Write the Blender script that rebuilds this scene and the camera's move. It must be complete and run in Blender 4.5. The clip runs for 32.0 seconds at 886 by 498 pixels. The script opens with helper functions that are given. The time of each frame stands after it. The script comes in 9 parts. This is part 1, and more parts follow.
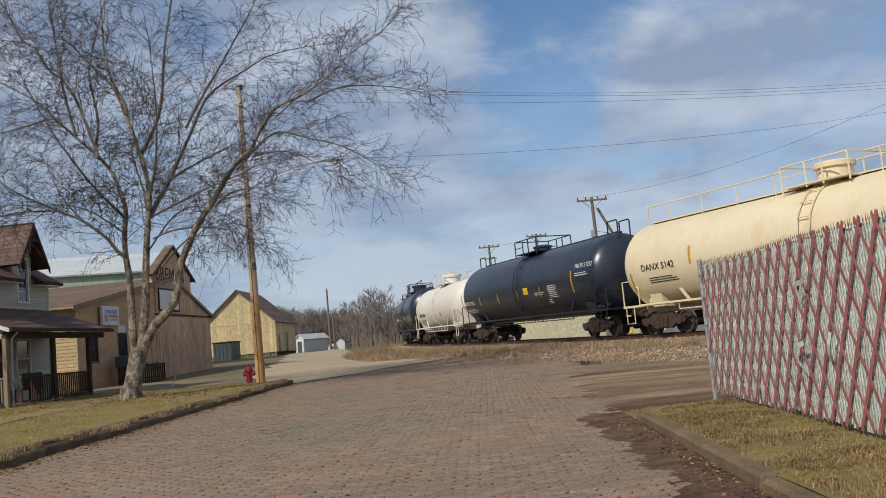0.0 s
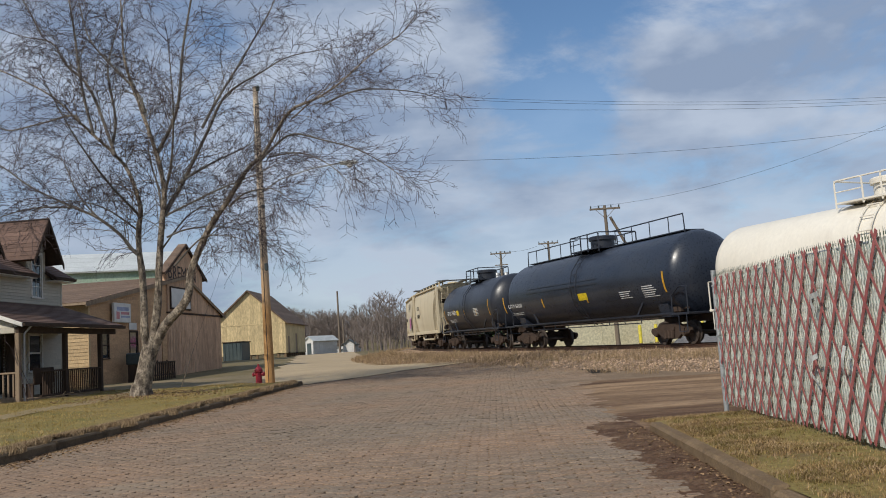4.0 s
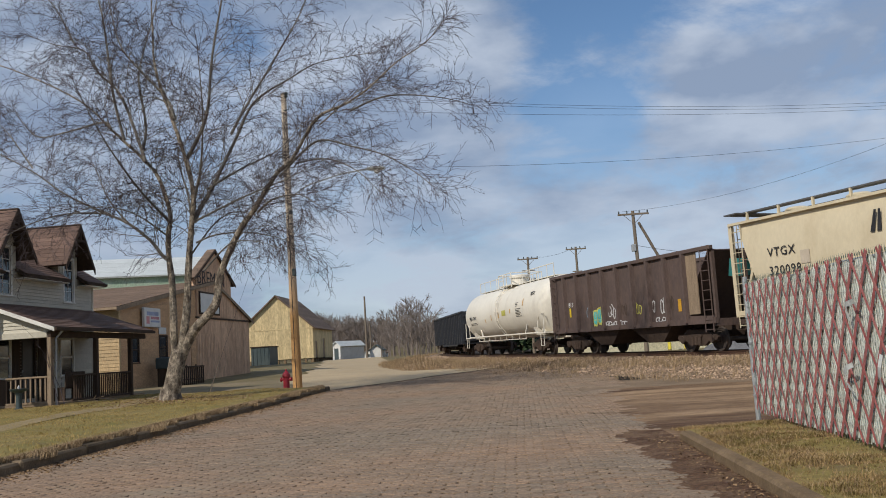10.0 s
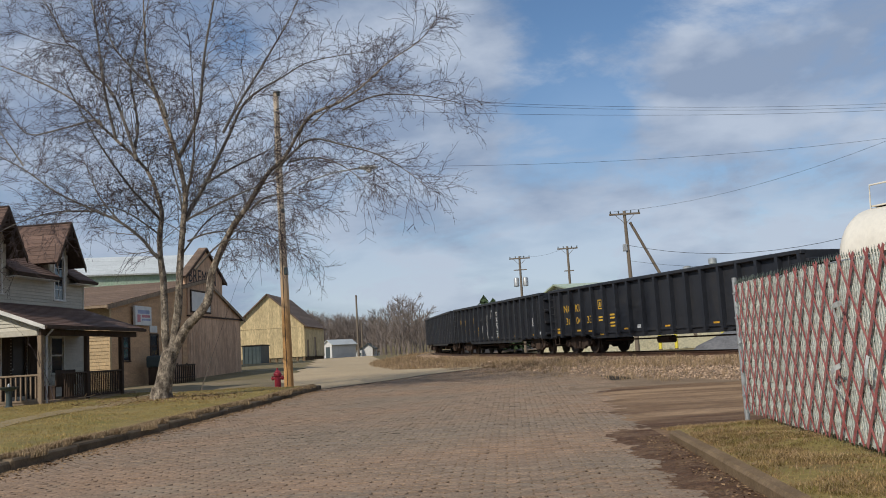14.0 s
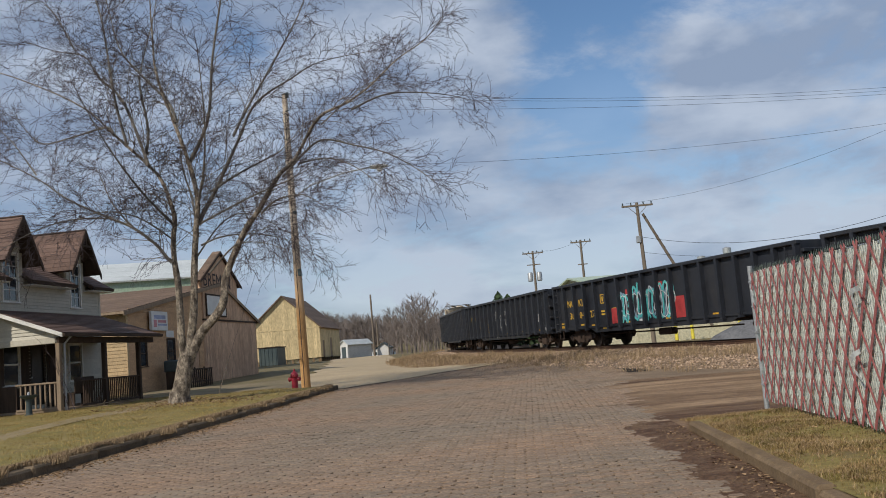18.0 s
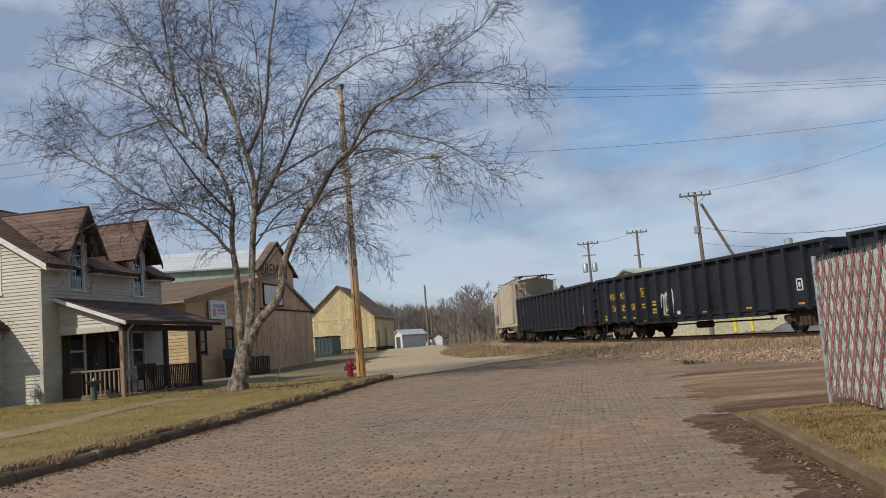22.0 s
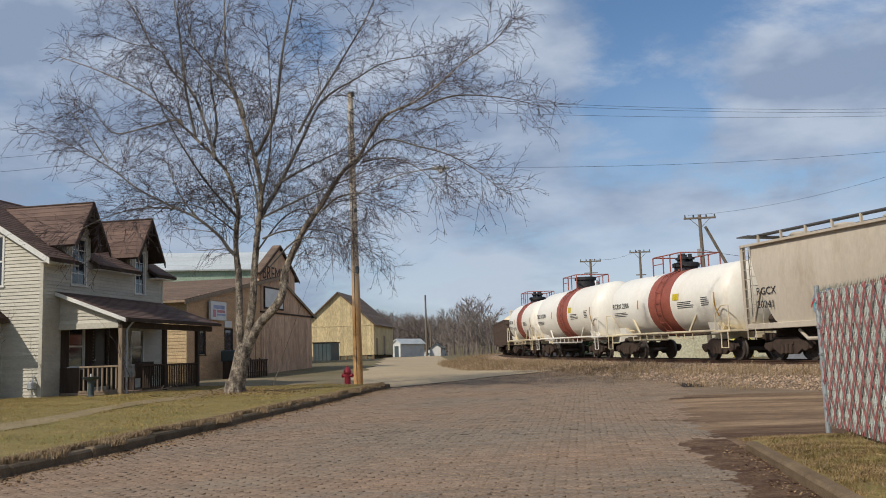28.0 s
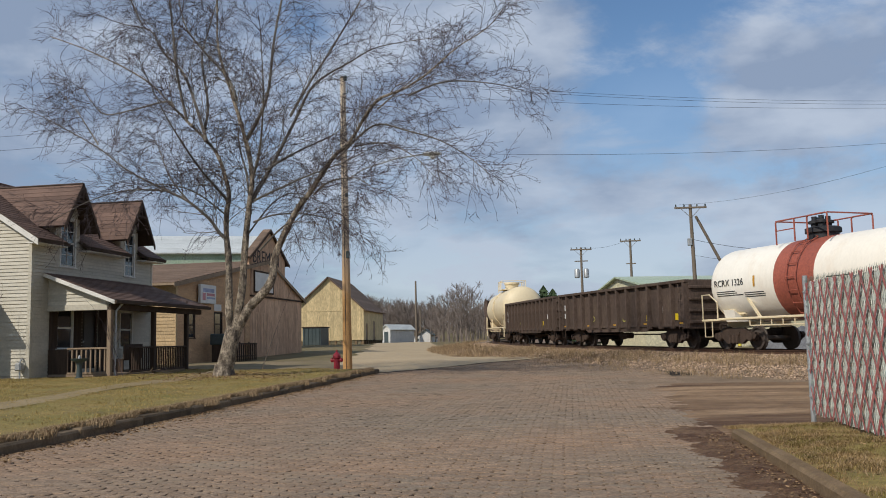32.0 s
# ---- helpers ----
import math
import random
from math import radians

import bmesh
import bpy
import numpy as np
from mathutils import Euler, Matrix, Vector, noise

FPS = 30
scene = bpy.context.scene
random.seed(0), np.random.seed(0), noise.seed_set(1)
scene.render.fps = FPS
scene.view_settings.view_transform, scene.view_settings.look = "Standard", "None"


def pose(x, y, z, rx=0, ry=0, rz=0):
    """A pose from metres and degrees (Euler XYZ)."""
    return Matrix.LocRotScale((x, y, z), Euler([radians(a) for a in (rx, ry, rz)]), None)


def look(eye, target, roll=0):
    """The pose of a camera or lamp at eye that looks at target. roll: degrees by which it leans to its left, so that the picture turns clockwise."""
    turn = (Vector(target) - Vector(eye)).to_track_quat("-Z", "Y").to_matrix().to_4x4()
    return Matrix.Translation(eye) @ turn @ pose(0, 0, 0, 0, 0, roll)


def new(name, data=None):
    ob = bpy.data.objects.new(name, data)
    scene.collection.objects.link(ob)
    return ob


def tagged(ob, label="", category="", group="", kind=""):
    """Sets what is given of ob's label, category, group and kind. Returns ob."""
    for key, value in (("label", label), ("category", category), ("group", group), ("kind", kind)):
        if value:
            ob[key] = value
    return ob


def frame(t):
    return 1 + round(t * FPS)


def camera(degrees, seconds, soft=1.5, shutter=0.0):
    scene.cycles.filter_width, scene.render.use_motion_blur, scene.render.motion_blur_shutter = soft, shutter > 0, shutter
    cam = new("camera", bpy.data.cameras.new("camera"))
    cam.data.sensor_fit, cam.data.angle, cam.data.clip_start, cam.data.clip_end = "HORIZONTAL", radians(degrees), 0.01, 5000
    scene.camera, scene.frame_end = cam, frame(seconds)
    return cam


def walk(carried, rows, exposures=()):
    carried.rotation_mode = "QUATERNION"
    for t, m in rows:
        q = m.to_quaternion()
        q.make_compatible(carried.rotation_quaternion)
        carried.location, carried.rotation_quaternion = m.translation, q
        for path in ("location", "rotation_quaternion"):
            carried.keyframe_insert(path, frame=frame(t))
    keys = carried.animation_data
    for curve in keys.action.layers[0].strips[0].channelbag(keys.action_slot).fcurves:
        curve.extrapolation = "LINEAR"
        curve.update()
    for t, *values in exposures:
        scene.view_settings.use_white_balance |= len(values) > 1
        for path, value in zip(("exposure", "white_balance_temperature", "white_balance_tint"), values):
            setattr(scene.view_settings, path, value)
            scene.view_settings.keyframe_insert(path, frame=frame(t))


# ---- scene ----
# The camera: held by hand in one place, a few centimetres of drift.
PATH = [
    (0, 0.065, -0.014, 1.292, 0.33, 5.89, 5.16), (0.5, 0.057, -0.033, 1.301, 0.15, 5.90, 4.40), (1, 0.050, -0.040, 1.288, 0.04, 5.95, 4.11),
    (1.5, 0.058, -0.041, 1.289, -0.02, 6.03, 4.02), (2, 0.049, -0.041, 1.291, -0.06, 6.05, 3.89), (2.5, 0.048, -0.040, 1.288, -0.16, 6.04, 3.78),
    (3, 0.041, -0.036, 1.285, -0.21, 6.12, 3.83), (3.5, 0.032, -0.023, 1.276, -0.04, 6.05, 3.78), (4, 0.034, -0.027, 1.282, 0.93, 6.28, 3.76),
    (4.5, 0.034, -0.011, 1.287, 1.16, 6.32, 4.07), (6.5, 0.039, 0.005, 1.294, 1.17, 6.42, 3.91), (7, 0.041, 0.010, 1.298, 2.14, 6.61, 3.74),
    (7.5, 0.042, 0.016, 1.303, 2.22, 6.62, 3.89), (8, 0.035, 0.016, 1.295, 2.10, 6.62, 3.73), (8.5, 0.024, -0.007, 1.299, 2.04, 6.66, 3.47),
    (9, 0.028, -0.016, 1.305, 2.01, 6.62, 3.40), (9.5, 0.025, 0.021, 1.286, 2.34, 6.58, 3.36), (10, 0.026, 0.018, 1.296, 2.69, 6.75, 3.51),
    (10.5, 0.022, -0.018, 1.302, 2.73, 6.61, 3.25), (11, 0.030, -0.033, 1.303, 2.55, 6.67, 3.08), (11.5, 0.019, -0.019, 1.301, 2.48, 6.65, 3.01),
    (12, 0.025, -0.019, 1.306, 2.54, 6.68, 3.16), (12.5, 0.032, -0.018, 1.304, 2.37, 6.67, 3.16), (13, 0.034, -0.012, 1.304, 2.27, 6.66, 3.14),
    (13.5, 0.032, -0.027, 1.307, 2.17, 6.65, 3.16), (15.5, 0.034, -0.003, 1.299, 2.33, 6.60, 4.27), (16, 0.025, 0.002, 1.298, 2.49, 6.53, 4.44),
    (16.5, 0.027, 0.001, 1.292, 3.00, 6.50, 4.86), (17, 0.027, -0.001, 1.292, 3.04, 6.53, 4.95), (17.5, 0.042, 0.006, 1.286, 3.02, 6.53, 4.86),
    (18, 0.032, -0.001, 1.300, 3.17, 6.54, 4.89), (18.5, 0.021, -0.000, 1.288, 3.54, 6.50, 4.98), (19, 0.021, -0.012, 1.293, 3.71, 6.57, 4.93),
    (19.5, 0.019, -0.004, 1.295, 3.61, 6.51, 4.57), (20, 0.007, 0.010, 1.283, 4.17, 6.42, 4.53), (20.5, 0.023, 0.021, 1.282, 6.47, 6.16, 4.38),
    (21, 0.009, 0.023, 1.282, 6.44, 6.15, 4.38), (21.5, 0.013, 0.030, 1.290, 6.56, 6.17, 4.36), (22, 0.011, 0.020, 1.290, 6.71, 6.21, 4.44),
    (22.5, 0.013, 0.030, 1.292, 7.11, 6.32, 4.42), (23, 0.009, 0.020, 1.285, 7.21, 6.28, 4.32), (23.5, 0.008, 0.029, 1.299, 7.27, 6.34, 4.40),
    (24, 0.001, 0.003, 1.303, 7.69, 6.94, 4.35), (24.5, -0.001, 0.021, 1.306, 7.93, 7.19, 4.31), (25, 0.001, 0.037, 1.304, 7.75, 7.19, 3.91),
    (25.5, -0.001, -0.003, 1.306, 7.42, 7.15, 3.50), (27.5, -0.002, -0.005, 1.307, 6.74, 7.02, 1.83), (28, -0.005, -0.004, 1.314, 6.58, 6.91, 1.87),
    (28.5, -0.008, -0.004, 1.311, 6.51, 6.86, 1.82), (29, -0.007, -0.009, 1.305, 6.40, 6.82, 1.66), (29.5, 0.003, 0.020, 1.295, 6.40, 6.62, 1.55),
    (30, -0.007, -0.004, 1.301, 6.27, 6.50, 1.58), (30.5, -0.005, -0.004, 1.299, 6.09, 6.42, 1.48), (31, -0.009, 0.004, 1.297, 6.03, 6.23, 1.37),
    (31.5, -0.008, -0.006, 1.297, 5.97, 6.09, 1.25), (32, -0.000, -0.000, 1.300, 5.90, 6.00, 1.20),
]

cam = camera(54.0, 32.0, soft=0.95)
walk(cam, [(t, pose(x, y, z, 90 + p, r, yw)) for t, x, y, z, yw, p, r in PATH])

# ---- world and sun ----
SUN_FROM, SUN_UP = 220.0, 39.0            # compass bearing of the sun (0 = +y, 90 = +x), height
scene.view_settings.exposure = 0.0


def make_world():
    w = bpy.data.worlds.new("winter_sky")
    scene.world = w
    w.use_nodes = True
    nt = w.node_tree
    N, L = nt.nodes.new, nt.links.new
    bg = nt.nodes["Background"]
    sky = N("ShaderNodeTexSky")
    sky.sky_type, sky.sun_disc = "NISHITA", False
    sky.sun_elevation, sky.sun_rotation = radians(SUN_UP), radians(SUN_FROM)
    sky.air_density, sky.dust_density, sky.ozone_density = 1.0, 0.2, 3.0
    co = N("ShaderNodeTexCoord")
    sep = N("ShaderNodeSeparateXYZ")
    L(co.outputs["Generated"], sep.inputs[0])

    def math_(op, a, b=None, clamp=False):
        n = N("ShaderNodeMath")
        n.operation, n.use_clamp = op, clamp
        for i, v in enumerate((a, b)):
            if v is None:
                continue
            if isinstance(v, (int, float)):
                n.inputs[i].default_value = v
            else:
                L(v, n.inputs[i])
        return n.outputs[0]
    mp = N("ShaderNodeMapping")
    mp.inputs["Location"].default_value = (3.1, 0.4, 1.7)
    mp.inputs["Rotation"].default_value = (0, radians(24), 0)
    mp.inputs["Scale"].default_value = (4.2, 4.2, 8.5)
    L(co.outputs["Generated"], mp.inputs[0])
    n1 = N("ShaderNodeTexNoise")
    n1.inputs["Scale"].default_value, n1.inputs["Detail"].default_value, n1.inputs["Roughness"].default_value = 1.0, 12, 0.63
    n1.inputs["Distortion"].default_value = 0.25
    L(mp.outputs[0], n1.inputs[0])
    n2 = N("ShaderNodeTexNoise")
    n2.inputs["Scale"].default_value, n2.inputs["Detail"].default_value = 1.7, 10
    L(mp.outputs[0], n2.inputs[0])
    cover = N("ShaderNodeMapRange")
    cover.interpolation_type = "SMOOTHSTEP"
    cover.inputs["From Min"].default_value, cover.inputs["From Max"].default_value = 0.31, 0.58
    lump = n1.outputs[0]
    # broad banks of cloud and one clearing among them: direction, spread, amount
    for at, rx, rz, turn, amount in (((0.135, 0.93, 0.335), 0.12, 0.16, 22, -0.26), ((-0.06, 0.92, 0.385), 0.17, 0.16, 0, 0.20), ((0.35, 0.88, 0.32), 0.15, 0.15, 20, 0.05), ((0.24, 0.94, 0.235), 0.15, 0.05, 0, 0.10), ((-0.40, 0.86, 0.30), 0.40, 0.30, 0, 0.06)):
        m2 = N("ShaderNodeMapping")
        m2.vector_type = "TEXTURE"
        m2.inputs["Location"].default_value = at
        m2.inputs["Rotation"].default_value = (0, radians(turn), 0)
        m2.inputs["Scale"].default_value = (rx, 1.0, rz)
        L(co.outputs["Generated"], m2.inputs[0])
        ln = N("ShaderNodeVectorMath")
        ln.operation = "LENGTH"
        L(m2.outputs[0], ln.inputs[0])
        fall = N("ShaderNodeMapRange")
        fall.interpolation_type = "SMOOTHERSTEP"
        fall.inputs["From Min"].default_value, fall.inputs["From Max"].default_value = 0.1, 1.3
        fall.inputs["To Min"].default_value, fall.inputs["To Max"].default_value = amount, 0.0
        L(ln.outputs["Value"], fall.inputs[0])
        lump = math_("ADD", lump, fall.outputs[0])
    L(lump, cover.inputs[0])
    haze = N("ShaderNodeMapRange")
    haze.interpolation_type = "SMOOTHSTEP"
    haze.inputs["From Min"].default_value, haze.inputs["From Max"].default_value = 0.0, 0.36
    haze.inputs["To Min"].default_value, haze.inputs["To Max"].default_value = 0.66, 0.0
    L(sep.outputs[2], haze.inputs[0])
    # long flat streaks of cloud towards the horizon
    ms = N("ShaderNodeMapping")
    ms.inputs["Scale"].default_value = (4.2, 4.2, 15.0)
    ms.inputs["Location"].default_value = (0.7, 0.2, 1.1)
    L(co.outputs["Generated"], ms.inputs[0])
    n3 = N("ShaderNodeTexNoise")
    n3.inputs["Scale"].default_value, n3.inputs["Detail"].default_value, n3.inputs["Roughness"].default_value = 1.0, 9, 0.55
    n3.inputs["Distortion"].default_value = 0.15
    L(ms.outputs[0], n3.inputs[0])
    low = N("ShaderNodeMapRange")
    low.interpolation_type = "SMOOTHSTEP"
    low.inputs["From Min"].default_value, low.inputs["From Max"].default_value = 0.14, 0.34
    low.inputs["To Min"].default_value, low.inputs["To Max"].default_value = 1.0, 0.0
    L(sep.outputs[2], low.inputs[0])
    st = N("ShaderNodeMapRange")
    st.interpolation_type = "SMOOTHSTEP"
    st.inputs["From Min"].default_value, st.inputs["From Max"].default_value = 0.42, 0.56
    L(n3.outputs[0], st.inputs[0])
    streak = math_("MULTIPLY", math_("MULTIPLY", st.outputs[0], low.outputs[0]), 0.75)
    mask = math_("MAXIMUM", math_("MULTIPLY", cover.outputs[0], 0.92), math_("MAXIMUM", haze.outputs[0], streak))
    flat = N("ShaderNodeMix")
    flat.data_type = "FLOAT"
    L(math_("MULTIPLY", low.outputs[0], 0.7), flat.inputs[0]), L(n2.outputs[0], flat.inputs[2]), L(n3.outputs[0], flat.inputs[3])
    shade = N("ShaderNodeValToRGB")
    shade.color_ramp.elements[0].position, shade.color_ramp.elements[0].color = 0.43, (2.85, 3.6, 5.0, 1)
    shade.color_ramp.elements[1].position, shade.color_ramp.elements[1].color = 0.60, (5.05, 5.75, 6.95, 1)
    L(flat.outputs[0], shade.inputs[0])
    mix = N("ShaderNodeMix")
    mix.data_type = "RGBA"
    deep = N("ShaderNodeHueSaturation")
    deep.inputs["Saturation"].default_value, deep.inputs["Value"].default_value = 1.08, 1.10
    L(sky.outputs[0], deep.inputs["Color"])
    L(mask, mix.inputs[0]), L(deep.outputs[0], mix.inputs[6]), L(shade.outputs[0], mix.inputs[7])
    L(mix.outputs[2], bg.inputs[0])
    bg.inputs[1].default_value = 0.096


make_world()
sun = new("sun", bpy.data.lights.new("sun", "SUN"))
sun.data.energy, sun.data.angle, sun.data.color = 3.4, radians(0.6), (1.0, 0.935, 0.83)
_a, _e = radians(SUN_FROM), radians(SUN_UP)
sun.matrix_world = look((60 * math.sin(_a) * math.cos(_e), 60 * math.cos(_a) * math.cos(_e), 60 * math.sin(_e)), (0, 0, 0))

# ---- materials ----
def surf(name, col, col2=None, rough=0.8, metal=0.0, big=0.6, fine=25.0, mixlo=0.35, mixhi=0.7, bump=0.15, bdist=0.01,
         dirt=None, dirt_amt=0.0, stretch=(1, 1, 1), per_piece=0.0, island=0.0, spec=None, fine_amt=0.35, detail=8):
    """Base colour mixed at two scales, optional stains, fine relief; per_piece varies brightness from object to object."""
    m = bpy.data.materials.new(name)
    m.use_nodes = True
    nt = m.node_tree
    N, L = nt.nodes.new, nt.links.new
    b = nt.nodes["Principled BSDF"]
    co = N("ShaderNodeTexCoord")
    mp = N("ShaderNodeMapping")
    mp.inputs["Scale"].default_value = stretch
    L(co.outputs["Object"], mp.inputs[0])
    if per_piece:
        inf0 = N("ShaderNodeObjectInfo")
        sc = N("ShaderNodeVectorMath")
        sc.operation = "SCALE"
        sc.inputs[0].default_value = (37, 17, 53)
        L(inf0.outputs["Random"], sc.inputs["Scale"])
        L(sc.outputs[0], mp.inputs["Location"])

    def noise_(scale, det=8, r=0.6):
        n = N("ShaderNodeTexNoise")
        n.inputs["Scale"].default_value, n.inputs["Detail"].default_value, n.inputs["Roughness"].default_value = scale, det, r
        L(mp.outputs[0], n.inputs[0])
        return n.outputs[0]

    def rng(v, lo, hi, a=0.0, c=1.0):
        n = N("ShaderNodeMapRange")
        for k, x in zip(("From Min", "From Max", "To Min", "To Max"), (lo, hi, a, c)):
            n.inputs[k].default_value = x
        L(v, n.inputs[0])
        return n.outputs[0]

    def mixc(f, a, c, mode="MIX"):
        n = N("ShaderNodeMix")
        n.data_type, n.blend_type = "RGBA", mode
        for i, v in ((0, f), (6, a), (7, c)):
            if isinstance(v, (int, float)):
                n.inputs[i].default_value = v
            elif isinstance(v, tuple):
                n.inputs[i].default_value = (*v, 1)
            else:
                L(v, n.inputs[i])
        return n.outputs[2]
    col2 = col2 or tuple(c * 0.62 for c in col)
    nb, nf = noise_(big, detail), noise_(fine, 6, 0.7)
    c = mixc(rng(nb, mixlo, mixhi), col, col2)
    f = rng(nf, 0.3, 0.7, 1 - fine_amt, 1 + fine_amt)
    if per_piece:
        inf = N("ShaderNodeObjectInfo")
        pr = rng(inf.outputs["Random"], 0, 1, 1 - per_piece, 1 + per_piece)
        mu = N("ShaderNodeMath")
        mu.operation = "MULTIPLY"
        L(f, mu.inputs[0]), L(pr, mu.inputs[1])
        f = mu.outputs[0]
    if island:
        ge = N("ShaderNodeNewGeometry")
        pr = rng(ge.outputs["Random Per Island"], 0, 1, 1 - island, 1 + island)
        mu = N("ShaderNodeMath")
        mu.operation = "MULTIPLY"
        L(f, mu.inputs[0]), L(pr, mu.inputs[1])
        f = mu.outputs[0]
    vm = N("ShaderNodeVectorMath")
    vm.operation = "SCALE"
    L(c, vm.inputs[0]), L(f, vm.inputs["Scale"])
    c = vm.outputs[0]
    if dirt:
        nd = noise_(big * 2.7, 9, 0.68)
        c = mixc(rng(nd, 0.52, 0.72, 0, dirt_amt), c, dirt)
    L(c, b.inputs["Base Color"])
    ro = rng(nf, 0.3, 0.7, max(0.05, rough - 0.12), min(1, rough + 0.1))
    L(ro, b.inputs["Roughness"])
    b.inputs["Metallic"].default_value = metal
    b.inputs["Specular IOR Level"].default_value = spec if spec is not None else (0.12 if rough >= 0.75 else 0.4)
    if bump:
        bn = N("ShaderNodeBump")
        bn.inputs["Strength"].default_value, bn.inputs["Distance"].default_value = bump, bdist
        L(nf, bn.inputs["Height"])
        L(bn.outputs[0], b.inputs["Normal"])
    return m


def glass(name, tint=(0.03, 0.035, 0.04)):
    m = bpy.data.materials.new(name)
    m.use_nodes = True
    b = m.node_tree.nodes["Principled BSDF"]
    b.inputs["Base Color"].default_value = (*tint, 1)
    b.inputs["Roughness"].default_value = 0.06
    b.inputs["Specular IOR Level"].default_value = 0.8
    return m


# ---- mesh tools ----
class Geo:
    def __init__(self):
        self.v, self.f = [], []

    def add(self, vs, fs, m=None):
        k = len(self.v)
        self.v += [tuple(m @ Vector(p)) if m else tuple(p) for p in vs]
        self.f += [tuple(k + i for i in q) for q in fs]
        return self

    def box(self, x0, x1, y0, y1, z0, z1, m=None, bev=0.0):
        if bev:
            e = bev
            ring = lambda d: [(x0 + d, y0 + e), (x0 + e, y0 + d), (x1 - e, y0 + d), (x1 - d, y0 + e), (x1 - d, y1 - e), (x1 - e, y1 - d), (x0 + e, y1 - d), (x0 + d, y1 - e)]
            vs = [(x, y, z0 + e) for x, y in ring(0)] + [(x, y, z1 - e) for x, y in ring(0)]
            inn = lambda: [(x0 + e, y0 + e), (x1 - e, y0 + e), (x1 - e, y1 - e), (x0 + e, y1 - e)]
            vs += [(x, y, z0) for x, y in inn()] + [(x, y, z1) for x, y in inn()]
            fs = [(i, (i + 1) % 8, 8 + (i + 1) % 8, 8 + i) for i in range(8)]
            t, u = [20, 21, 22, 23], [16, 17, 18, 19]
            fs += [tuple(t), tuple(reversed(u))]
            for i, (a, c) in enumerate(((0, 1), (2, 3), (4, 5), (6, 7))):
                fs += [(8 + a, 8 + c, t[i]), (c, a, u[i])]
                n = (c + 1) % 8
                fs += [(8 + c, 8 + n, t[(i + 1) % 4], t[i]), (n, c, u[i], u[(i + 1) % 4])]
            return self.add(vs, fs, m)
        vs = [(x0, y0, z0), (x1, y0, z0), (x1, y1, z0), (x0, y1, z0), (x0, y0, z1), (x1, y0, z1), (x1, y1, z1), (x0, y1, z1)]
        return self.add(vs, [(3, 2, 1, 0), (4, 5, 6, 7), (0, 1, 5, 4), (1, 2, 6, 5), (2, 3, 7, 6), (3, 0, 4, 7)], m)

    def tube(self, pts, r, n=6, r1=None, caps=True, m=None):
        pts = [Vector(p) for p in pts]
        rows = len(pts)
        vs, fs = [], []
        run = pts[-1] - pts[0]
        ref = min((Vector((1, 0, 0)), Vector((0, 1, 0)), Vector((0, 0, 1))), key=lambda v: max(abs((q - o).normalized().dot(v)) for o, q in zip(pts, pts[1:])) + 0.01 * abs(run.dot(v)))
        for i, p in enumerate(pts):
            d = (pts[min(i + 1, rows - 1)] - pts[max(i - 1, 0)])
            d = d.normalized() if d.length > 1e-9 else Vector((0, 0, 1))
            a = d.cross(ref).normalized()
            b = d.cross(a)
            rr = r if r1 is None else r + (r1 - r) * i / (rows - 1)
            vs += [p + a * (rr * math.cos(2 * math.pi * k / n)) + b * (rr * math.sin(2 * math.pi * k / n)) for k in range(n)]
        for i in range(rows - 1):
            fs += [(i * n + k, i * n + (k + 1) % n, (i + 1) * n + (k + 1) % n, (i + 1) * n + k) for k in range(n)]
        if caps:
            fs += [tuple(reversed(range(n))), tuple(range((rows - 1) * n, rows * n))]
        return self.add(vs, fs, m)

    def lathe(self, prof, n=24, axis="z", m=None):
        """prof: rows of (radius, height) turned about an axis."""
        vs, fs = [], []
        for r, h in prof:
            for k in range(n):
                a = 2 * math.pi * k / n
                c, s = r * math.cos(a), r * math.sin(a)
                vs.append((c, s, h) if axis == "z" else (h, c, s) if axis == "x" else (s, h, c))
        for i in range(len(prof) - 1):
            fs += [(i * n + k, i * n + (k + 1) % n, (i + 1) * n + (k + 1) % n, (i + 1) * n + k) for k in range(n)]
        fs += [tuple(reversed(range(n))), tuple(range((len(prof) - 1) * n, len(prof) * n))]
        return self.add(vs, fs, m)

    def prism(self, poly, d0, d1, axis="y", m=None):
        """A polygon (a, b) pushed from d0 to d1 along an axis: y -> (a, d, b); x -> (d, a, b); z -> (a, b, d)."""
        put = {"y": lambda a, b, d: (a, d, b), "x": lambda a, b, d: (d, a, b), "z": lambda a, b, d: (a, b, d)}[axis]
        n = len(poly)
        vs = [put(a, b, d0) for a, b in poly] + [put(a, b, d1) for a, b in poly]
        return self.add(vs, [tuple(range(n)), tuple(reversed(range(n, 2 * n)))] + [(i, n + i, n + (i + 1) % n, (i + 1) % n) for i in range(n)], m)

    def sheet(self, a, b, c, d, th, m=None):
        """A slab with corners a b c d and a thickness below its face."""
        a, b, c, d = (Vector(p) for p in (a, b, c, d))
        n = (b - a).cross(d - a).normalized() * -th
        vs = [a, b, c, d, a + n, b + n, c + n, d + n]
        return self.add(vs, [(0, 1, 2, 3), (7, 6, 5, 4), (4, 5, 1, 0), (5, 6, 2, 1), (6, 7, 3, 2), (7, 4, 0, 3)], m)

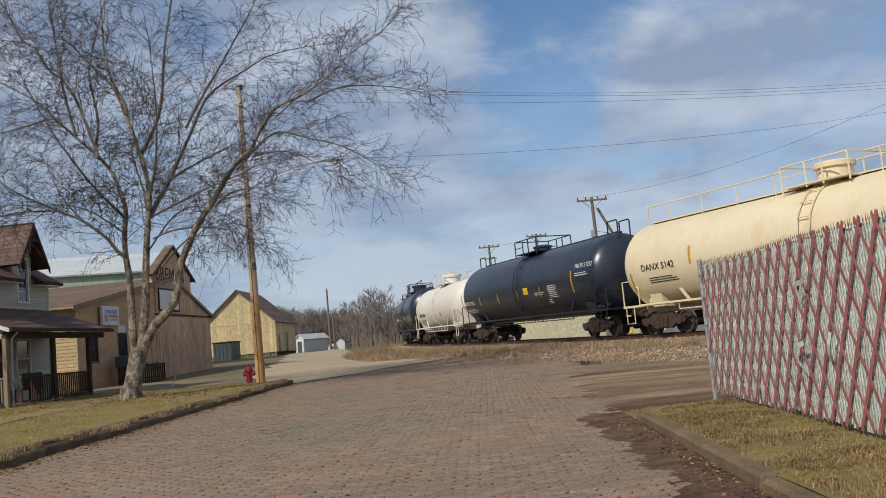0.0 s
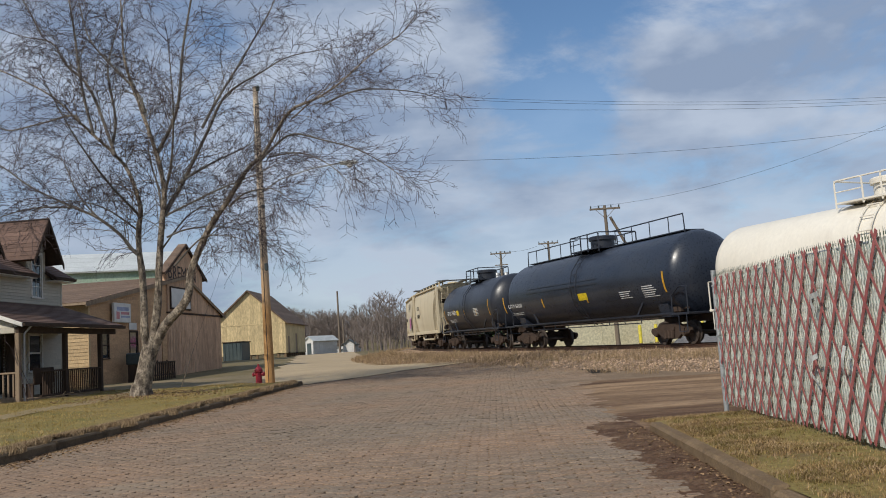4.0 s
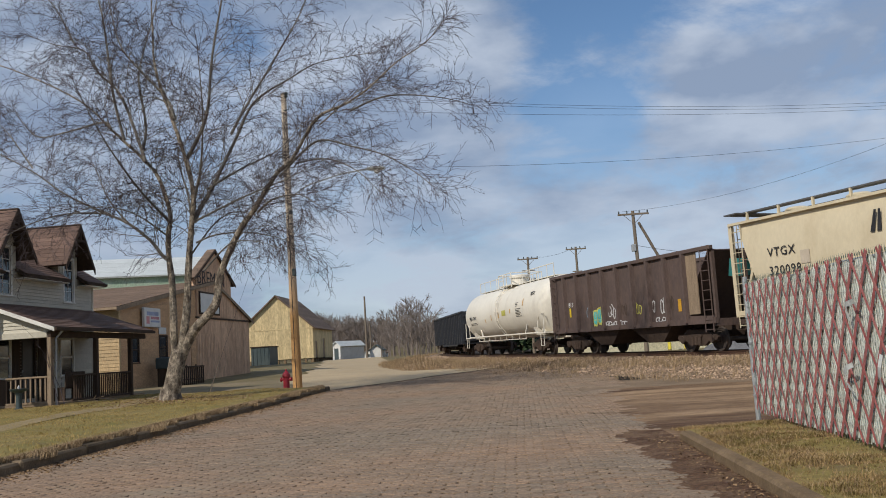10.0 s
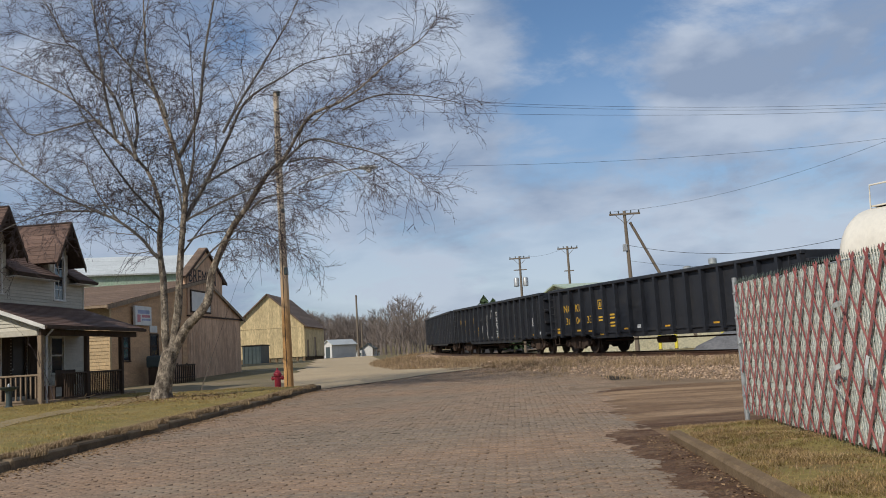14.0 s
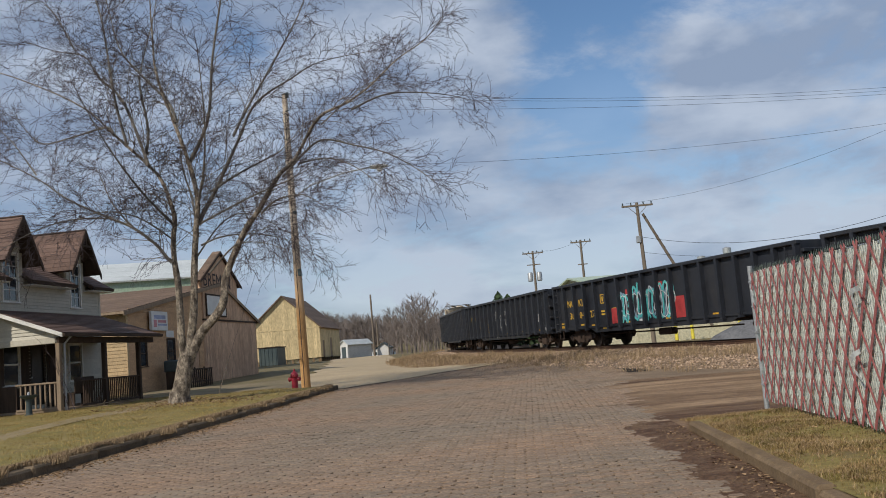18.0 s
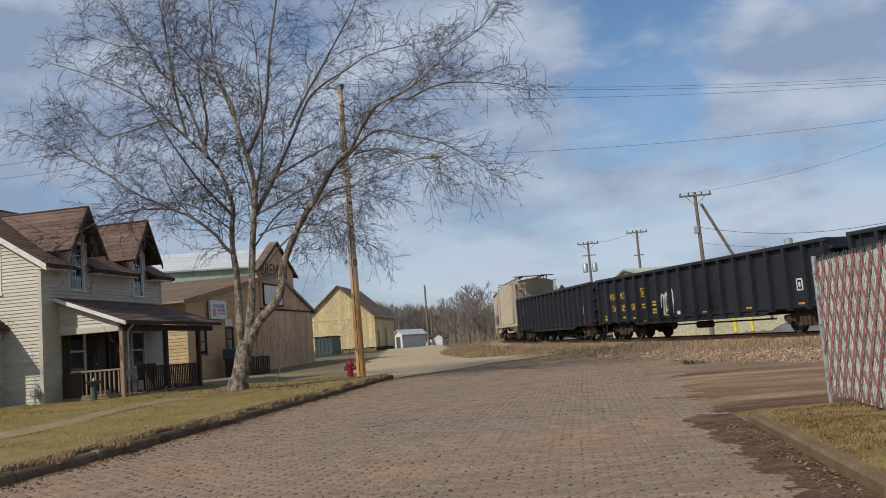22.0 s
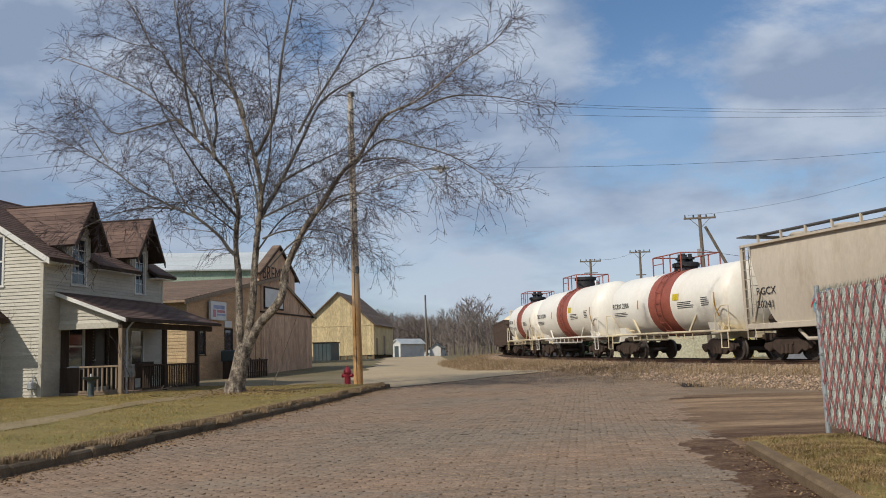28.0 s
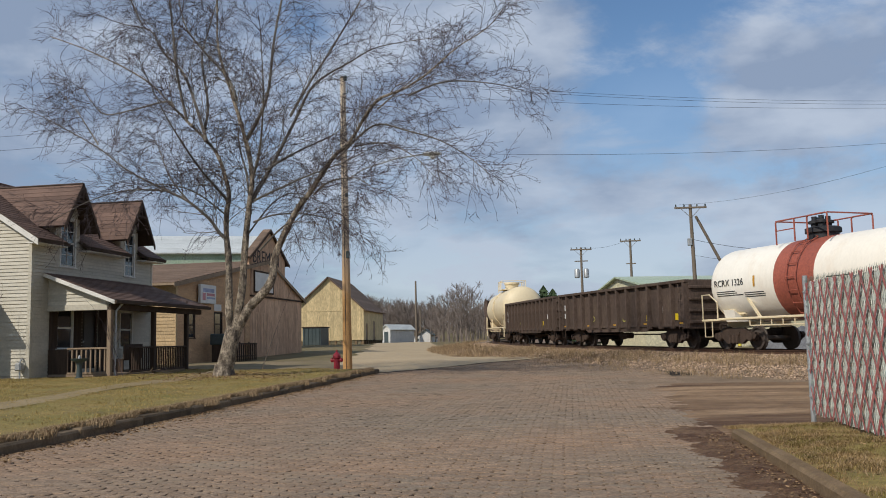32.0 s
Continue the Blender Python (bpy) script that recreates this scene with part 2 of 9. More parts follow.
    def mesh(self, name, mat, smooth=False):
        me = bpy.data.meshes.new(name)
        me.from_pydata(self.v, [], self.f)
        me.materials.append(mat)
        if smooth:
            me.polygons.foreach_set("use_smooth", [True] * len(me.polygons))
            me.set_sharp_from_angle(angle=radians(38))
        me.update()
        return me


def fix(me):
    bm = bmesh.new()
    bm.from_mesh(me)
    bmesh.ops.recalc_face_normals(bm, faces=bm.faces)
    bm.to_mesh(me)
    bm.free()
    return me


def part(name, geo, mat, parent=None, label="", m=None, smooth=False):
    me = geo if isinstance(geo, bpy.types.Mesh) else fix(geo.mesh(name, mat, smooth))
    ob = new(name, me)
    if parent is not None:
        ob.parent = parent
    if m is not None:
        ob.matrix_basis = m
    if label:
        ob["label"] = label
    return ob


def thing(name, label, category, m=None, group="", kind=""):
    ob = new(name)
    ob.empty_display_size = 0.2
    if m is not None:
        ob.matrix_basis = m
    return tagged(ob, label, category, group, kind)


def lettering(name, text, size, mat, parent, m, spacing=1.0, label="", depth=0.004, align="LEFT"):
    """Raised letters in the built-in font, as a mesh."""
    cu = bpy.data.curves.new(name, "FONT")
    cu.body, cu.size, cu.extrude, cu.space_character, cu.align_x = text, size, depth, spacing, align
    cu.resolution_u = 2
    tmp = bpy.data.objects.new("tmp", cu)
    scene.collection.objects.link(tmp)
    bpy.context.view_layer.update()
    me = bpy.data.meshes.new_from_object(tmp.evaluated_get(bpy.context.evaluated_depsgraph_get()))
    bpy.data.objects.remove(tmp)
    me.name = name
    me.materials.clear()
    me.materials.append(mat)
    return part(name, me, mat, parent, label, m)


def wob(i, k=1.0):
    return k * (math.sin(i * 12.9898) * 43758.5453 % 1 * 2 - 1)


# the lie of the land: level at the camera, then a gentle rise
_PY = (-2000, 12, 25, 33, 45, 60, 90, 130, 2500)
_PZ = (0, 0, 0.10, 0.20, 0.45, 0.75, 1.08, 1.12, 1.12)


def rise(y):
    return float(np.interp(y, _PY, _PZ))


# the track: a curve of constant radius between two straights; s runs away from the camera
RAD, TX, TY, TH = 142.9, 9.0, 31.6, 23.85
_cx, _cy = TX + RAD * math.cos(radians(TH)), TY + RAD * math.sin(radians(TH))
S_NEAR, S_FAR = -24.0, 110.0


def track(s):
    """Place and heading (radians, left of +y) of the track's centre line."""
    q = min(max(s, S_NEAR), S_FAR)
    h = radians(TH) - q / RAD
    x, y = _cx - RAD * math.cos(h), _cy - RAD * math.sin(h)
    return x - math.sin(h) * (s - q), y + math.cos(h) * (s - q), h


def rail_z(s):
    return 0.72 + 0.0085 * min(max(s, 0.0), 70.0)


def off_track(x, y):
    """Distance from the centre line, negative on the camera's side, and the place along it."""
    dx, dy = x - _cx, y - _cy
    h = math.atan2(-dy, -dx)
    s = (radians(TH) - h) * RAD
    if S_NEAR <= s <= S_FAR and dx < 60:
        return RAD - math.hypot(dx, dy), s
    best = None
    for q in (S_NEAR, S_FAR):
        px, py, hh = track(q)
        along = -(x - px) * math.sin(hh) + (y - py) * math.cos(hh)
        side = (x - px) * math.cos(hh) + (y - py) * math.sin(hh)
        if (q == S_NEAR and along <= 0.5) or (q == S_FAR and along >= -0.5):
            if best is None or abs(side) < abs(best[0]):
                best = (side, q + along)
    return best if best else (99.0, 0.0)


def land(x, y):
    """Height of the bare ground."""
    z = rise(y)
    o, s = off_track(x, y)
    if o > -14:
        low = rail_z(s) - 0.62
        if o > 3:
            low = min(low, 0.35)
        f = min(1.0, max(0.0, (o + 14) / 9))
        f = f * f * (3 - 2 * f)
        z = z * (1 - f) + min(z, low) * f
    return z

# ---- the materials of the place ----
M_SOIL = surf("bare_soil_and_dead_grass", (0.20, 0.155, 0.085), (0.12, 0.10, 0.05), big=0.35, fine=9, bump=0.6, bdist=0.04, dirt=(0.17, 0.16, 0.055), dirt_amt=0.7)
M_LAWN = surf("winter_lawn", (0.29, 0.215, 0.085), (0.18, 0.16, 0.05), big=0.7, fine=18, bump=0.7, bdist=0.04, dirt=(0.17, 0.12, 0.07), dirt_amt=0.8)
M_GRASSR = surf("thin_grass_blade", (0.30, 0.205, 0.095), (0.17, 0.135, 0.045), big=1.6, fine=20, island=0.5, bump=0, mixlo=0.48, mixhi=0.62, dirt=(0.14, 0.085, 0.05), dirt_amt=0.9)
M_BRICK = surf("paving_brick", (0.252, 0.172, 0.116), (0.206, 0.160, 0.118), big=0.30, fine=30, rough=0.8, bump=0.5, dirt=(0.27, 0.215, 0.155), dirt_amt=0.8, island=0.14, per_piece=0.12, fine_amt=0.5, mixlo=0.36, mixhi=0.64)
M_BED = surf("dirt_between_bricks", (0.040, 0.030, 0.022), (0.025, 0.019, 0.014), big=3, fine=40)
M_WEED = surf("withered_weed", (0.27, 0.19, 0.115), (0.17, 0.12, 0.075), big=2, fine=20, island=0.4, bump=0)
M_ASPH = surf("worn_asphalt", (0.24, 0.172, 0.112), (0.16, 0.115, 0.077), big=0.5, fine=22, bump=0.4, dirt=(0.29, 0.215, 0.14), dirt_amt=0.7)
M_ALLEY = surf("trodden_dirt_and_grass", (0.24, 0.185, 0.115), (0.15, 0.125, 0.07), big=0.45, fine=12, bump=0.6, bdist=0.03, dirt=(0.19, 0.17, 0.075), dirt_amt=0.7)
M_SAND = surf("pale_gravel_road", (0.45, 0.35, 0.22), (0.37, 0.285, 0.18), big=0.25, fine=16, bump=0.4, dirt=(0.33, 0.265, 0.18), dirt_amt=0.5)
M_MUD = surf("dark_muddy_dirt", (0.085, 0.043, 0.026), (0.20, 0.125, 0.075), big=2.2, fine=26, bump=0.9, bdist=0.04, dirt=(0.24, 0.165, 0.105), dirt_amt=0.8, fine_amt=0.6)
M_SIDEROAD = surf("muddy_tan_side_road", (0.33, 0.22, 0.13), (0.10, 0.056, 0.033), big=0.42, fine=14, bump=0.8, bdist=0.03, dirt=(0.30, 0.21, 0.13), dirt_amt=0.6, stretch=(0.28, 1.4, 1), mixlo=0.40, mixhi=0.62, fine_amt=0.5)
M_KERB = surf("old_concrete_kerb", (0.235, 0.165, 0.098), (0.14, 0.096, 0.056), big=2.2, fine=30, bump=0.9, bdist=0.02, per_piece=0.04, dirt=(0.14, 0.105, 0.07), dirt_amt=0.7)
M_KERBD = surf("dark_brown_stone_kerb", (0.17, 0.125, 0.08), (0.085, 0.062, 0.04), big=2.4, fine=30, bump=0.5, per_piece=0.15)
M_WALKWAY = surf("old_footpath_concrete", (0.31, 0.24, 0.14), (0.23, 0.175, 0.09), big=0.8, fine=20)
M_STONE = surf("ballast_stone", (0.40, 0.285, 0.195), (0.23, 0.165, 0.115), big=1.5, fine=30, island=0.45, per_piece=0.3)
M_BALLAST = surf("ballast_bed", (0.30, 0.22, 0.155), (0.18, 0.135, 0.095), big=1.2, fine=9, bump=0.9, bdist=0.05)
M_RAIL = surf("rusty_rail", (0.115, 0.06, 0.038), (0.07, 0.04, 0.028), rough=0.55, metal=0.3, big=2)
M_TIE = surf("weathered_tie", (0.085, 0.065, 0.05), (0.05, 0.04, 0.03), big=2, fine=30, stretch=(1, 6, 1), per_piece=0.25)
M_STRAW = surf("dead_weed_stalk", (0.38, 0.28, 0.165), (0.25, 0.17, 0.10), big=3, fine=20, island=0.35, bump=0)
M_GRASS = surf("grass_blade", (0.40, 0.285, 0.115), (0.27, 0.205, 0.07), big=0.5, fine=20, island=0.4, bump=0)
M_LEAF = surf("dead_leaf", (0.17, 0.10, 0.055), (0.28, 0.19, 0.105), big=2, fine=20, island=0.45, bump=0)
M_BARK = surf("pale_grey_bark", (0.36, 0.30, 0.23), (0.13, 0.105, 0.083), big=6, fine=22, fine_amt=0.8, bump=1.0, bdist=0.06, stretch=(1, 1, 0.55), dirt=(0.10, 0.08, 0.065), dirt_amt=0.7, mixlo=0.42, mixhi=0.58)
M_LIMB = surf("grey_brown_branch", (0.26, 0.23, 0.195), (0.095, 0.084, 0.074), big=1.5, fine=14, bump=0.2)
M_TWIG = surf("dark_twig", (0.105, 0.082, 0.082), (0.062, 0.050, 0.052), big=1, fine=12, bump=0)
M_WOODS = surf("bare_winter_woods", (0.23, 0.19, 0.165), (0.16, 0.132, 0.115), big=0.3, fine=2, bump=0, island=0.3)
M_FIR = surf("evergreen_needles", (0.05, 0.075, 0.035), (0.03, 0.045, 0.022), big=1, fine=6, bump=0, island=0.4)
M_POLE = surf("creosoted_pole_wood", (0.58, 0.33, 0.14), (0.38, 0.21, 0.09), big=1.5, fine=30, stretch=(6, 6, 0.3), bump=0.3)
def weathered_pole(m):
    """The treated foot stays orange-brown; rain and sun have bleached the wood above it."""
    nt = m.node_tree
    N, L = nt.nodes.new, nt.links.new
    b = nt.nodes["Principled BSDF"]
    was = b.inputs["Base Color"].links[0].from_socket
    co, sep, no, ad, mr, mx = N("ShaderNodeTexCoord"), N("ShaderNodeSeparateXYZ"), N("ShaderNodeTexNoise"), N("ShaderNodeMath"), N("ShaderNodeMapRange"), N("ShaderNodeMix")
    L(co.outputs["Object"], sep.inputs[0])
    no.inputs["Scale"].default_value = 1.1
    L(co.outputs["Object"], no.inputs[0])
    ad.operation = "MULTIPLY_ADD"
    L(no.outputs[0], ad.inputs[0]), L(sep.outputs[2], ad.inputs[2])
    ad.inputs[1].default_value = 2.5
    for k, v in zip(("From Min", "From Max", "To Min", "To Max"), (4.0, 7.0, 0.0, 0.85)):
        mr.inputs[k].default_value = v
    L(ad.outputs[0], mr.inputs[0])
    mx.data_type = "RGBA"
    mx.inputs[7].default_value = (0.60, 0.52, 0.42, 1)
    L(mr.outputs[0], mx.inputs[0]), L(was, mx.inputs[6])
    L(mx.outputs[2], b.inputs["Base Color"])


weathered_pole(M_POLE)
M_POLEG = surf("weathered_grey_pole", (0.21, 0.17, 0.13), (0.14, 0.115, 0.09), big=1.5, fine=30, stretch=(6, 6, 0.3), bump=0.3)
M_WIRE = surf("black_cable", (0.03, 0.03, 0.032), rough=0.5, bump=0)
M_GALV = surf("galvanised_steel", (0.42, 0.43, 0.43), (0.33, 0.34, 0.34), rough=0.5, metal=0.5, big=3, fine=30, bump=0.05)
M_SLAT = surf("pale_green_fence_slat", (0.78, 0.78, 0.70), (0.69, 0.70, 0.62), rough=0.6, big=1.5, fine=18, per_piece=0.13, bump=0.1, dirt=(0.40, 0.36, 0.28), dirt_amt=0.45)
M_LINK = surf("green_coated_wire", (0.13, 0.18, 0.14), (0.20, 0.235, 0.20), rough=0.5, big=1.2, fine=20, bump=0)
M_REDSLAT = surf("faded_red_slat", (0.33, 0.085, 0.08), (0.38, 0.15, 0.135), rough=0.6, big=1.2, fine=18, per_piece=0.12, bump=0.1)
M_HYD = surf("red_hydrant_paint", (0.42, 0.03, 0.05), (0.30, 0.025, 0.035), rough=0.5, big=4)
M_SIDE = surf("cream_vinyl_siding", (0.53, 0.49, 0.40), (0.43, 0.395, 0.315), rough=0.6, big=0.8, fine=12, per_piece=0.06, bump=0.06, fine_amt=0.14, dirt=(0.31, 0.285, 0.215), dirt_amt=0.5)
M_TRIM = surf("white_painted_trim", (0.72, 0.70, 0.65), (0.58, 0.56, 0.51), rough=0.5, big=3, fine=30, bump=0.05, fine_amt=0.12)
M_SHINGLE = surf("brown_asphalt_shingle", (0.17, 0.112, 0.09), (0.11, 0.075, 0.063), big=1.0, fine=30, per_piece=0.18, island=0.22, bump=0.4)
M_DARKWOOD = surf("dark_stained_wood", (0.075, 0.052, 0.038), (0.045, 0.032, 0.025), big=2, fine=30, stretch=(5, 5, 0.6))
M_GREYWOOD = surf("bare_grey_brown_wood", (0.30, 0.225, 0.155), (0.20, 0.15, 0.105), big=2, fine=30, stretch=(5, 5, 0.6), per_piece=0.12)
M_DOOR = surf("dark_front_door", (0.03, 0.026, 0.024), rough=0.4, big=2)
M_GOLD = surf("ochre_clapboard", (0.47, 0.335, 0.18), (0.38, 0.27, 0.145), rough=0.7, big=1.2, fine=14, per_piece=0.07, bump=0.1)
M_SHOP = surf("brown_clapboard", (0.53, 0.335, 0.19), (0.42, 0.265, 0.15), rough=0.75, big=1.2, fine=14, per_piece=0.07, bump=0.1)
M_PANEL = surf("weathered_pinkish_board", (0.58, 0.385, 0.255), (0.45, 0.29, 0.19), rough=0.8, big=0.9, fine=10, per_piece=0.08, stretch=(1.6, 1.6, 0.25), dirt=(0.17, 0.12, 0.08), dirt_amt=0.75)
M_BARN = surf("weathered_yellow_boards", (0.62, 0.495, 0.28), (0.50, 0.39, 0.22), rough=0.8, big=0.7, fine=8, per_piece=0.07, stretch=(1, 1, 0.25), dirt=(0.33, 0.26, 0.16), dirt_amt=0.55)
M_METAL = surf("white_metal_roof", (0.60, 0.62, 0.60), (0.48, 0.50, 0.48), rough=0.45, metal=0.0, big=0.6, fine=8, bump=0.03, per_piece=0.04)
M_GREENW = surf("green_metal_wall", (0.28, 0.38, 0.27), (0.35, 0.41, 0.32), rough=0.55, big=0.5, fine=8, bump=0.05, per_piece=0.06)
M_ROOFD = surf("dull_brown_roofing", (0.21, 0.145, 0.105), (0.14, 0.10, 0.075), big=0.8, fine=14, bump=0.3, per_piece=0.12)
M_MINT = surf("pale_yellow_green_wall", (0.62, 0.575, 0.40), (0.54, 0.49, 0.33), rough=0.65, big=0.3, fine=6, per_piece=0.03, bump=0.05)
M_MINTROOF = surf("pale_green_metal_roof", (0.36, 0.44, 0.31), (0.42, 0.47, 0.36), rough=0.5, big=0.4, fine=6, bump=0.03)
M_YELLOW = surf("yellow_bollard_paint", (0.72, 0.60, 0.06), rough=0.5, big=3)
M_TARP = surf("dark_teal_metal", (0.045, 0.065, 0.07), (0.07, 0.09, 0.09), rough=0.6, big=1)
M_WHITEW = surf("white_house_paint", (0.68, 0.67, 0.64), (0.57, 0.56, 0.53), rough=0.6, big=1)
M_GREYGRAVEL = surf("grey_gravel_heap", (0.17, 0.17, 0.175), (0.11, 0.11, 0.115), big=1, fine=9, bump=0.8, bdist=0.05)
M_SIGNW = surf("white_sign_board", (0.62, 0.61, 0.58), (0.53, 0.52, 0.49), rough=0.5, big=2, fine_amt=0.1)
M_SIGNB = surf("blue_sign_print", (0.30, 0.34, 0.50), rough=0.5, big=2)
M_SIGNR = surf("red_sign_print", (0.52, 0.20, 0.22), rough=0.5, big=2)
M_BROWNLET = surf("dark_brown_letter", (0.03, 0.018, 0.015), rough=0.7, big=3)
M_GLASS = glass("window_glass")
M_CURTAIN = surf("grey_curtain", (0.42, 0.42, 0.42), (0.28, 0.28, 0.29), big=2, fine=12, stretch=(5, 5, 0.4))
M_TRUCK = surf("grimy_truck_steel", (0.075, 0.052, 0.040), (0.045, 0.033, 0.027), rough=0.8, big=3, fine=30, bump=0.3)
M_WHEEL = surf("worn_wheel_steel", (0.10, 0.078, 0.066), (0.06, 0.048, 0.04), rough=0.6, metal=0.3, big=3, fine=30)
M_TREAD = surf("bright_wheel_tread", (0.45, 0.44, 0.43), rough=0.3, metal=0.8, big=3, bump=0.02)
M_BLACKP = surf("black_car_paint", (0.016, 0.020, 0.030), (0.024, 0.026, 0.034), rough=0.38, big=0.5, fine=20, bump=0.04, dirt=(0.06, 0.055, 0.05), dirt_amt=0.35, stretch=(1, 1, 0.5), spec=0.5)
M_BLUEBLK = surf("blue_black_tank_paint", (0.017, 0.024, 0.040), (0.026, 0.031, 0.042), rough=0.33, big=0.4, fine=16, bump=0.03, dirt=(0.05, 0.05, 0.05), dirt_amt=0.3, spec=0.5)
M_GONBLK = surf("black_gondola_paint", (0.014, 0.017, 0.024), (0.026, 0.027, 0.031), rough=0.5, big=0.6, fine=14, bump=0.08, dirt=(0.055, 0.048, 0.04), dirt_amt=0.4, stretch=(1, 1, 0.4))
M_CREAM = surf("cream_tank_paint", (0.74, 0.63, 0.42), (0.67, 0.56, 0.37), rough=0.5, big=0.4, fine=10, bump=0.02, dirt=(0.50, 0.36, 0.17), dirt_amt=0.35, fine_amt=0.05, stretch=(1, 1, 0.5))
M_TANKW = surf("dirty_white_tank_paint", (0.74, 0.70, 0.61), (0.66, 0.615, 0.52), rough=0.5, big=0.4, fine=10, bump=0.02, dirt=(0.45, 0.40, 0.33), dirt_amt=0.35, fine_amt=0.06, stretch=(1, 1, 0.45))
M_TANKC = surf("rust_tinged_white_paint", (0.86, 0.82, 0.73), (0.79, 0.735, 0.63), rough=0.45, big=0.35, fine=10, bump=0.02, dirt=(0.56, 0.38, 0.20), dirt_amt=0.3, fine_amt=0.05, stretch=(1, 1, 0.45))
M_REDBAND = surf("red_oxide_band", (0.34, 0.095, 0.06), (0.27, 0.075, 0.05), rough=0.55, big=1, fine=14, bump=0.05)
M_HOPTAN = surf("tan_hopper_paint", (0.60, 0.52, 0.365), (0.53, 0.455, 0.315), rough=0.55, big=0.4, fine=10, bump=0.02, dirt=(0.38, 0.29, 0.17), dirt_amt=0.4, fine_amt=0.06, stretch=(1, 1, 0.45))
M_HOPGREY = surf("stained_grey_hopper_paint", (0.52, 0.45, 0.355), (0.43, 0.365, 0.28), rough=0.6, big=0.5, fine=10, bump=0.03, dirt=(0.30, 0.22, 0.145), dirt_amt=0.5, fine_amt=0.1, stretch=(1, 1, 0.35))
M_WALK = surf("grey_running_board", (0.13, 0.13, 0.135), (0.09, 0.09, 0.095), rough=0.6, metal=0.3, big=2)
M_BROWNC = surf("oxide_brown_car_paint", (0.115, 0.078, 0.066), (0.075, 0.054, 0.047), rough=0.65, big=0.7, fine=14, bump=0.1, dirt=(0.13, 0.085, 0.06), dirt_amt=0.5, stretch=(1, 1, 0.4))
M_GONBR = surf("dusty_brown_gondola_paint", (0.105, 0.075, 0.060), (0.065, 0.048, 0.040), rough=0.75, big=0.8, fine=14, bump=0.12, dirt=(0.17, 0.125, 0.085), dirt_amt=0.5, stretch=(1, 1, 0.4))
M_LETW = surf("white_stencil_paint", (0.72, 0.72, 0.70), rough=0.6, big=4, bump=0)
M_LETB = surf("black_stencil_paint", (0.025, 0.025, 0.028), rough=0.6, big=4, bump=0)
M_LETY = surf("yellow_stencil_paint", (0.66, 0.40, 0.045), rough=0.6, big=4, bump=0)
M_REFY = surf("yellow_reflector", (0.75, 0.55, 0.02), rough=0.5, big=4, bump=0)
M_REFO = surf("amber_reflector", (0.62, 0.33, 0.03), rough=0.5, big=4, bump=0)
M_PINK = surf("magenta_spray_paint", (0.50, 0.09, 0.30), (0.40, 0.06, 0.22), rough=0.6, big=2, bump=0)
M_PALEPINK = surf("pale_pink_spray_paint", (0.70, 0.58, 0.58), rough=0.6, big=2, bump=0)
M_CYAN = surf("turquoise_spray_paint", (0.07, 0.42, 0.42), (0.14, 0.52, 0.50), rough=0.6, big=2, bump=0)
M_SPRAYW = surf("white_spray_paint", (0.62, 0.62, 0.62), (0.48, 0.48, 0.48), rough=0.6, big=2, bump=0)
M_SPRAYR = surf("red_spray_paint", (0.45, 0.05, 0.05), rough=0.6, big=2, bump=0)
M_SPRAYY = surf("yellow_green_spray_paint", (0.58, 0.55, 0.12), rough=0.6, big=2, bump=0)
M_SPRAYBL = surf("dull_blue_spray_paint", (0.16, 0.24, 0.32), (0.22, 0.30, 0.36), rough=0.6, big=2, bump=0)
# shade of car insides and end recesses, put into the steel's dark colour
M_DARKIN = surf("steel_with_shade_in_colour", (0.05, 0.042, 0.036), rough=0.8, big=2)

# ---- the train ----
# car space: +x the way it runs, -y the side that faces the street, z up from the railhead
WHEELSETS = []
_share = {}


def shared(key, make, mat, smooth=False):
    if key not in _share:
        _share[key] = fix(make().mesh(key[0], mat, smooth))
    return _share[key]


def g_sideframe():
    g = Geo()
    poly = [(-1.20, 0.52), (-1.14, 0.62), (-0.72, 0.66), (-0.50, 0.80), (0.50, 0.80), (0.72, 0.66), (1.14, 0.62), (1.20, 0.52), (1.12, 0.40),
            (0.72, 0.42), (0.40, 0.22), (-0.40, 0.22), (-0.72, 0.42), (-1.12, 0.40)]
    g.prism(poly, -0.07, 0.07)
    for s in (-1, 1):
        g.lathe([(0.13, -0.13), (0.15, -0.10), (0.15, 0.06)], 12, "y", Matrix.Translation((s * 0.875, 0, 0.46)))
    for x in (-0.2, 0, 0.2):
        g.tube([(x, -0.11, 0.26), (x, -0.11, 0.55)], 0.075, 8)
    g.box(-0.32, 0.32, -0.12, 0.05, 0.55, 0.64)
    return g


def g_wheelset():
    g = Geo()
    g.lathe([(0.075, -0.98), (0.085, -0.8), (0.085, 0.8), (0.075, 0.98)], 10, "y")
    for s in (-1, 1):
        pr = [(0.12, 0.64), (0.30, 0.67), (0.345, 0.65), (0.45, 0.645), (0.445, 0.68), (0.42, 0.70), (0.415, 0.78), (0.35, 0.785), (0.31, 0.725), (0.13, 0.74), (0.12, 0.80)]
        g.lathe([(r, s * h) for r, h in pr], 28, "y")
        for k in range(5):
            a = 2 * math.pi * k / 5
            g.box(0.14, 0.32, s * 0.70 - 0.035, s * 0.70 + 0.035, -0.015, 0.015, Matrix.Rotation(a, 4, "Y"))
    return g


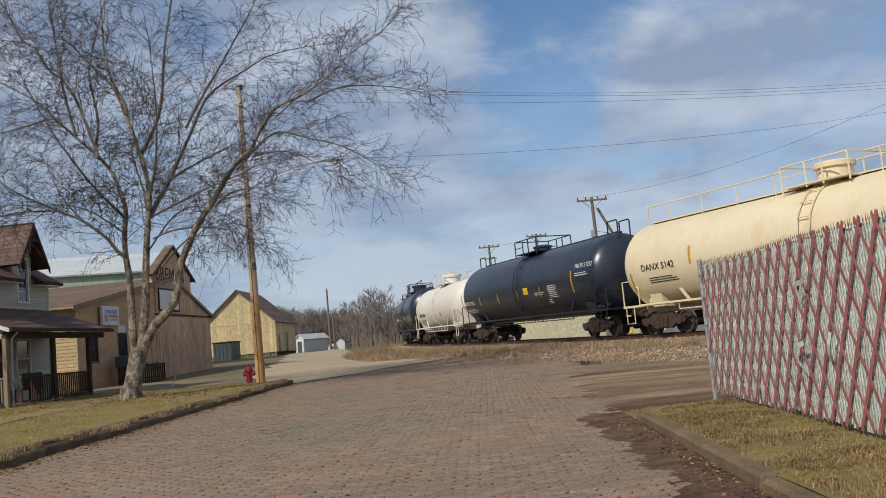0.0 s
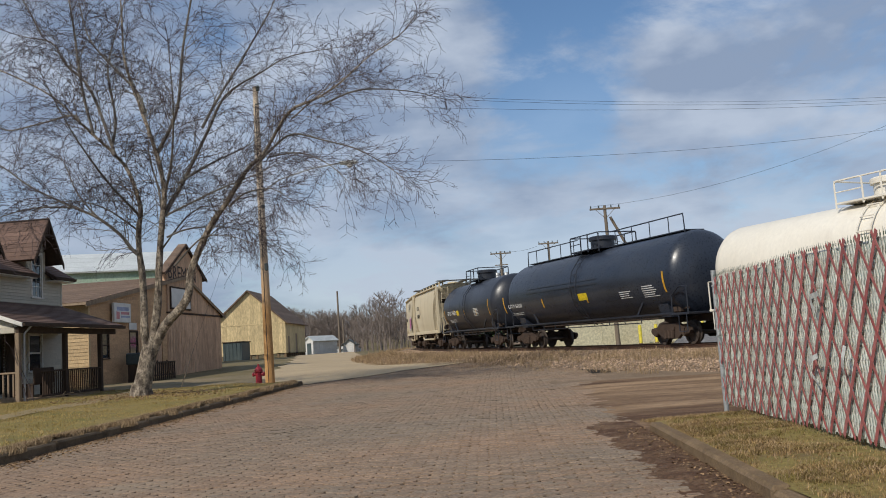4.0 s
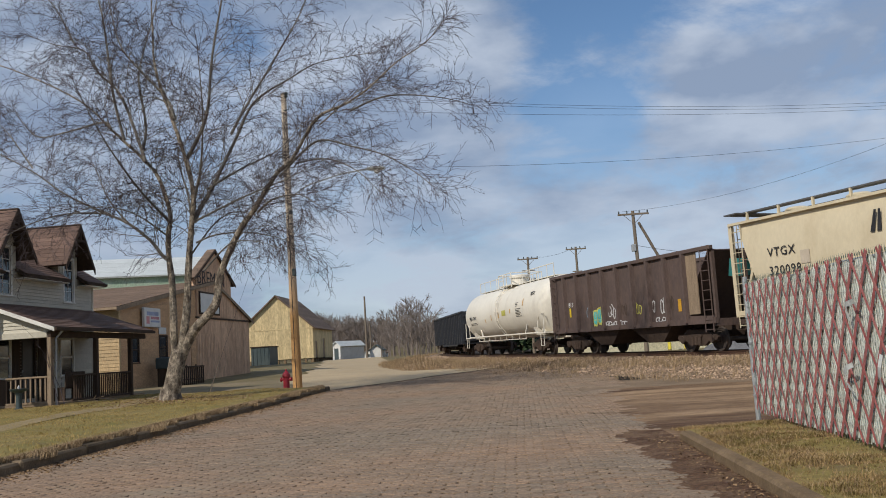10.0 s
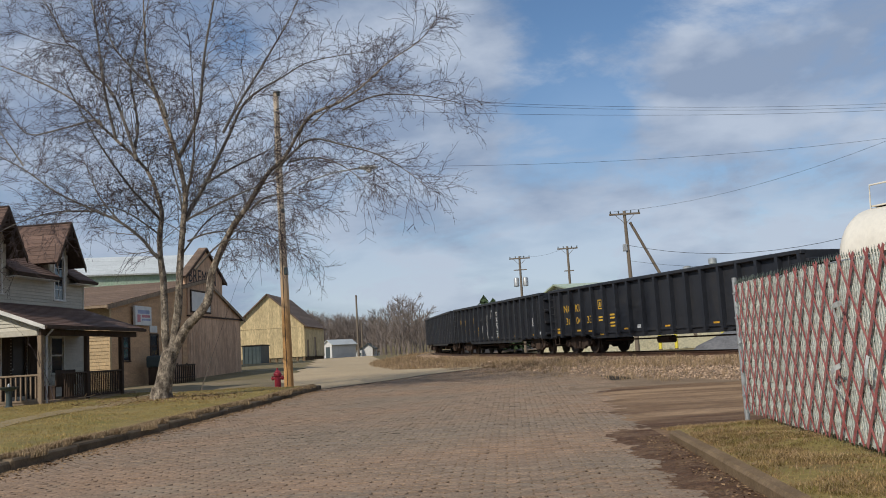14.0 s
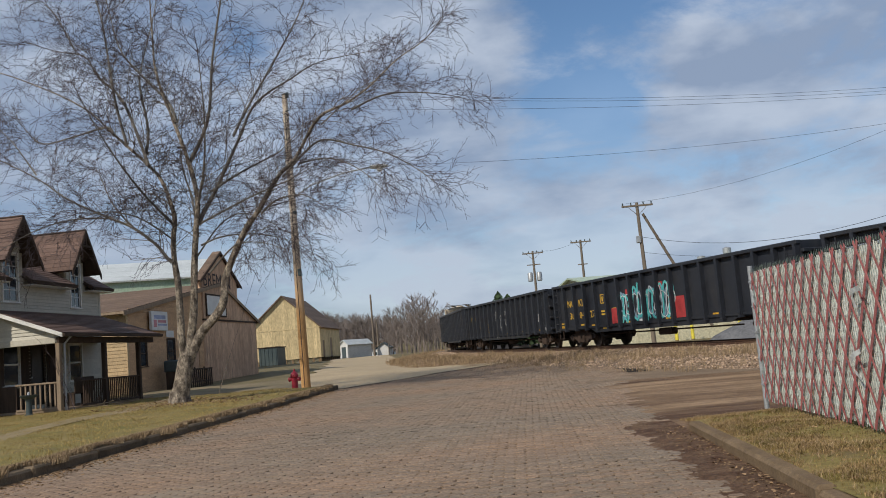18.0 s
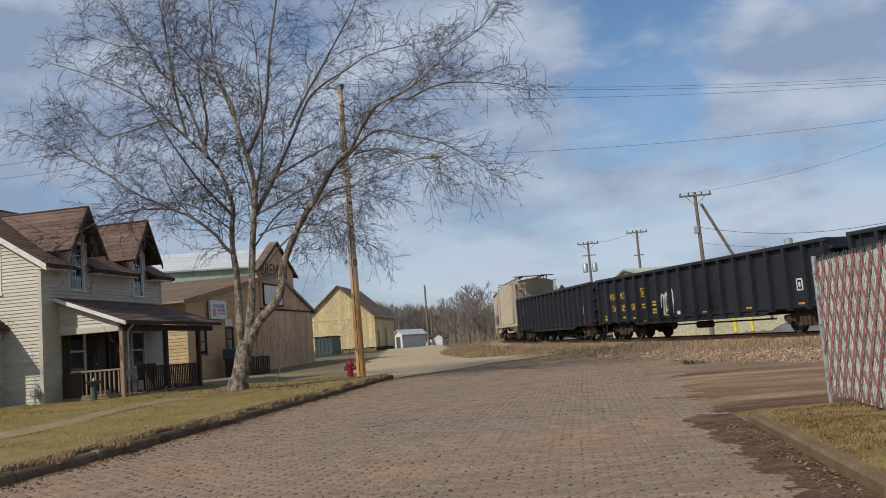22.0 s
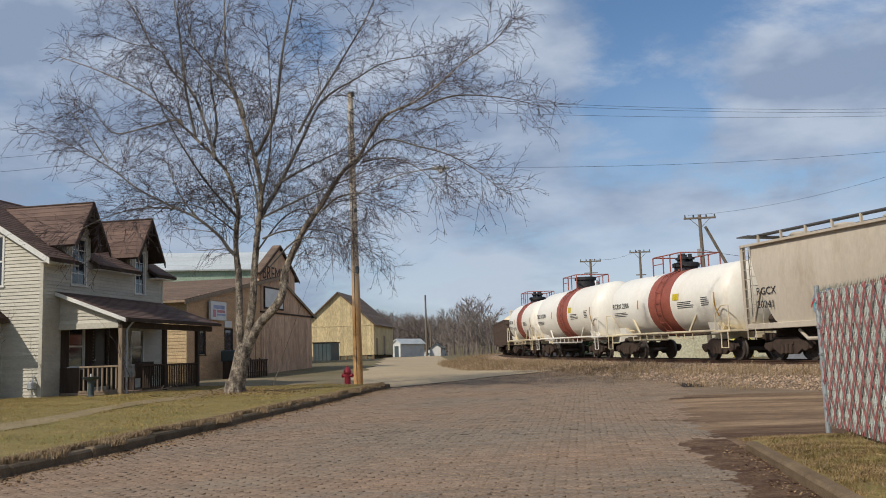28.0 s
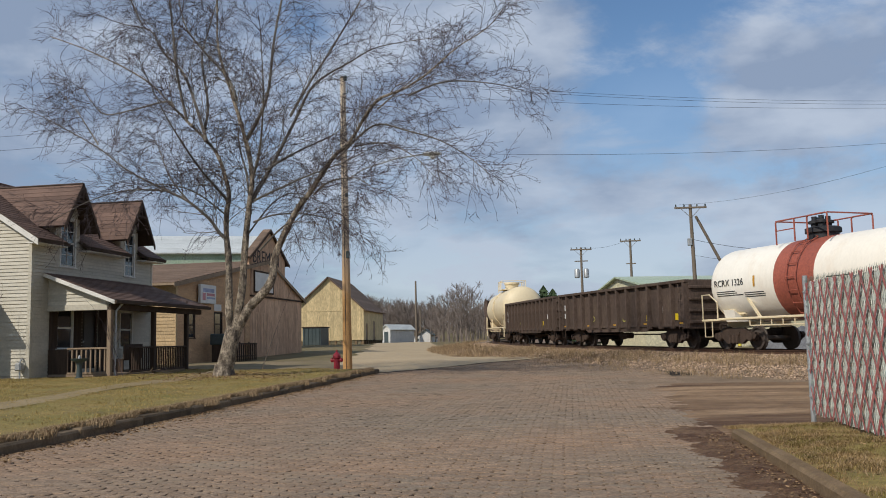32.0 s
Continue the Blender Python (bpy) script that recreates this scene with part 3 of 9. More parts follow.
def add_truck(car, x):
    t = part("truck", shared(("bolster",), lambda: Geo().box(-0.16, 0.16, -1.05, 1.05, 0.50, 0.74, bev=0.03).tube([(-0.5, -0.6, 0.35), (0.5, -0.6, 0.35)], 0.035, 6).tube([(-0.5, 0.6, 0.35), (0.5, 0.6, 0.35)], 0.035, 6), M_TRUCK), M_TRUCK, car, m=pose(x, 0, 0))
    sf = shared(("side_frame",), g_sideframe, M_TRUCK)
    part("side_frame", sf, M_TRUCK, t, m=pose(0, -1.0, 0))
    part("side_frame", sf, M_TRUCK, t, m=pose(0, 1.0, 0, 0, 0, 180))
    ws = shared(("wheelset",), g_wheelset, M_WHEEL, True)
    for dx in (-0.875, 0.875):
        o = part("wheelset", ws, M_WHEEL, t)
        o.matrix_parent_inverse = Matrix.Translation((dx, 0, 0.42))
        WHEELSETS.append(o)
    return t


def add_ends(car, L, half, mat, z=0.95):
    """Couplers, air hoses and brake rigging at both ends."""
    for s in (-1, 1):
        g = Geo()
        a, b = sorted((s * (half - 0.5), s * (L / 2 - 0.22)))
        g.box(a, b, -0.09, 0.09, 0.74, 0.92, bev=0.02)
        k = s * (L / 2 - 0.14)
        g.box(k - 0.14, k + 0.14, -0.15, 0.15, 0.68, 0.98, bev=0.04)
        part("coupler", g, M_TRUCK, car)
        part("air_hose", Geo().tube([(s * half, 0.35, 0.80), (s * (half + 0.15), 0.36, 0.62), (s * (L / 2 - 0.2), 0.25, 0.42), (s * (L / 2), 0.12, 0.62)], 0.025, 5), M_WIRE, car, smooth=True)


def ladder_geo(x, y, z0, z1, w=0.42, r=0.02, step=0.34):
    g = Geo()
    for s in (-1, 1):
        g.tube([(x + s * w / 2, y, z0), (x + s * w / 2, y, z1)], r, 5)
    n = int((z1 - z0) / step)
    for i in range(n + 1):
        z = z0 + 0.08 + i * step
        if z < z1:
            g.tube([(x - w / 2, y, z), (x + w / 2, y, z)], r * 0.8, 5)
    return g


def rail_geo(pts, r=0.025, posts=(), zbase=0.0):
    g = Geo().tube(pts, r, 6)
    for p in posts:
        g.tube([(p[0], p[1], zbase), p], r, 6)
    return g


def stencil(car, text, x, z, size, mat, y, spacing=1.0):
    """Letters on the near side, upright."""
    return lettering("lettering", text, size, mat, car, pose(x, y, z, 90, 0, 0), spacing)


def on_shell(car, text, x, ang, rad, zc, size, mat):
    """Letters on a tank's flank, at an angle below the horizontal."""
    a = radians(ang)
    return lettering("lettering", text, size, mat, car, Matrix.Translation((x, -(rad + 0.012) * math.cos(a), zc + (rad + 0.012) * math.sin(a))) @ pose(0, 0, 0, 90 - ang, 0, 0))


def patch_geo(rad, zc, x0, x1, a0, a1, n=6, lift=0.008):
    """A patch of paint that lies on a tank's near flank between two angles."""
    vs, fs = [], []
    for i in range(n + 1):
        a = radians(a0 + (a1 - a0) * i / n)
        for x in (x0, x1):
            vs.append((x, -(rad + lift) * math.cos(a), zc + (rad + lift) * math.sin(a)))
    for i in range(n):
        fs.append((2 * i, 2 * i + 1, 2 * i + 3, 2 * i + 2))
    return Geo().add(vs, fs)


def scribble(car, x0, x1, z0, z1, y, mat, seed, loops=7, w=0.045, name="spray_paint"):
    """Looping strokes of spray paint on a flat side."""
    rnd = random.Random(seed)
    g = Geo()
    for k in range(loops):
        cx, cz = x0 + (x1 - x0) * (k + 0.5) / loops, (z0 + z1) / 2 + rnd.uniform(-0.1, 0.1) * (z1 - z0)
        a, b, ph, turns = (x1 - x0) / loops * rnd.uniform(0.45, 0.75), (z1 - z0) * rnd.uniform(0.3, 0.48), rnd.uniform(0, 6.3), rnd.uniform(0.6, 1.25)
        n = 16
        pts = []
        for i in range(n + 1):
            t = ph + 2 * math.pi * turns * i / n
            pts.append((cx + a * math.cos(t) + 0.15 * a * math.sin(3 * t), cz + b * math.sin(t) + 0.2 * b * math.cos(2 * t + ph)))
        for (xa, za), (xb, zb) in zip(pts, pts[1:]):
            d = math.hypot(xb - xa, zb - za) or 1
            nx, nz = -(zb - za) / d * w, (xb - xa) / d * w
            g.add([(xa + nx, y, za + nz), (xa - nx, y, za - nz), (xb - nx, y, zb - nz), (xb + nx, y, zb + nz)], [(0, 1, 2, 3)])
    return part(name, g, mat, car)


def stroke_loop(car, cx, cz, a, b, y, mat, w):
    """One closed loop of sprayed line, a little crooked, wider at its foot."""
    n, g = 28, Geo()
    pts = []
    for k in range(n):
        q = 2 * math.pi * k / n
        f = 1 + 0.10 * math.sin(2 * q + cx) - 0.18 * math.sin(q)
        pts.append((cx + a * f * math.cos(q), cz + b * math.sin(q)))
    for (xa, za), (xb, zb) in zip(pts, pts[1:] + pts[:1]):
        d = math.hypot(xb - xa, zb - za) or 1
        nx, nz = -(zb - za) / d * w, (xb - xa) / d * w
        g.add([(xa + nx, y, za + nz), (xa - nx, y, za - nz), (xb - nx, y, zb - nz), (xb + nx, y, zb + nz)], [(0, 1, 2, 3)])
    return part("spray_paint", g, mat, car)


def block_graffiti(car, x0, x1, z0, z1, y, outer, inner, seed, n=4):
    """Fat outlined letter shapes that cannot be read."""
    rnd = random.Random(seed)
    out, inn = Geo(), Geo()
    w = (x1 - x0) / n
    for k in range(n):
        cx, cz = x0 + w * (k + 0.5), (z0 + z1) / 2 + rnd.uniform(-0.06, 0.06) * (z1 - z0)
        m = 14
        rim = [(1 + 0.12 * rnd.uniform(-1, 1)) for _ in range(m)]
        for g, f, yy in ((out, 1.12, y), (inn, 0.86, y - 0.004)):
            vs = [(cx, yy, cz)]
            for i in range(m):
                t = 2 * math.pi * i / m
                c, s = math.cos(t), math.sin(t)
                q = (abs(c) ** 4 + abs(s) ** 4) ** -0.25
                vs.append((cx + f * rim[i] * q * c * w * 0.5, yy, cz + f * rim[i] * q * s * (z1 - z0) * 0.48))
            g.add(vs, [(0, 1 + i, 1 + (i + 1) % m) for i in range(m)])
        part("graffiti_outline", out, outer, car)
        part("graffiti_fill", inn, inner, car)
        out, inn = Geo(), Geo()
    cut = Geo()
    for k in range(n):
        cx, cz = x0 + w * (k + 0.5), (z0 + z1) / 2
        cut.box(cx - w * 0.05, cx + w * 0.06, y - 0.010, y - 0.008, cz - 0.02, cz + (z1 - z0) * 0.28)
        cut.box(cx - w * 0.2, cx + w * 0.16, y - 0.010, y - 0.008, cz - (z1 - z0) * 0.22, cz - (z1 - z0) * 0.15)
    part("graffiti_line", cut, outer, car)


def tank_car(label, L, dia, zc, paint, rail_mat, band=None, rails="center", dome="low", dome_mat=None, text=(), yellow=None, platform=True,
             side_rail=True, reflect=None, tank_len=None, long_rail=False, tail_hoop=False):
    car = thing("tank_car", label, "tank car", group="cars of the freight train")
    r = dia / 2
    tl = tank_len or L - 1.35
    h = tl / 2
    d = 0.42 * r / 1.5
    prof = []
    for k in range(9):
        a = math.pi / 2 * k / 8
        prof.append((max(0.02, r * math.sin(a)), -h + 0.62 * r * (1 - math.cos(a)) * 0.8))
    prof += [(r, -h / 2), (r, 0), (r, h / 2)] + [(q, -x) for q, x in reversed(prof)]
    prof = sorted(prof, key=lambda p: p[1])
    part("tank", Geo().lathe(prof, 48, "x", Matrix.Translation((0, 0, zc))), paint, car, smooth=True)
    # weld seams as slightly proud rings
    for x in (-h * 0.62, -h * 0.2, h * 0.2, h * 0.62):
        if not band or abs(x) > 1.3:
            part("weld_seam", Geo().lathe([(r + 0.001, x - 0.02), (r + 0.006, x), (r + 0.001, x + 0.02)], 48, "x", Matrix.Translation((0, 0, zc))), paint, car, smooth=True)
    if band:
        part("painted_band", Geo().lathe([(r - 0.01, -band), (r + 0.012, -band + 0.01), (r + 0.012, band - 0.01), (r - 0.01, band)], 48, "x", Matrix.Translation((0.0, 0, zc))), M_REDBAND, car, "red-brown painted band", smooth=True)
    top = zc + r
    # stub sill and end platforms
    hx = L / 2 - 0.45
    tx = L / 2 - 2.15 if L > 12.5 else L / 2 - 1.85
    for s in (-1, 1):
        a, b = sorted((s * hx, s * (tx - 1.4)))
        part("stub_sill", Geo().box(a, b, -0.32, 0.32, 0.80, 1.12, bev=0.02), M_TRUCK if paint in (M_BLACKP, M_BLUEBLK) else rail_mat, car)
        part("saddle", Geo().prism([(-1.15, 1.02), (1.15, 1.02), (1.28, zc - r * 0.66), (0.9, zc - r * 0.86), (0, zc - r * 0.99), (-0.9, zc - r * 0.86), (-1.28, zc - r * 0.66)], s * tx - 0.3, s * tx + 0.3, "x"), paint, car)
        a, b = sorted((s * hx, s * (hx - 1.1)))
        part("end_platform", Geo().box(a, b, -1.45, 1.45, 1.06, 1.14, bev=0.01), rail_mat, car)
        part("end_railing", Geo().tube([(s * (hx - 0.05), -1.42, 1.1), (s * (hx - 0.05), -1.42, 2.05), (s * (hx - 0.5), -1.42, 2.05), (s * (hx - 0.95), -1.42, 1.75), (s * (hx - 0.95), -1.42, 1.1)], 0.025, 6), rail_mat, car, smooth=True)
        part("end_railing", Geo().tube([(s * (hx - 0.05), 1.42, 1.1), (s * (hx - 0.05), 1.42, 2.05), (s * (hx - 0.95), 1.42, 2.05), (s * (hx - 0.95), 1.42, 1.1)], 0.025, 6), rail_mat, car, smooth=True)
        part("sill_step", Geo().tube([(s * (hx - 0.15), -1.42, 1.06), (s * (hx - 0.15), -1.42, 0.48), (s * (hx - 0.6), -1.42, 0.48), (s * (hx - 0.6), -1.42, 1.06)], 0.022, 5), rail_mat, car)
        part("brake_gear", Geo().box(s * (hx - 1.25) - 0.22, s * (hx - 1.25) + 0.22, -1.05, -0.62, 1.15, 1.55, bev=0.05).tube([(s * (hx - 0.7), -0.9, 1.3), (s * (hx - 1.9), -0.9, 1.3)], 0.04, 6), M_TRUCK if paint in (M_BLACKP, M_BLUEBLK) else rail_mat, car)
        part("diagonal_brace", Geo().box(-0.045, 0.045, -0.03, 0.03, 0, 1.0, pose(s * (tx - 1.75), -1.25, 1.1, 0, s * 42, 0)), rail_mat, car)
    if side_rail:
        pts = [(-(hx - 1.0), -1.40, 1.12), (hx - 1.0, -1.40, 1.12)]
        g = Geo().tube(pts, 0.045, 6).tube([(-(tx - 1.3), -1.36, 0.86), (tx - 1.3, -1.36, 0.86)], 0.022, 5)
        for k in range(9):
            x = -(tx - 1.3) + 2 * (tx - 1.3) * k / 8
            g.tube([(x, -1.38, 0.86), (x, -1.38, 1.12)], 0.02, 5)
        part("side_walkway", g, rail_mat, car)
        part("side_pipe", Geo().tube([(-(tx - 1.2), -0.7, zc - r * 0.98), (tx - 1.2, -0.7, zc - r * 0.98)], 0.03, 6), M_TRUCK, car)
    # manway and fittings
    dm = dome_mat or paint
    if dome == "low":
        part("manway", Geo().lathe([(0.42, -0.1), (0.42, 0.22), (0.48, 0.23), (0.48, 0.30), (0.30, 0.36)], 20, "z", Matrix.Translation((0, 0, top))), dm, car, smooth=True)
    elif dome == "tall":
        part("manway", Geo().lathe([(0.52, -0.1), (0.52, 0.42), (0.60, 0.43), (0.60, 0.56), (0.56, 0.60)], 24, "z", Matrix.Translation((0, 0, top))), dm, car, smooth=True)
    elif dome == "valves":
        part("manway", Geo().lathe([(0.50, -0.1), (0.50, 0.14), (0.58, 0.15), (0.58, 0.30), (0.50, 0.34)], 20, "z", Matrix.Translation((0, 0, top))), dm, car, smooth=True)
        for k, (x, y) in enumerate(((-0.22, -0.15), (0.16, -0.2), (0.02, 0.2), (-0.3, 0.15))):
            part("valve", Geo().lathe([(0.12, 0.3), (0.12, 0.46), (0.2, 0.48), (0.2, 0.56), (0.09, 0.6), (0.09, 0.72)], 10, "z", Matrix.Translation((x, y, top))), dm, car, smooth=True)
    if platform:
        part("top_platform", Geo().box(-1.15, 1.15, -0.95, 0.95, top - 0.02, top + 0.03), rail_mat, car)
    if rails == "center":
        zz = top + 0.66
        for y in (-0.92, 0.92):
            g = Geo()
            g.tube([(-1.2, y, top - 0.15), (-1.2, y, zz - 0.05), (-1.13, y, zz), (-0.35, y, zz), (-0.3, y, zz - 0.05), (-0.3, y, top - 0.1)], 0.028, 6)
            g.tube([(0.3, y, top - 0.1), (0.3, y, zz - 0.05), (0.35, y, zz), (1.13, y, zz), (1.2, y, zz - 0.05), (1.2, y, top - 0.15)], 0.028, 6)
            g.tube([(-0.3, y, zz), (0.3, y, zz)], 0.024, 6)
            g.tube([(-1.2, y, top + 0.33), (-0.3, y, top + 0.33)], 0.02, 5)
            part("top_railing", g, rail_mat, car, smooth=True)
        for x in (-1.2, 1.2):
            part("top_railing", Geo().tube([(x, -0.92, zz), (x, 0.92, zz)], 0.025, 6), rail_mat, car)
    if long_rail:
        zz = top + 0.62
        for y in (-0.45,):
            for s in (-1, 1):
                g = Geo().tube([(s * (h - 0.9), y, top - 0.25), (s * (h - 0.95), y, zz), (s * 1.4, y, zz)], 0.026, 6)
                for k in range(4):
                    x = s * (1.4 + (h - 2.4) * (k + 0.3) / 4)
                    g.tube([(x, y, top - 0.1), (x, y, zz)], 0.02, 5)
                part("long_handrail", g, rail_mat, car, smooth=True)
        part("running_board", Geo().box(-h + 0.9, h - 0.9, -0.40, 0.40, top + 0.0, top + 0.04), rail_mat, car)
    if tail_hoop:
        for s in (-1, 1):
            for y in (-0.28, 0.28):
                part("end_hoop", Geo().tube([(s * (h - 1.15), y, top - 0.05), (s * (h - 1.15), y, top + 0.44), (s * (h - 1.1), y, top + 0.50), (s * (h - 0.42), y, top + 0.50), (s * (h - 0.36), y, top + 0.44), (s * (h - 0.36), y, top - 0.25)], 0.03, 6), rail_mat, car, smooth=True)
        part("top_rib", Geo().box(-h + 0.7, h - 0.7, -0.12, 0.12, top - 0.02, top + 0.06), paint, car)
    # ladder up the near flank
    g = Geo()
    for s in (-0.22, 0.22):
        g.tube([(s, -(r + 0.10) * math.cos(a), zc + (r + 0.10) * math.sin(a)) for a in (radians(q) for q in (-75, -50, -25, 0, 25, 50, 80))], 0.022, 5)
    for k in range(9):
        a = radians(-68 + k * 17.5)
        g.tube([(-0.22, -(r + 0.10) * math.cos(a), zc + (r + 0.10) * math.sin(a)), (0.22, -(r + 0.10) * math.cos(a), zc + (r + 0.10) * math.sin(a))], 0.018, 5)
    part("ladder", g, M_REDBAND if band else rail_mat, car)
    for x, ang, tx_, size, mt in text:
        if mt == "block":
            n = max(2, int(abs(size) * 6))
            for k in range(n):
                a0 = ang - k * 3.0
                q = patch_geo(r, zc, x, x + tx_ * (0.7 + 0.3 * abs(wob(k + x))), a0 - 0.9, a0 + 0.3, 2, 0.01)
                part("stencilled_line", q, M_LETW if paint in (M_BLACKP, M_BLUEBLK) else M_LETB, car)
        else:
            on_shell(car, tx_, x, ang, r, zc, size, mt)
    if yellow:
        for x, a, w_ in yellow:
            part("yellow_placard", patch_geo(r, zc, x, x + w_, a, a + 11, 4, 0.012), M_REFY, car, "yellow square placard")
    for x, a0, a1 in reflect or ():
        part("reflector_strip", patch_geo(r, zc, x, x + 0.10, a0, a1, 6, 0.01), M_REFO, car)
    for s in (-1, 1):
        add_truck(car, s * tx)
    add_ends(car, L, hx, rail_mat)
    return car


def bubble_graffiti(car, x0, x1, z0, z1, y):
    """Fat bulging letters in one cloud: dark halo, pale rim, pink fill, thin dividing lines."""
    cx, cz, w, h = (x0 + x1) / 2, (z0 + z1) / 2, (x1 - x0) / 2, (z1 - z0) / 2
    n = 48

    def cloud(f, yy, dx=0.0):
        vs = [(cx + dx, yy, cz)]
        for i in range(n):
            t = 2 * math.pi * i / n
            c, s = math.cos(t), math.sin(t)
            q = (abs(c) ** 3 + abs(s) ** 3) ** (-1 / 3) * (0.93 + 0.08 * abs(math.sin(t * 4 + 0.6)))
            vs.append((cx + dx + f * q * c * w + (f - 1) * 0.4 * c, yy, cz + f * q * s * h + (f - 1) * 0.4 * s + 0.10 * c * h))
        return Geo().add(vs, [(0, 1 + i, 1 + (i + 1) % n) for i in range(n)])
    part("graffiti_halo", cloud(1.04, y, -0.06), M_SPRAYBL, car, "dull blue sprayed halo")
    part("graffiti_outline", cloud(1.0, y - 0.004), M_PALEPINK, car)
    part("graffiti_fill", cloud(0.90, y - 0.008), M_PINK, car, "pink bubble letters that cannot be read")
    scribble(car, x0 + 0.2, x1 - 0.2, z0 + 0.12, z1 - 0.12, y - 0.012, M_PALEPINK, 77, 5, 0.022)


def gondola(label, L, top, paint, posts, num=None, low=0.64, seed=0, letter=M_LETY, load=False):
    car = thing("gondola", label, "gondola", group="cars of the freight train")
    h = L / 2 - 0.40
    y = 1.36
    tx = h - 1.75
    # sides: a sheet with a deeper belly between the trucks
    for s in (-1, 1):
        poly = [(-h, low + 0.16), (-h + 3.2, low + 0.16), (-h + 3.6, low), (h - 3.6, low), (h - 3.2, low + 0.16), (h, low + 0.16), (h, top), (-h, top)]
        part("side_sheet", Geo().prism(poly, s * y - 0.012, s * y + 0.012), paint, car)
        part("top_chord", Geo().box(-h - 0.02, h + 0.02, s * (y + 0.06) - 0.12, s * (y + 0.06) + 0.12, top - 0.02, top + 0.11, bev=0.02), paint, car)
        part("bottom_chord", Geo().box(-h, h, s * (y + 0.02) - 0.05, s * (y + 0.02) + 0.05, low + 0.20, low + 0.30), paint, car)
        rib = shared(("post", round(top, 2), round(low, 2), paint.name), lambda: Geo().prism([(-0.085, 0), (-0.06, -0.17), (0.06, -0.17), (0.085, 0)], low + 0.12, top, "z"), paint)
        for k in range(posts + 1):
            x = -h + 0.09 + (2 * h - 0.18) * k / posts
            part("post", rib, paint, car, m=pose(x, s * (y + 0.012), 0, 0, 0, 0 if s < 0 else 180))
    for s in (-1, 1):
        part("end_sheet", Geo().box(s * h - 0.02, s * h + 0.02, -y, y, low + 0.1, top + 0.1), paint, car)
        g = Geo()
        for k in range(4):
            z = low + 0.35 + (top - low - 0.4) * k / 3.3
            g.box(min(s * h, s * (h + 0.12)), max(s * h, s * (h + 0.12)), -y, y, z - 0.06, z + 0.06, bev=0.02)
        part("end_rib", g, paint, car)
        part("ladder", ladder_geo(s * (h - 0.3), -(y + 0.16), low + 0.1, top - 0.05, 0.4), paint, car)
        part("sill_step", Geo().tube([(s * (h - 0.12), -y, low + 0.2), (s * (h - 0.12), -y, 0.45), (s * (h - 0.5), -y, 0.45), (s * (h - 0.5), -y, low + 0.2)], 0.022, 5), M_TRUCK, car)
    part("floor", Geo().box(-h, h, -y, y, low + 0.2, low + 0.26), M_DARKIN, car)
    part("center_sill", Geo().box(-h, h, -0.25, 0.25, 0.72, low + 0.2), M_TRUCK, car)
    part("brake_pipe", Geo().tube([(-h * 0.55, -0.8, low - 0.1), (h * 0.55, -0.8, low - 0.12)], 0.03, 6).box(-0.5, 0.4, -0.95, -0.6, low - 0.3, low - 0.02, bev=0.06), M_TRUCK, car)
    ys = -(y + 0.016)
    if num:
        p = (2 * h - 0.18) / posts
        cx = lambda k: -h + 0.09 + p * (k + 0.5)
        for k, tx_ in zip((1, 2), num[0]):
            lettering("lettering", tx_, 0.46, letter, car, pose(cx(k), ys, top - 0.97, 90, 0, 0), 1.05, align="CENTER")
        for k, tx_ in zip((1, 2, 3), num[1]):
            lettering("lettering", tx_, 0.44, letter, car, pose(cx(k), ys, top - 1.52, 90, 0, 0), 1.05, align="CENTER")
        for k, z0, w_, n in ((4, top - 1.28, 0.36, 2), (5, top - 1.22, 0.42, 2), (5, top - 1.55, 0.42, 2), (0, top - 1.66, 0.32, 2), (2, top - 1.78, 0.36, 2), (4, top - 2.0, 0.3, 1)):
            for q in range(n):
                part("stencilled_line", Geo().box(cx(k) - w_ / 2, cx(k) + w_ / 2, ys - 0.004, ys, z0 - q * 0.13 - 0.07, z0 - q * 0.13), letter, car)
        sq = Geo()
        for a, b, c, d in ((-0.17, 0.17, -0.2, -0.16), (-0.17, 0.17, 0.16, 0.2), (-0.17, -0.13, -0.2, 0.2), (0.13, 0.17, -0.2, 0.2), (-0.05, 0.05, -0.1, 0.1)):
            sq.box(cx(4) + a, cx(4) + b, ys - 0.004, ys, top - 0.78 + c, top - 0.78 + d)
        part("boxed_mark", sq, letter, car)
        w = Geo()
        for a, b, c, d in ((-0.16, 0.16, -0.2, -0.15), (-0.16, 0.16, 0.15, 0.2), (-0.16, -0.11, -0.2, 0.2), (0.1, 0.16, -0.2, 0.2), (-0.06, 0.04, -0.08, 0.08)):
            w.box(cx(posts - 2) + a, cx(posts - 2) + b, ys - 0.004, ys, low + 0.95 + c, low + 0.95 + d)
        part("boxed_mark", w, M_LETW, car)
        w = Geo()
        for k in (posts - 1, 7):
            w.box(cx(k) - 0.12, cx(k) + 0.12, ys - 0.004, ys, low + 0.32, low + 0.46)
        part("white_tag", w, M_LETW, car)
    ref = shared(("reflector", low), lambda: Geo().box(-0.16, 0.16, ys - 0.004, ys, low + 0.30, low + 0.36), M_REFO)
    for k in range(0, posts, 3):
        part("reflector_strip", ref, M_REFO, car, m=pose(-h + 0.09 + (2 * h - 0.18) * (k + 0.5) / posts, 0, 0))
    for s in (-1, 1):
        add_truck(car, s * tx)
    add_ends(car, L, h, paint)
    return car


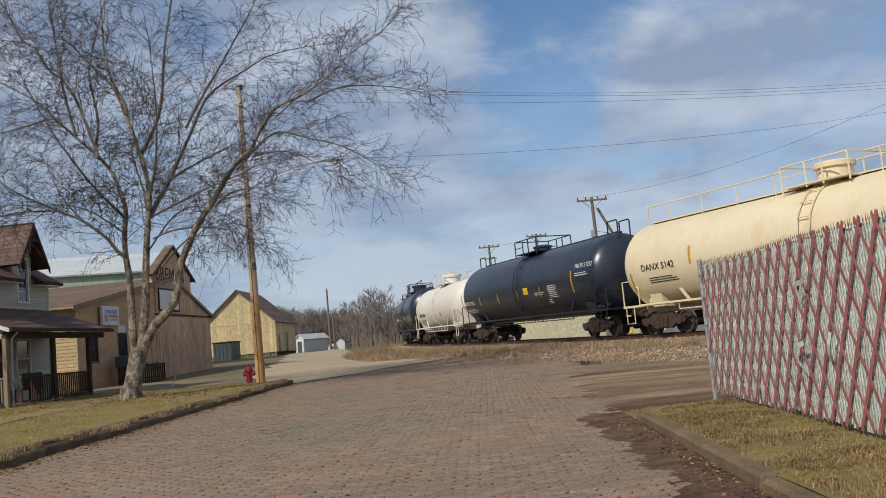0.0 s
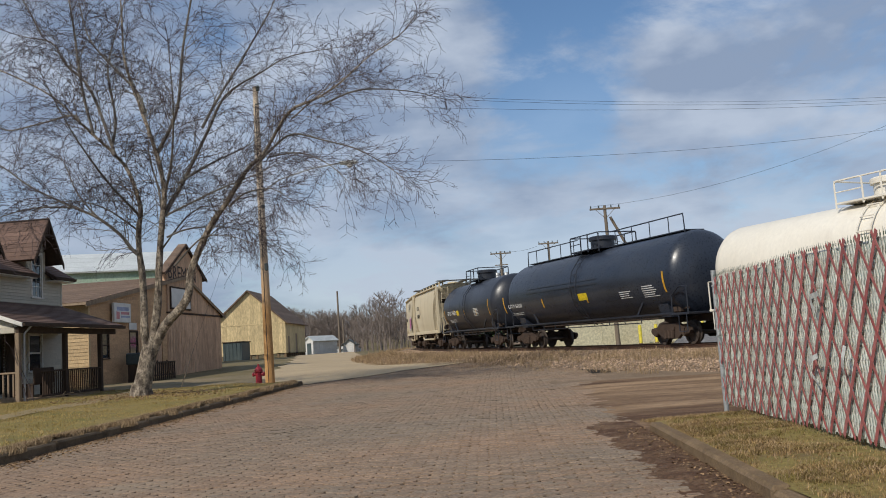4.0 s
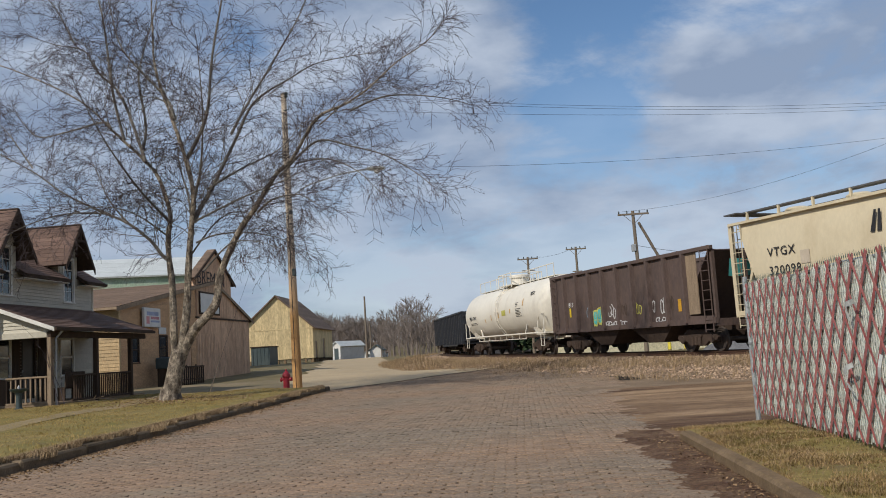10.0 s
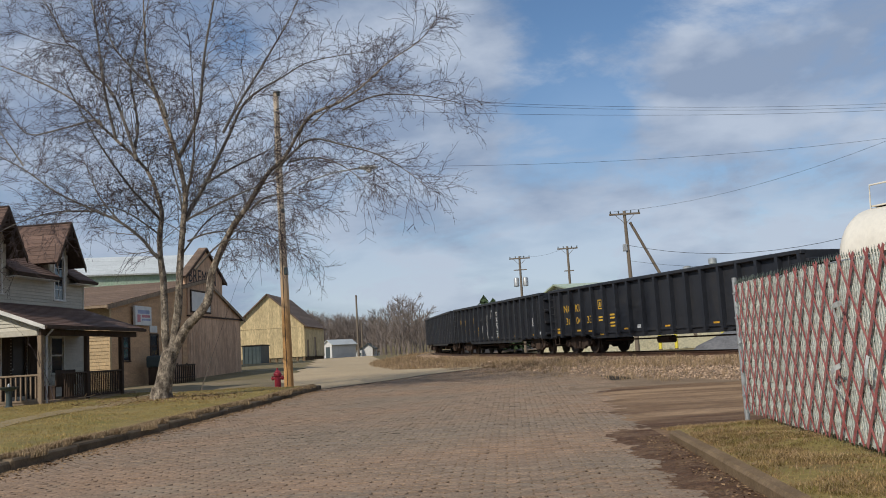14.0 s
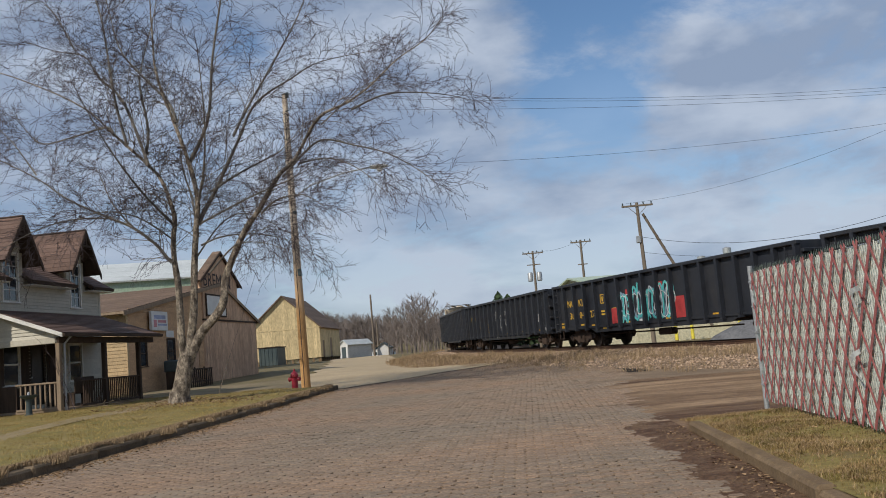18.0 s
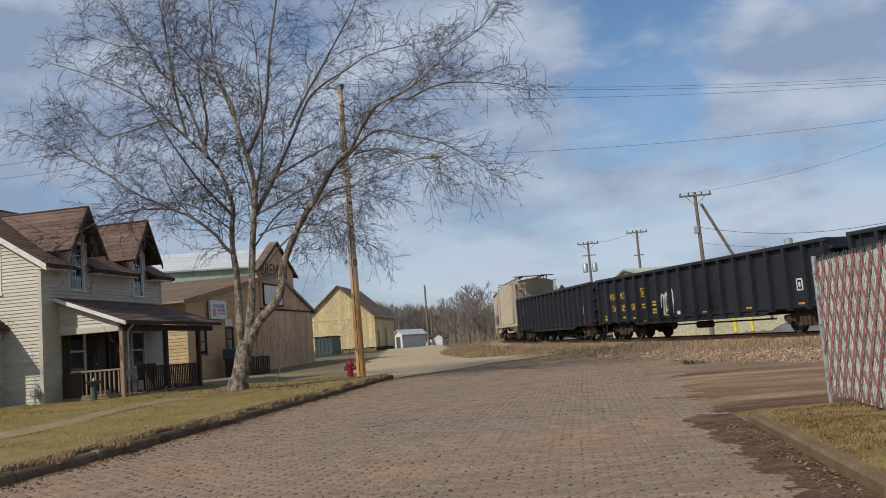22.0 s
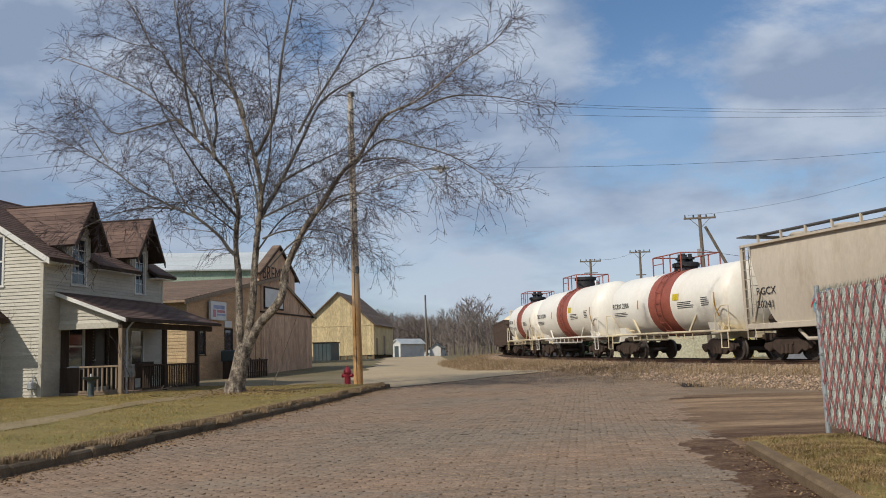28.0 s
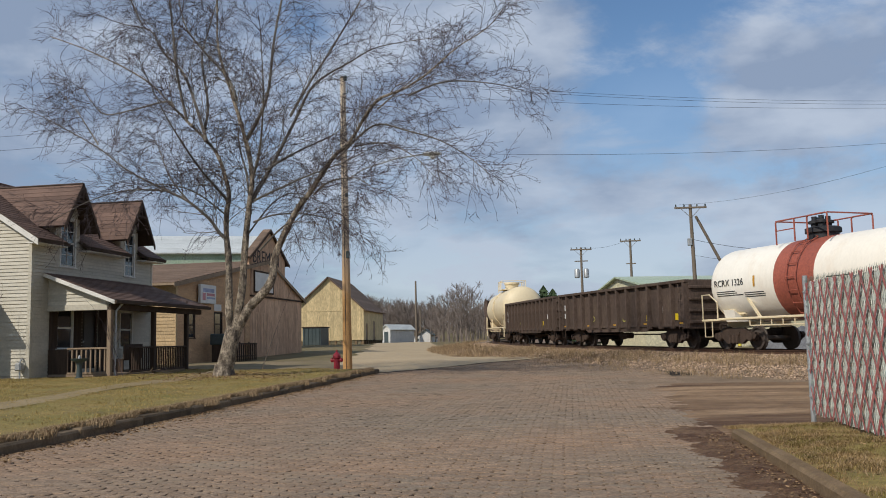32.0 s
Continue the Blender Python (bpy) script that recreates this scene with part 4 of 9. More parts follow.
def covered_hopper(label, L, paint, top=4.15, ribs=0, bays=2, board=M_WALK, inset=1.2):
    """ribs = 0: a curved-side body with sloped ends; else flat sides with vertical posts."""
    car = thing("covered_hopper", label, "hopper car", group="cars of the freight train")
    h = L / 2 - 0.50
    tx = h - 1.55
    b = h - 0.35
    secs = []
    n = 60
    for i in range(n + 1):
        x = -b + 2 * b * i / n
        e = max(0.0, (abs(x) - (b - inset)) / inset)
        lo = 1.28 + e ** (0.6 if x > 0 else 1.2) * (top - 1.34)
        secs.append((x, lo))
    prof_n = 10
    vs, fs = [], []
    for x, lo in secs:
        ring = []
        for k in range(prof_n + 1):
            t = k / prof_n
            z = lo + (top - lo) * t
            if ribs:
                y = 1.50
            else:
                u = (z - 1.28) / (top - 1.28)
                y = 1.30 + 0.25 * math.sin(math.pi * min(1, 0.12 + 0.78 * u)) ** 0.8
            ring.append((y, z))
        poly = [(-y, z) for y, z in ring] + [(-0.8, top + 0.17), (0, top + 0.24), (0.8, top + 0.17)] + [(y, z) for y, z in reversed(ring)]
        vs += [(x, y, z) for y, z in poly]
        m = len(poly)
    for i in range(n):
        fs += [(i * m + k, i * m + (k + 1) % m, (i + 1) * m + (k + 1) % m, (i + 1) * m + k) for k in range(m)]
    fs += [tuple(range(m)), tuple(range(n * m, n * m + m))]
    part("body", Geo().add(vs, fs), paint, car, smooth=True)
    for y in (-1.475, 1.475):
        part("eave_rail", Geo().box(-h, h, y - 0.075, y + 0.075, top - 0.03, top + 0.05), paint, car)
    if ribs:
        rib = shared(("rib", top), lambda: Geo().box(-0.05, 0.05, -0.10, 0.0, 1.32, top, bev=0.015), paint)
        for k in range(ribs + 1):
            x = -b + inset * 1.15 + 2 * (b - inset * 1.15) * k / ribs
            part("rib", rib, paint, car, m=pose(x, -1.50, 0))
            part("rib", rib, paint, car, m=pose(x, 1.50, 0, 0, 0, 180))
    for s in (-1, 1):
        part("side_sill", Geo().box(-h, h, s * 1.42 - 0.08, s * 1.42 + 0.08, 1.10, 1.30, bev=0.015), paint, car)
    for s in (-1, 1):
        for y in (-1.42, 1.42):
            part("corner_post", Geo().box(s * h - 0.07, s * h + 0.07, y - 0.07, y + 0.07, 1.1, top + 0.02, bev=0.01), paint, car)
            part("end_brace", Geo().box(-0.05, 0.05, -0.04, 0.04, 0, 2.1, pose(s * (h - 0.1), y * 0.9, 1.15, 0, -s * 22, 0)), paint, car)
        a, c = sorted((s * h, s * (h - 1.3)))
        part("end_deck", Geo().box(a, c, -1.4, 1.4, 1.05, 1.14), M_TRUCK, car)
        # near-black instead of the body's paint: the recess's shadow as colour
        part("slope_sheet", Geo().sheet((s * (h - 0.75), -1.05, 3.4), (s * (h - 0.75), 1.05, 3.4), (s * (h - 2.5), 1.05, 1.3), (s * (h - 2.5), -1.05, 1.3), 0.03), M_DARKIN, car)
        part("ladder", ladder_geo(s * (h - 0.30), -1.50, 0.75, top, 0.42, 0.017), paint, car)
        part("end_ladder", ladder_geo(0, 0, 0.9, top, 0.46, 0.017), paint, car, m=pose(s * (h + 0.05), -0.9, 0, 0, 0, 90))
        part("brake_cylinder", Geo().lathe([(0.18, -0.3), (0.2, -0.25), (0.2, 0.25), (0.18, 0.3)], 12, "x", Matrix.Translation((s * (h - 0.75), -0.7, 1.45))), M_TRUCK, car)
    for y in (-0.75, 0.75):
        part("roof_walk", Geo().box(-h - 0.05, h + 0.05, y - 0.2, y + 0.2, top + 0.40, top + 0.44), board, car, "grey grated running board")
    for s in (-1, 1):
        part("end_walk", Geo().box(s * h - 0.3, s * h + 0.3, -1.4, 1.4, top + 0.36, top + 0.40), board, car)
    for k in range(8):
        x = -h + 0.3 + (2 * h - 0.6) * k / 7
        for y in (-0.94, 0.94):
            part("walk_bracket", Geo().box(x - 0.03, x + 0.03, y - 0.04, y + 0.04, top + 0.05, top + 0.42), paint, car)
    for k in range(4):
        x = -b * 0.75 + 1.5 * b * k / 3
        part("roof_hatch", Geo().lathe([(0.38, 0), (0.38, 0.12), (0.3, 0.18)], 14, "z", Matrix.Translation((x, 0, top + 0.2))), paint, car, smooth=True)
    span = 2 * (tx - 1.25)
    for k in range(bays):
        x = -span / 2 + span * (k + 0.5) / bays
        w = span / bays * 0.48
        vs = [(x - w, -1.3, 1.25), (x + w, -1.3, 1.25), (x + w, 1.3, 1.25), (x - w, 1.3, 1.25), (x - w * 0.3, -0.6, 0.42), (x + w * 0.3, -0.6, 0.42), (x + w * 0.3, 0.6, 0.42), (x - w * 0.3, 0.6, 0.42)]
        part("discharge_hopper", Geo().add(vs, [(0, 1, 2, 3), (7, 6, 5, 4), (0, 4, 5, 1), (1, 5, 6, 2), (2, 6, 7, 3), (3, 7, 4, 0)]), paint if ribs else M_TRUCK, car)
        part("outlet_gate", Geo().box(x - w * 0.4, x + w * 0.4, -0.75, 0.75, 0.32, 0.44, bev=0.02).tube([(x, -1.3, 0.40), (x, -0.6, 0.40)], 0.05, 8), M_TRUCK, car)
    part("side_pipe", Geo().tube([(-span / 2 - 0.4, -1.25, 1.02), (-span / 2, -1.28, 0.72), (span / 2, -1.28, 0.72), (span / 2 + 0.4, -1.25, 1.02)], 0.06, 8), paint, car, smooth=True)
    part("center_sill", Geo().box(-h, h, -0.22, 0.22, 0.74, 1.1), M_TRUCK, car)
    for s in (-1, 1):
        add_truck(car, s * tx)
    add_ends(car, L, h, paint)
    return car


def open_hopper(label, L, paint, top=3.55, posts=9):
    car = thing("open_hopper", label, "hopper car", group="cars of the freight train")
    h = L / 2 - 0.5
    y = 1.38
    low = 1.05
    tx = h - 1.7
    for s in (-1, 1):
        poly = [(-h + 0.1, low), (h - 0.1, low), (h - 0.1, low + 0.2), (h - 1.55, low + 0.25), (h - 1.55, top), (-h + 0.1, top)]
        part("side_sheet", Geo().prism(poly, s * y - 0.012, s * y + 0.012), paint, car)
        part("top_chord", Geo().box(-h, h, s * (y + 0.03) - 0.09, s * (y + 0.03) + 0.09, top - 0.02, top + 0.13, bev=0.02), paint, car)
        part("side_sill", Geo().box(-h, h, s * (y + 0.02) - 0.07, s * (y + 0.02) + 0.07, low - 0.06, low + 0.14), paint, car)
        rib = shared(("stake", top), lambda: Geo().prism([(-0.10, 0), (-0.06, -0.15), (0.06, -0.15), (0.10, 0)], low, top, "z"), paint)
        for k in range(posts + 1):
            x = -h + 0.2 + (2 * h - 1.85) * k / posts
            part("stake", rib, paint, car, m=pose(x, s * (y + 0.012), 0, 0, 0, 0 if s < 0 else 180))
        part("corner_panel", Geo().box(h - 1.75, h - 0.95, s * y - 0.02, s * y + 0.02, low + 0.3, top), M_GREYWOOD, car, "rust-streaked end panel")
    for s in (-1, 1):
        part("end_slope", Geo().sheet((s * (h - 0.2), -y, top), (s * (h - 0.2), y, top), (s * (h - 2.4), y, low), (s * (h - 2.4), -y, low), 0.04), paint, car)
        for yy in (-y + 0.06, 0, y - 0.06):
            part("end_post", Geo().box(s * (h - 0.1) - 0.06, s * (h - 0.1) + 0.06, yy - 0.06, yy + 0.06, 0.95, top), paint, car)
        part("end_ladder", ladder_geo(s * (h - 0.35), -(y + 0.1), 0.7, top, 0.45), paint, car)
        part("end_sill", Geo().box(s * (h - 0.12) - 0.1, s * (h - 0.12) + 0.1, -y, y, 0.9, 1.15), paint, car)
    part("end_graffiti", Geo().add([(h - 0.24, -0.6, 2.6), (h - 0.24, 0.9, 2.6), (h - 0.1, 0.9, 3.2), (h - 0.1, -0.6, 3.2)], [(0, 1, 2, 3)]), M_CYAN, car)
    for x in (-1.9, 1.9):
        vs = [(x - 1.5, -1.3, 1.05), (x + 1.5, -1.3, 1.05), (x + 1.5, 1.3, 1.05), (x - 1.5, 1.3, 1.05), (x - 0.5, -1.1, 0.4), (x + 0.5, -1.1, 0.4), (x + 0.5, 1.1, 0.4), (x - 0.5, 1.1, 0.4)]
        part("discharge_hopper", Geo().add(vs, [(0, 1, 2, 3), (7, 6, 5, 4), (0, 4, 5, 1), (1, 5, 6, 2), (2, 6, 7, 3), (3, 7, 4, 0)]), M_TRUCK, car)
    part("floor", Geo().box(-h + 2.3, h - 2.3, -y, y, low, low + 0.04), M_DARKIN, car)
    part("center_sill", Geo().box(-h, h, -0.22, 0.22, 0.74, 1.05), M_TRUCK, car)
    for s in (-1, 1):
        add_truck(car, s * tx)
    add_ends(car, L, h, paint)
    return car


# where each car begins and ends along the track at the start of the clip
V0, SLOWING = 8.649, 0.0176


def gone(t):
    """How far the slowing train has come after t seconds."""
    return V0 * t - SLOWING * t * t / 2


TRAIN = []


def enter(car, k0, k1):
    a, b = k0, k1
    TRAIN.append((car, (a + b) / 2, (b - a) / 2 - 2.2))


def cl(k0, k1):
    return k1 - k0


def make_train():
    k = cl(-16.0, 2.6)
    c = tank_car("cream tank car with a railed top platform and ladder", k, 3.2, 2.55, M_CREAM, M_CREAM, tank_len=k - 0.7, long_rail=True, dome="tall", text=[(-7.4, -8, "DANX 5142", 0.34, M_LETB), (-7.1, -18, 1.6, 0.5, "block")], reflect=[(-8.1, -35, -8), (-4.9, -8, 14)])
    enter(c, -16.0, 2.6)
    k = cl(2.6, 19.7)
    c = tank_car("glossy blue-black tank car with amber reflector strips", k, 3.24, 2.56, M_BLUEBLK, M_BLACKP, tail_hoop=True, dome="low", reflect=[(7.35 * q / 3, -22, -5) for q in (-2, -1, 0, 1)] + [(5.6, -22, 10), (-7.55, -30, 5)],
                 text=[(-7.2, -17, "PROX 31252", 0.27, M_LETW), (-7.1, -26, 1.56, 0.6, "block"), (6.0, 12, "PROX 31252", 0.27, M_LETW), (6.0, 5, 1.2, 0.4, "block"), (3.3, -6, 0.95, 1.2, "block"), (1.9, -14, 1.0, 0.2, "block"), (3.0, -28, 0.5, 0.5, "block")], yellow=[(0.75, -14, 0.5)])
    enter(c, 2.6, 19.7)
    k = cl(19.7, 32.9)
    c = tank_car("dirty white tank car with white railings", k, 2.96, 2.35, M_TANKW, M_TANKW, tank_len=k - 0.75, long_rail=False, dome="tall", text=[(-4.6, -18, "DANX 82108", 0.32, M_LETB), (-4.5, -28, 1.4, 0.4, "block"), (1.5, -14, 0.5, 0.6, "block")])
    enter(c, 19.7, 32.9)
    k = cl(32.9, 49.0)
    c = tank_car("long blue-black tank car with a black top railing", k, 3.15, 2.54, M_BLUEBLK, M_BLACKP, long_rail=True, dome="tall", dome_mat=M_BLACKP, reflect=[(-7.4, -28, 2), (-3.2, -26, -10), (0.8, -26, -10), (6.4, -24, 4)],
                 text=[(-6.9, -20, "GATX 66208", 0.28, M_LETW), (-6.8, -30, 1.6, 0.4, "block"), (3.4, -16, 0.9, 0.8, "block"), (5.0, -12, 1.0, 1.0, "block")], yellow=[(0.2, -21, 0.75)])
    for z, x0, x1 in ((8, -4.6, 1.8), (1, -4.6, 1.8)):
        part("heater_seam", patch_geo(1.575, 2.54, x0, x1, z, z + 1.6, 2, 0.03), M_BLACKP, c)
    enter(c, 32.9, 49.0)
    k = cl(49.0, 61.5)
    c = tank_car("short black tank car with stencilled white lettering", k, 3.02, 2.47, M_BLACKP, M_BLACKP, dome="tall", dome_mat=M_BLACKP, reflect=[(-4.7, -32, 0), (-2.5, -16, -2), (-0.3, -20, -6), (2.0, -20, -6), (4.4, -25, 8)],
                 text=[(-3.9, -14, "UTLX 95672", 0.36, M_LETW), (-3.8, -25, 1.7, 0.5, "block"), (1.6, -6, 0.9, 1.0, "block")], yellow=[(-1.9, -16, 0.5)])
    enter(c, 49.0, 61.5)
    for k0, k1, num, logo in ((61.5, 72.84, "320028", False), (72.84, 84.15, "320098", True)):
        k = cl(k0, k1)
        c = covered_hopper("tan curved-side covered hopper" + (" with pink graffiti" if logo else " with black stencilled number"), k, M_HOPTAN)
        stencil(c, "VTGX", -3.5, 2.9, 0.40, M_LETB, -1.575, 1.1)
        stencil(c, num, -3.5, 2.32, 0.40, M_LETB, -1.575, 1.1)
        part("data_block", Geo().box(-2.2, -1.85, -1.573, -1.568, 2.55, 2.95), M_HOPGREY, c)
        if logo:
            g = Geo()
            for a, b in ((0.0, 0.42), (0.55, 0.92), (1.02, 1.50)):
                g.add([(0.9 + a, -1.575, 3.25), (0.9 + b - 0.12, -1.575, 3.25), (0.9 + b, -1.575, 3.72), (0.9 + a + 0.12, -1.575, 3.72)], [(0, 1, 2, 3)])
            for q in (0.0, 0.22):
                g.add([(0.32 + q, -1.575, 3.12), (0.46 + q, -1.575, 3.12), (0.58 + q * 0.6, -1.575, 3.72), (0.50 + q * 0.6, -1.575, 3.72)], [(0, 1, 2, 3)])
            part("company_mark", g, M_LETB, c)
            bubble_graffiti(c, 0.95, 3.5, 1.58, 2.62, -1.60)
        enter(c, k0, k1)
    k = cl(84.15, 97.58)
    c = open_hopper("brown open-top hopper with sprayed tags along its side", k, M_BROWNC)
    for i, (x, w, mt) in enumerate(((-2.9, 0.5, M_SPRAYBL), (-1.0, 0.5, M_SPRAYW), (0.0, 0.4, M_GONBR), (1.0, 0.5, M_SPRAYY), (2.0, 0.45, M_SPRAYW), (2.9, 0.4, M_SPRAYW), (3.4, 0.3, M_GONBR))):
        scribble(c, x, x + w, 1.50, 2.05, -1.40, mt, 20 + i, 3, 0.022)
    block_graffiti(c, -2.35, -1.65, 1.25, 1.95, -1.405, M_SPRAYY, M_CYAN, 31, 2)
    scribble(c, -1.4, 0.5, 1.16, 1.36, -1.465, M_SPRAYW, 33, 9, 0.02)
    scribble(c, 2.6, 3.4, 1.16, 1.36, -1.465, M_SPRAYW, 34, 4, 0.02)
    part("reflector_strip", Geo().box(4.0, 4.2, -1.402, -1.396, 1.5, 1.95), M_REFO, c)
    stencil(c, "813", -4.6, 2.15, 0.3, M_LETW, -1.40)
    part("reflector_strip", Geo().box(-4.55, -4.40, -1.402, -1.396, 1.7, 2.1), M_REFY, c)
    enter(c, 84.15, 97.58)
    k = cl(97.58, 113.5)
    c = tank_car("dull white tank car with a raised top rail", k, 3.04, 2.42, M_TANKW, M_TANKW, tank_len=k - 0.5, long_rail=True, dome="tall", text=[(-6.0, -8, "MJEX 12042", 0.30, M_LETB), (-5.9, -16, 1.56, 0.3, "block"), (3.4, 14, 0.5, 0.5, "block"), (3.4, 2, 1.0, 1.0, "block"), (5.6, 24, "MJEX", 0.30, M_LETB)], yellow=None, reflect=[(-2.6, -18, -9), (-1.3, -14, -3), (0.2, -12, 2), (2.4, -6, 4), (4.6, 6, 20)])
    part("faded_placard", patch_geo(1.52, 2.42, 0.9, 1.6, -8, 3, 3, 0.012), M_SPRAYY, c, "faded yellow placard")
    enter(c, 97.58, 113.5)
    gons = ((113.5, 130.4, ("NO", "KL"), ("36", "04", "33"), 1), (130.4, 147.75, ("NO", "KL"), ("36", "04", "51"), 2), (147.75, 165.1, ("NO", "KL"), ("36", "04", "27"), 3),
            (165.1, 182.45, ("NO", "KL"), ("36", "04", "87"), 4), (182.45, 199.78, ("NO", "KL"), ("36", "05", "08"), 5), (199.78, 216.72, ("NO", "KL"), ("36", "05", "39"), 6))
    for k0, k1, a, b, i in gons:
        c = gondola("black steel gondola with yellow lettering" + {2: " and white sprayed outlines", 3: " and turquoise graffiti", 4: " and white scrawls", 5: " and a white tag"}.get(i, ""), cl(k0, k1), 2.84, M_GONBLK, 17, (a, b), seed=i)
        ys = -1.385
        if i == 2:
            scribble(c, -2.65, -2.15, 1.35, 2.15, ys, M_SPRAYW, 3, 2, 0.028)
            for x, w, z0, z1 in ((-0.92, 0.30, 0.85, 2.45), (-0.15, 0.34, 0.9, 2.5), (-0.55, 0.13, 1.25, 1.7)):
                stroke_loop(c, x, (z0 + z1) / 2, w, (z1 - z0) / 2, ys, M_SPRAYW, 0.026)
            for q in range(5):
                scribble(c, 0.45, 0.90, 0.95 + q * 0.30, 1.2 + q * 0.30, ys, M_SPRAYW, 5 + q, 2, 0.022)
        if i == 3:
            block_graffiti(c, -2.5, 1.5, 1.1, 2.15, ys, M_SPRAYBL, M_GONBLK, 6, 7)
            scribble(c, -2.5, 1.5, 0.95, 2.35, ys - 0.012, M_CYAN, 7, 11, 0.05)
            scribble(c, -2.4, 1.5, 1.05, 2.3, ys - 0.016, M_SPRAYW, 8, 9, 0.018)
            part("red_block", Geo().box(-3.15, -2.55, ys - 0.004, ys, 0.95, 1.6), M_SPRAYR, c)
            part("red_block", Geo().box(1.5, 2.2, ys - 0.004, ys, 0.95, 1.75), M_SPRAYR, c)
            part("red_block", Geo().box(-1.9, -1.4, ys - 0.004, ys, 2.1, 2.3).box(0.3, 0.8, ys - 0.004, ys, 2.15, 2.4), M_SPRAYR, c)
        if i == 4:
            for x in (-1.2, -0.78):
                stroke_loop(c, x, 1.52, 0.21, 0.78, ys, M_SPRAYW, 0.02)
            scribble(c, -0.5, -0.1, 1.0, 2.1, ys, M_SPRAYW, 10, 2, 0.018)
            scribble(c, 0.7, 1.3, 1.35, 2.2, ys, M_SPRAYW, 11, 3, 0.02)
        if i == 5:
            scribble(c, -2.3, -1.35, 0.95, 2.0, ys, M_SPRAYW, 13, 5, 0.05)
        enter(c, k0, k1)
    k = cl(216.72, 226.93)
    c = covered_hopper("stained grey-beige ribbed covered hopper", k, M_HOPGREY, top=4.15, ribs=9, inset=1.0)
    g = Geo()
    p = 2 * (k / 2 - 0.5 - 0.25 - 1.15) / 9
    for i in range(8):
        for z0 in (3.42, 2.85):
            if z0 < 3 and i == 1:
                continue
            x0 = -p * 4.5 + p * i + 0.28
            for a, w in ((0.0, 0.035), (0.145, 0.035)):
                g.box(x0 + a, x0 + a + w, -1.508, -1.502, z0, z0 + 0.34)
            g.box(x0 + 0.035, x0 + 0.145, -1.508, -1.502, z0 + 0.15, z0 + 0.19)
    part("company_lettering", g, M_LETB, c, "spaced dark letter bars")
    for i in range(8):
        scribble(c, -p * 4.5 + p * i + 0.12, -p * 4.5 + p * i + 0.66, 1.45, 1.95, -1.51, (M_SPRAYW, M_SPRAYW, M_SPRAYY, M_SPRAYBL)[i % 4], 40 + i, 2, 0.025)
    enter(c, 216.72, 226.93)
    k = cl(226.93, 236.9)
    c = covered_hopper("stained grey curved-side covered hopper with graffiti", k, M_HOPGREY, top=4.05)
    stencil(c, "RGCX", -3.7, 2.28, 0.36, M_LETB, -1.575)
    stencil(c, "20241", -3.7, 1.82, 0.36, M_LETB, -1.575)
    block_graffiti(c, -1.0, 2.2, 1.45, 2.15, -1.59, M_SPRAYBL, M_CYAN, 50, 6)
    scribble(c, -1.0, 2.2, 1.4, 2.2, -1.61, M_SPRAYR, 51, 8, 0.03)
    block_graffiti(c, 2.6, 3.4, 1.5, 2.2, -1.58, M_SPRAYY, M_SPRAYBL, 52, 2)
    enter(c, 226.93, 236.9)
    for k0, k1, dia, zc, dome, nm, num in ((236.9, 248.3, 2.80, 2.38, "valves", "RCRX 2206", 1), (248.3, 260.6, 2.98, 2.40, "tall", "TILX 112799", 2), (260.6, 271.4, 2.74, 2.36, "valves", "RCRX 1326", 3)):
        k = cl(k0, k1)
        tl = k - 0.95
        c = tank_car("white tank car with a red-brown centre band", k, dia, zc, M_TANKC, M_CREAM if num != 2 else M_TANKC, band=0.95 if num != 2 else 0.95, dome=dome, dome_mat=M_LETB, tank_len=tl, platform=False,
                     text=[(-tl / 2 + 0.75, -2, nm, 0.34, M_LETB), (-tl / 2 + 0.85, -10, 1.5, 0.5, "block"), (1.5, -2, 1.4, 0.7, "block"), (-tl / 2 + 2.4, -14, 1.2, 0.6, "block") if num == 3 else (tl / 2 - 1.9, 2, 0.6, 0.9, "block")],
                     yellow=[(1.15, 2, 0.5)] if num != 3 else [], reflect=[(-2.0, -6, 10), (tl / 2 - 1.0, -30, 8)])
        # railing above the band in red
        for o in c.children:
            if o.name.startswith("top_railing"):
                o.data.materials[0] = M_REDBAND
        enter(c, k0, k1)
    for k0, k1 in ((271.4, 285.7), (285.7, 298.96)):
        c = gondola("dusty brown gondola with rusty posts", cl(k0, k1), 2.62, M_GONBR, 13, low=0.70)
        ys = -1.385
        w = Geo().box(-6.2, -5.75, ys - 0.004, ys, 1.85, 2.15).box(-6.2, -5.75, ys - 0.004, ys, 1.45, 1.7).box(4.4, 4.7, ys - 0.004, ys, 1.5, 1.75)
        part("white_tag", w, M_LETW, c)
        part("yellow_tag", Geo().box(5.6, 6.0, ys - 0.004, ys, 1.15, 1.42).box(3.2, 3.6, ys - 0.004, ys, 1.15, 1.4), M_REFY, c)
        for i, x in enumerate((-4.3, -2.9, -1.0, 0.9, 2.3)):
            scribble(c, x, x + 0.6, 1.15, 1.5, ys, M_SPRAYY if i % 2 else M_GONBR, 60 + i, 2, 0.02)
        enter(c, k0, k1)
    c = tank_car("cream tank car with a railed top", cl(298.96, 313), 2.9, 2.6, M_CREAM, M_CREAM, dome="tall", text=[])
    enter(c, 298.96, 313)
    c = open_hopper("dark brown open-top hopper at the rear", cl(313, 327), M_BROWNC)
    enter(c, 313, 327)


make_train()


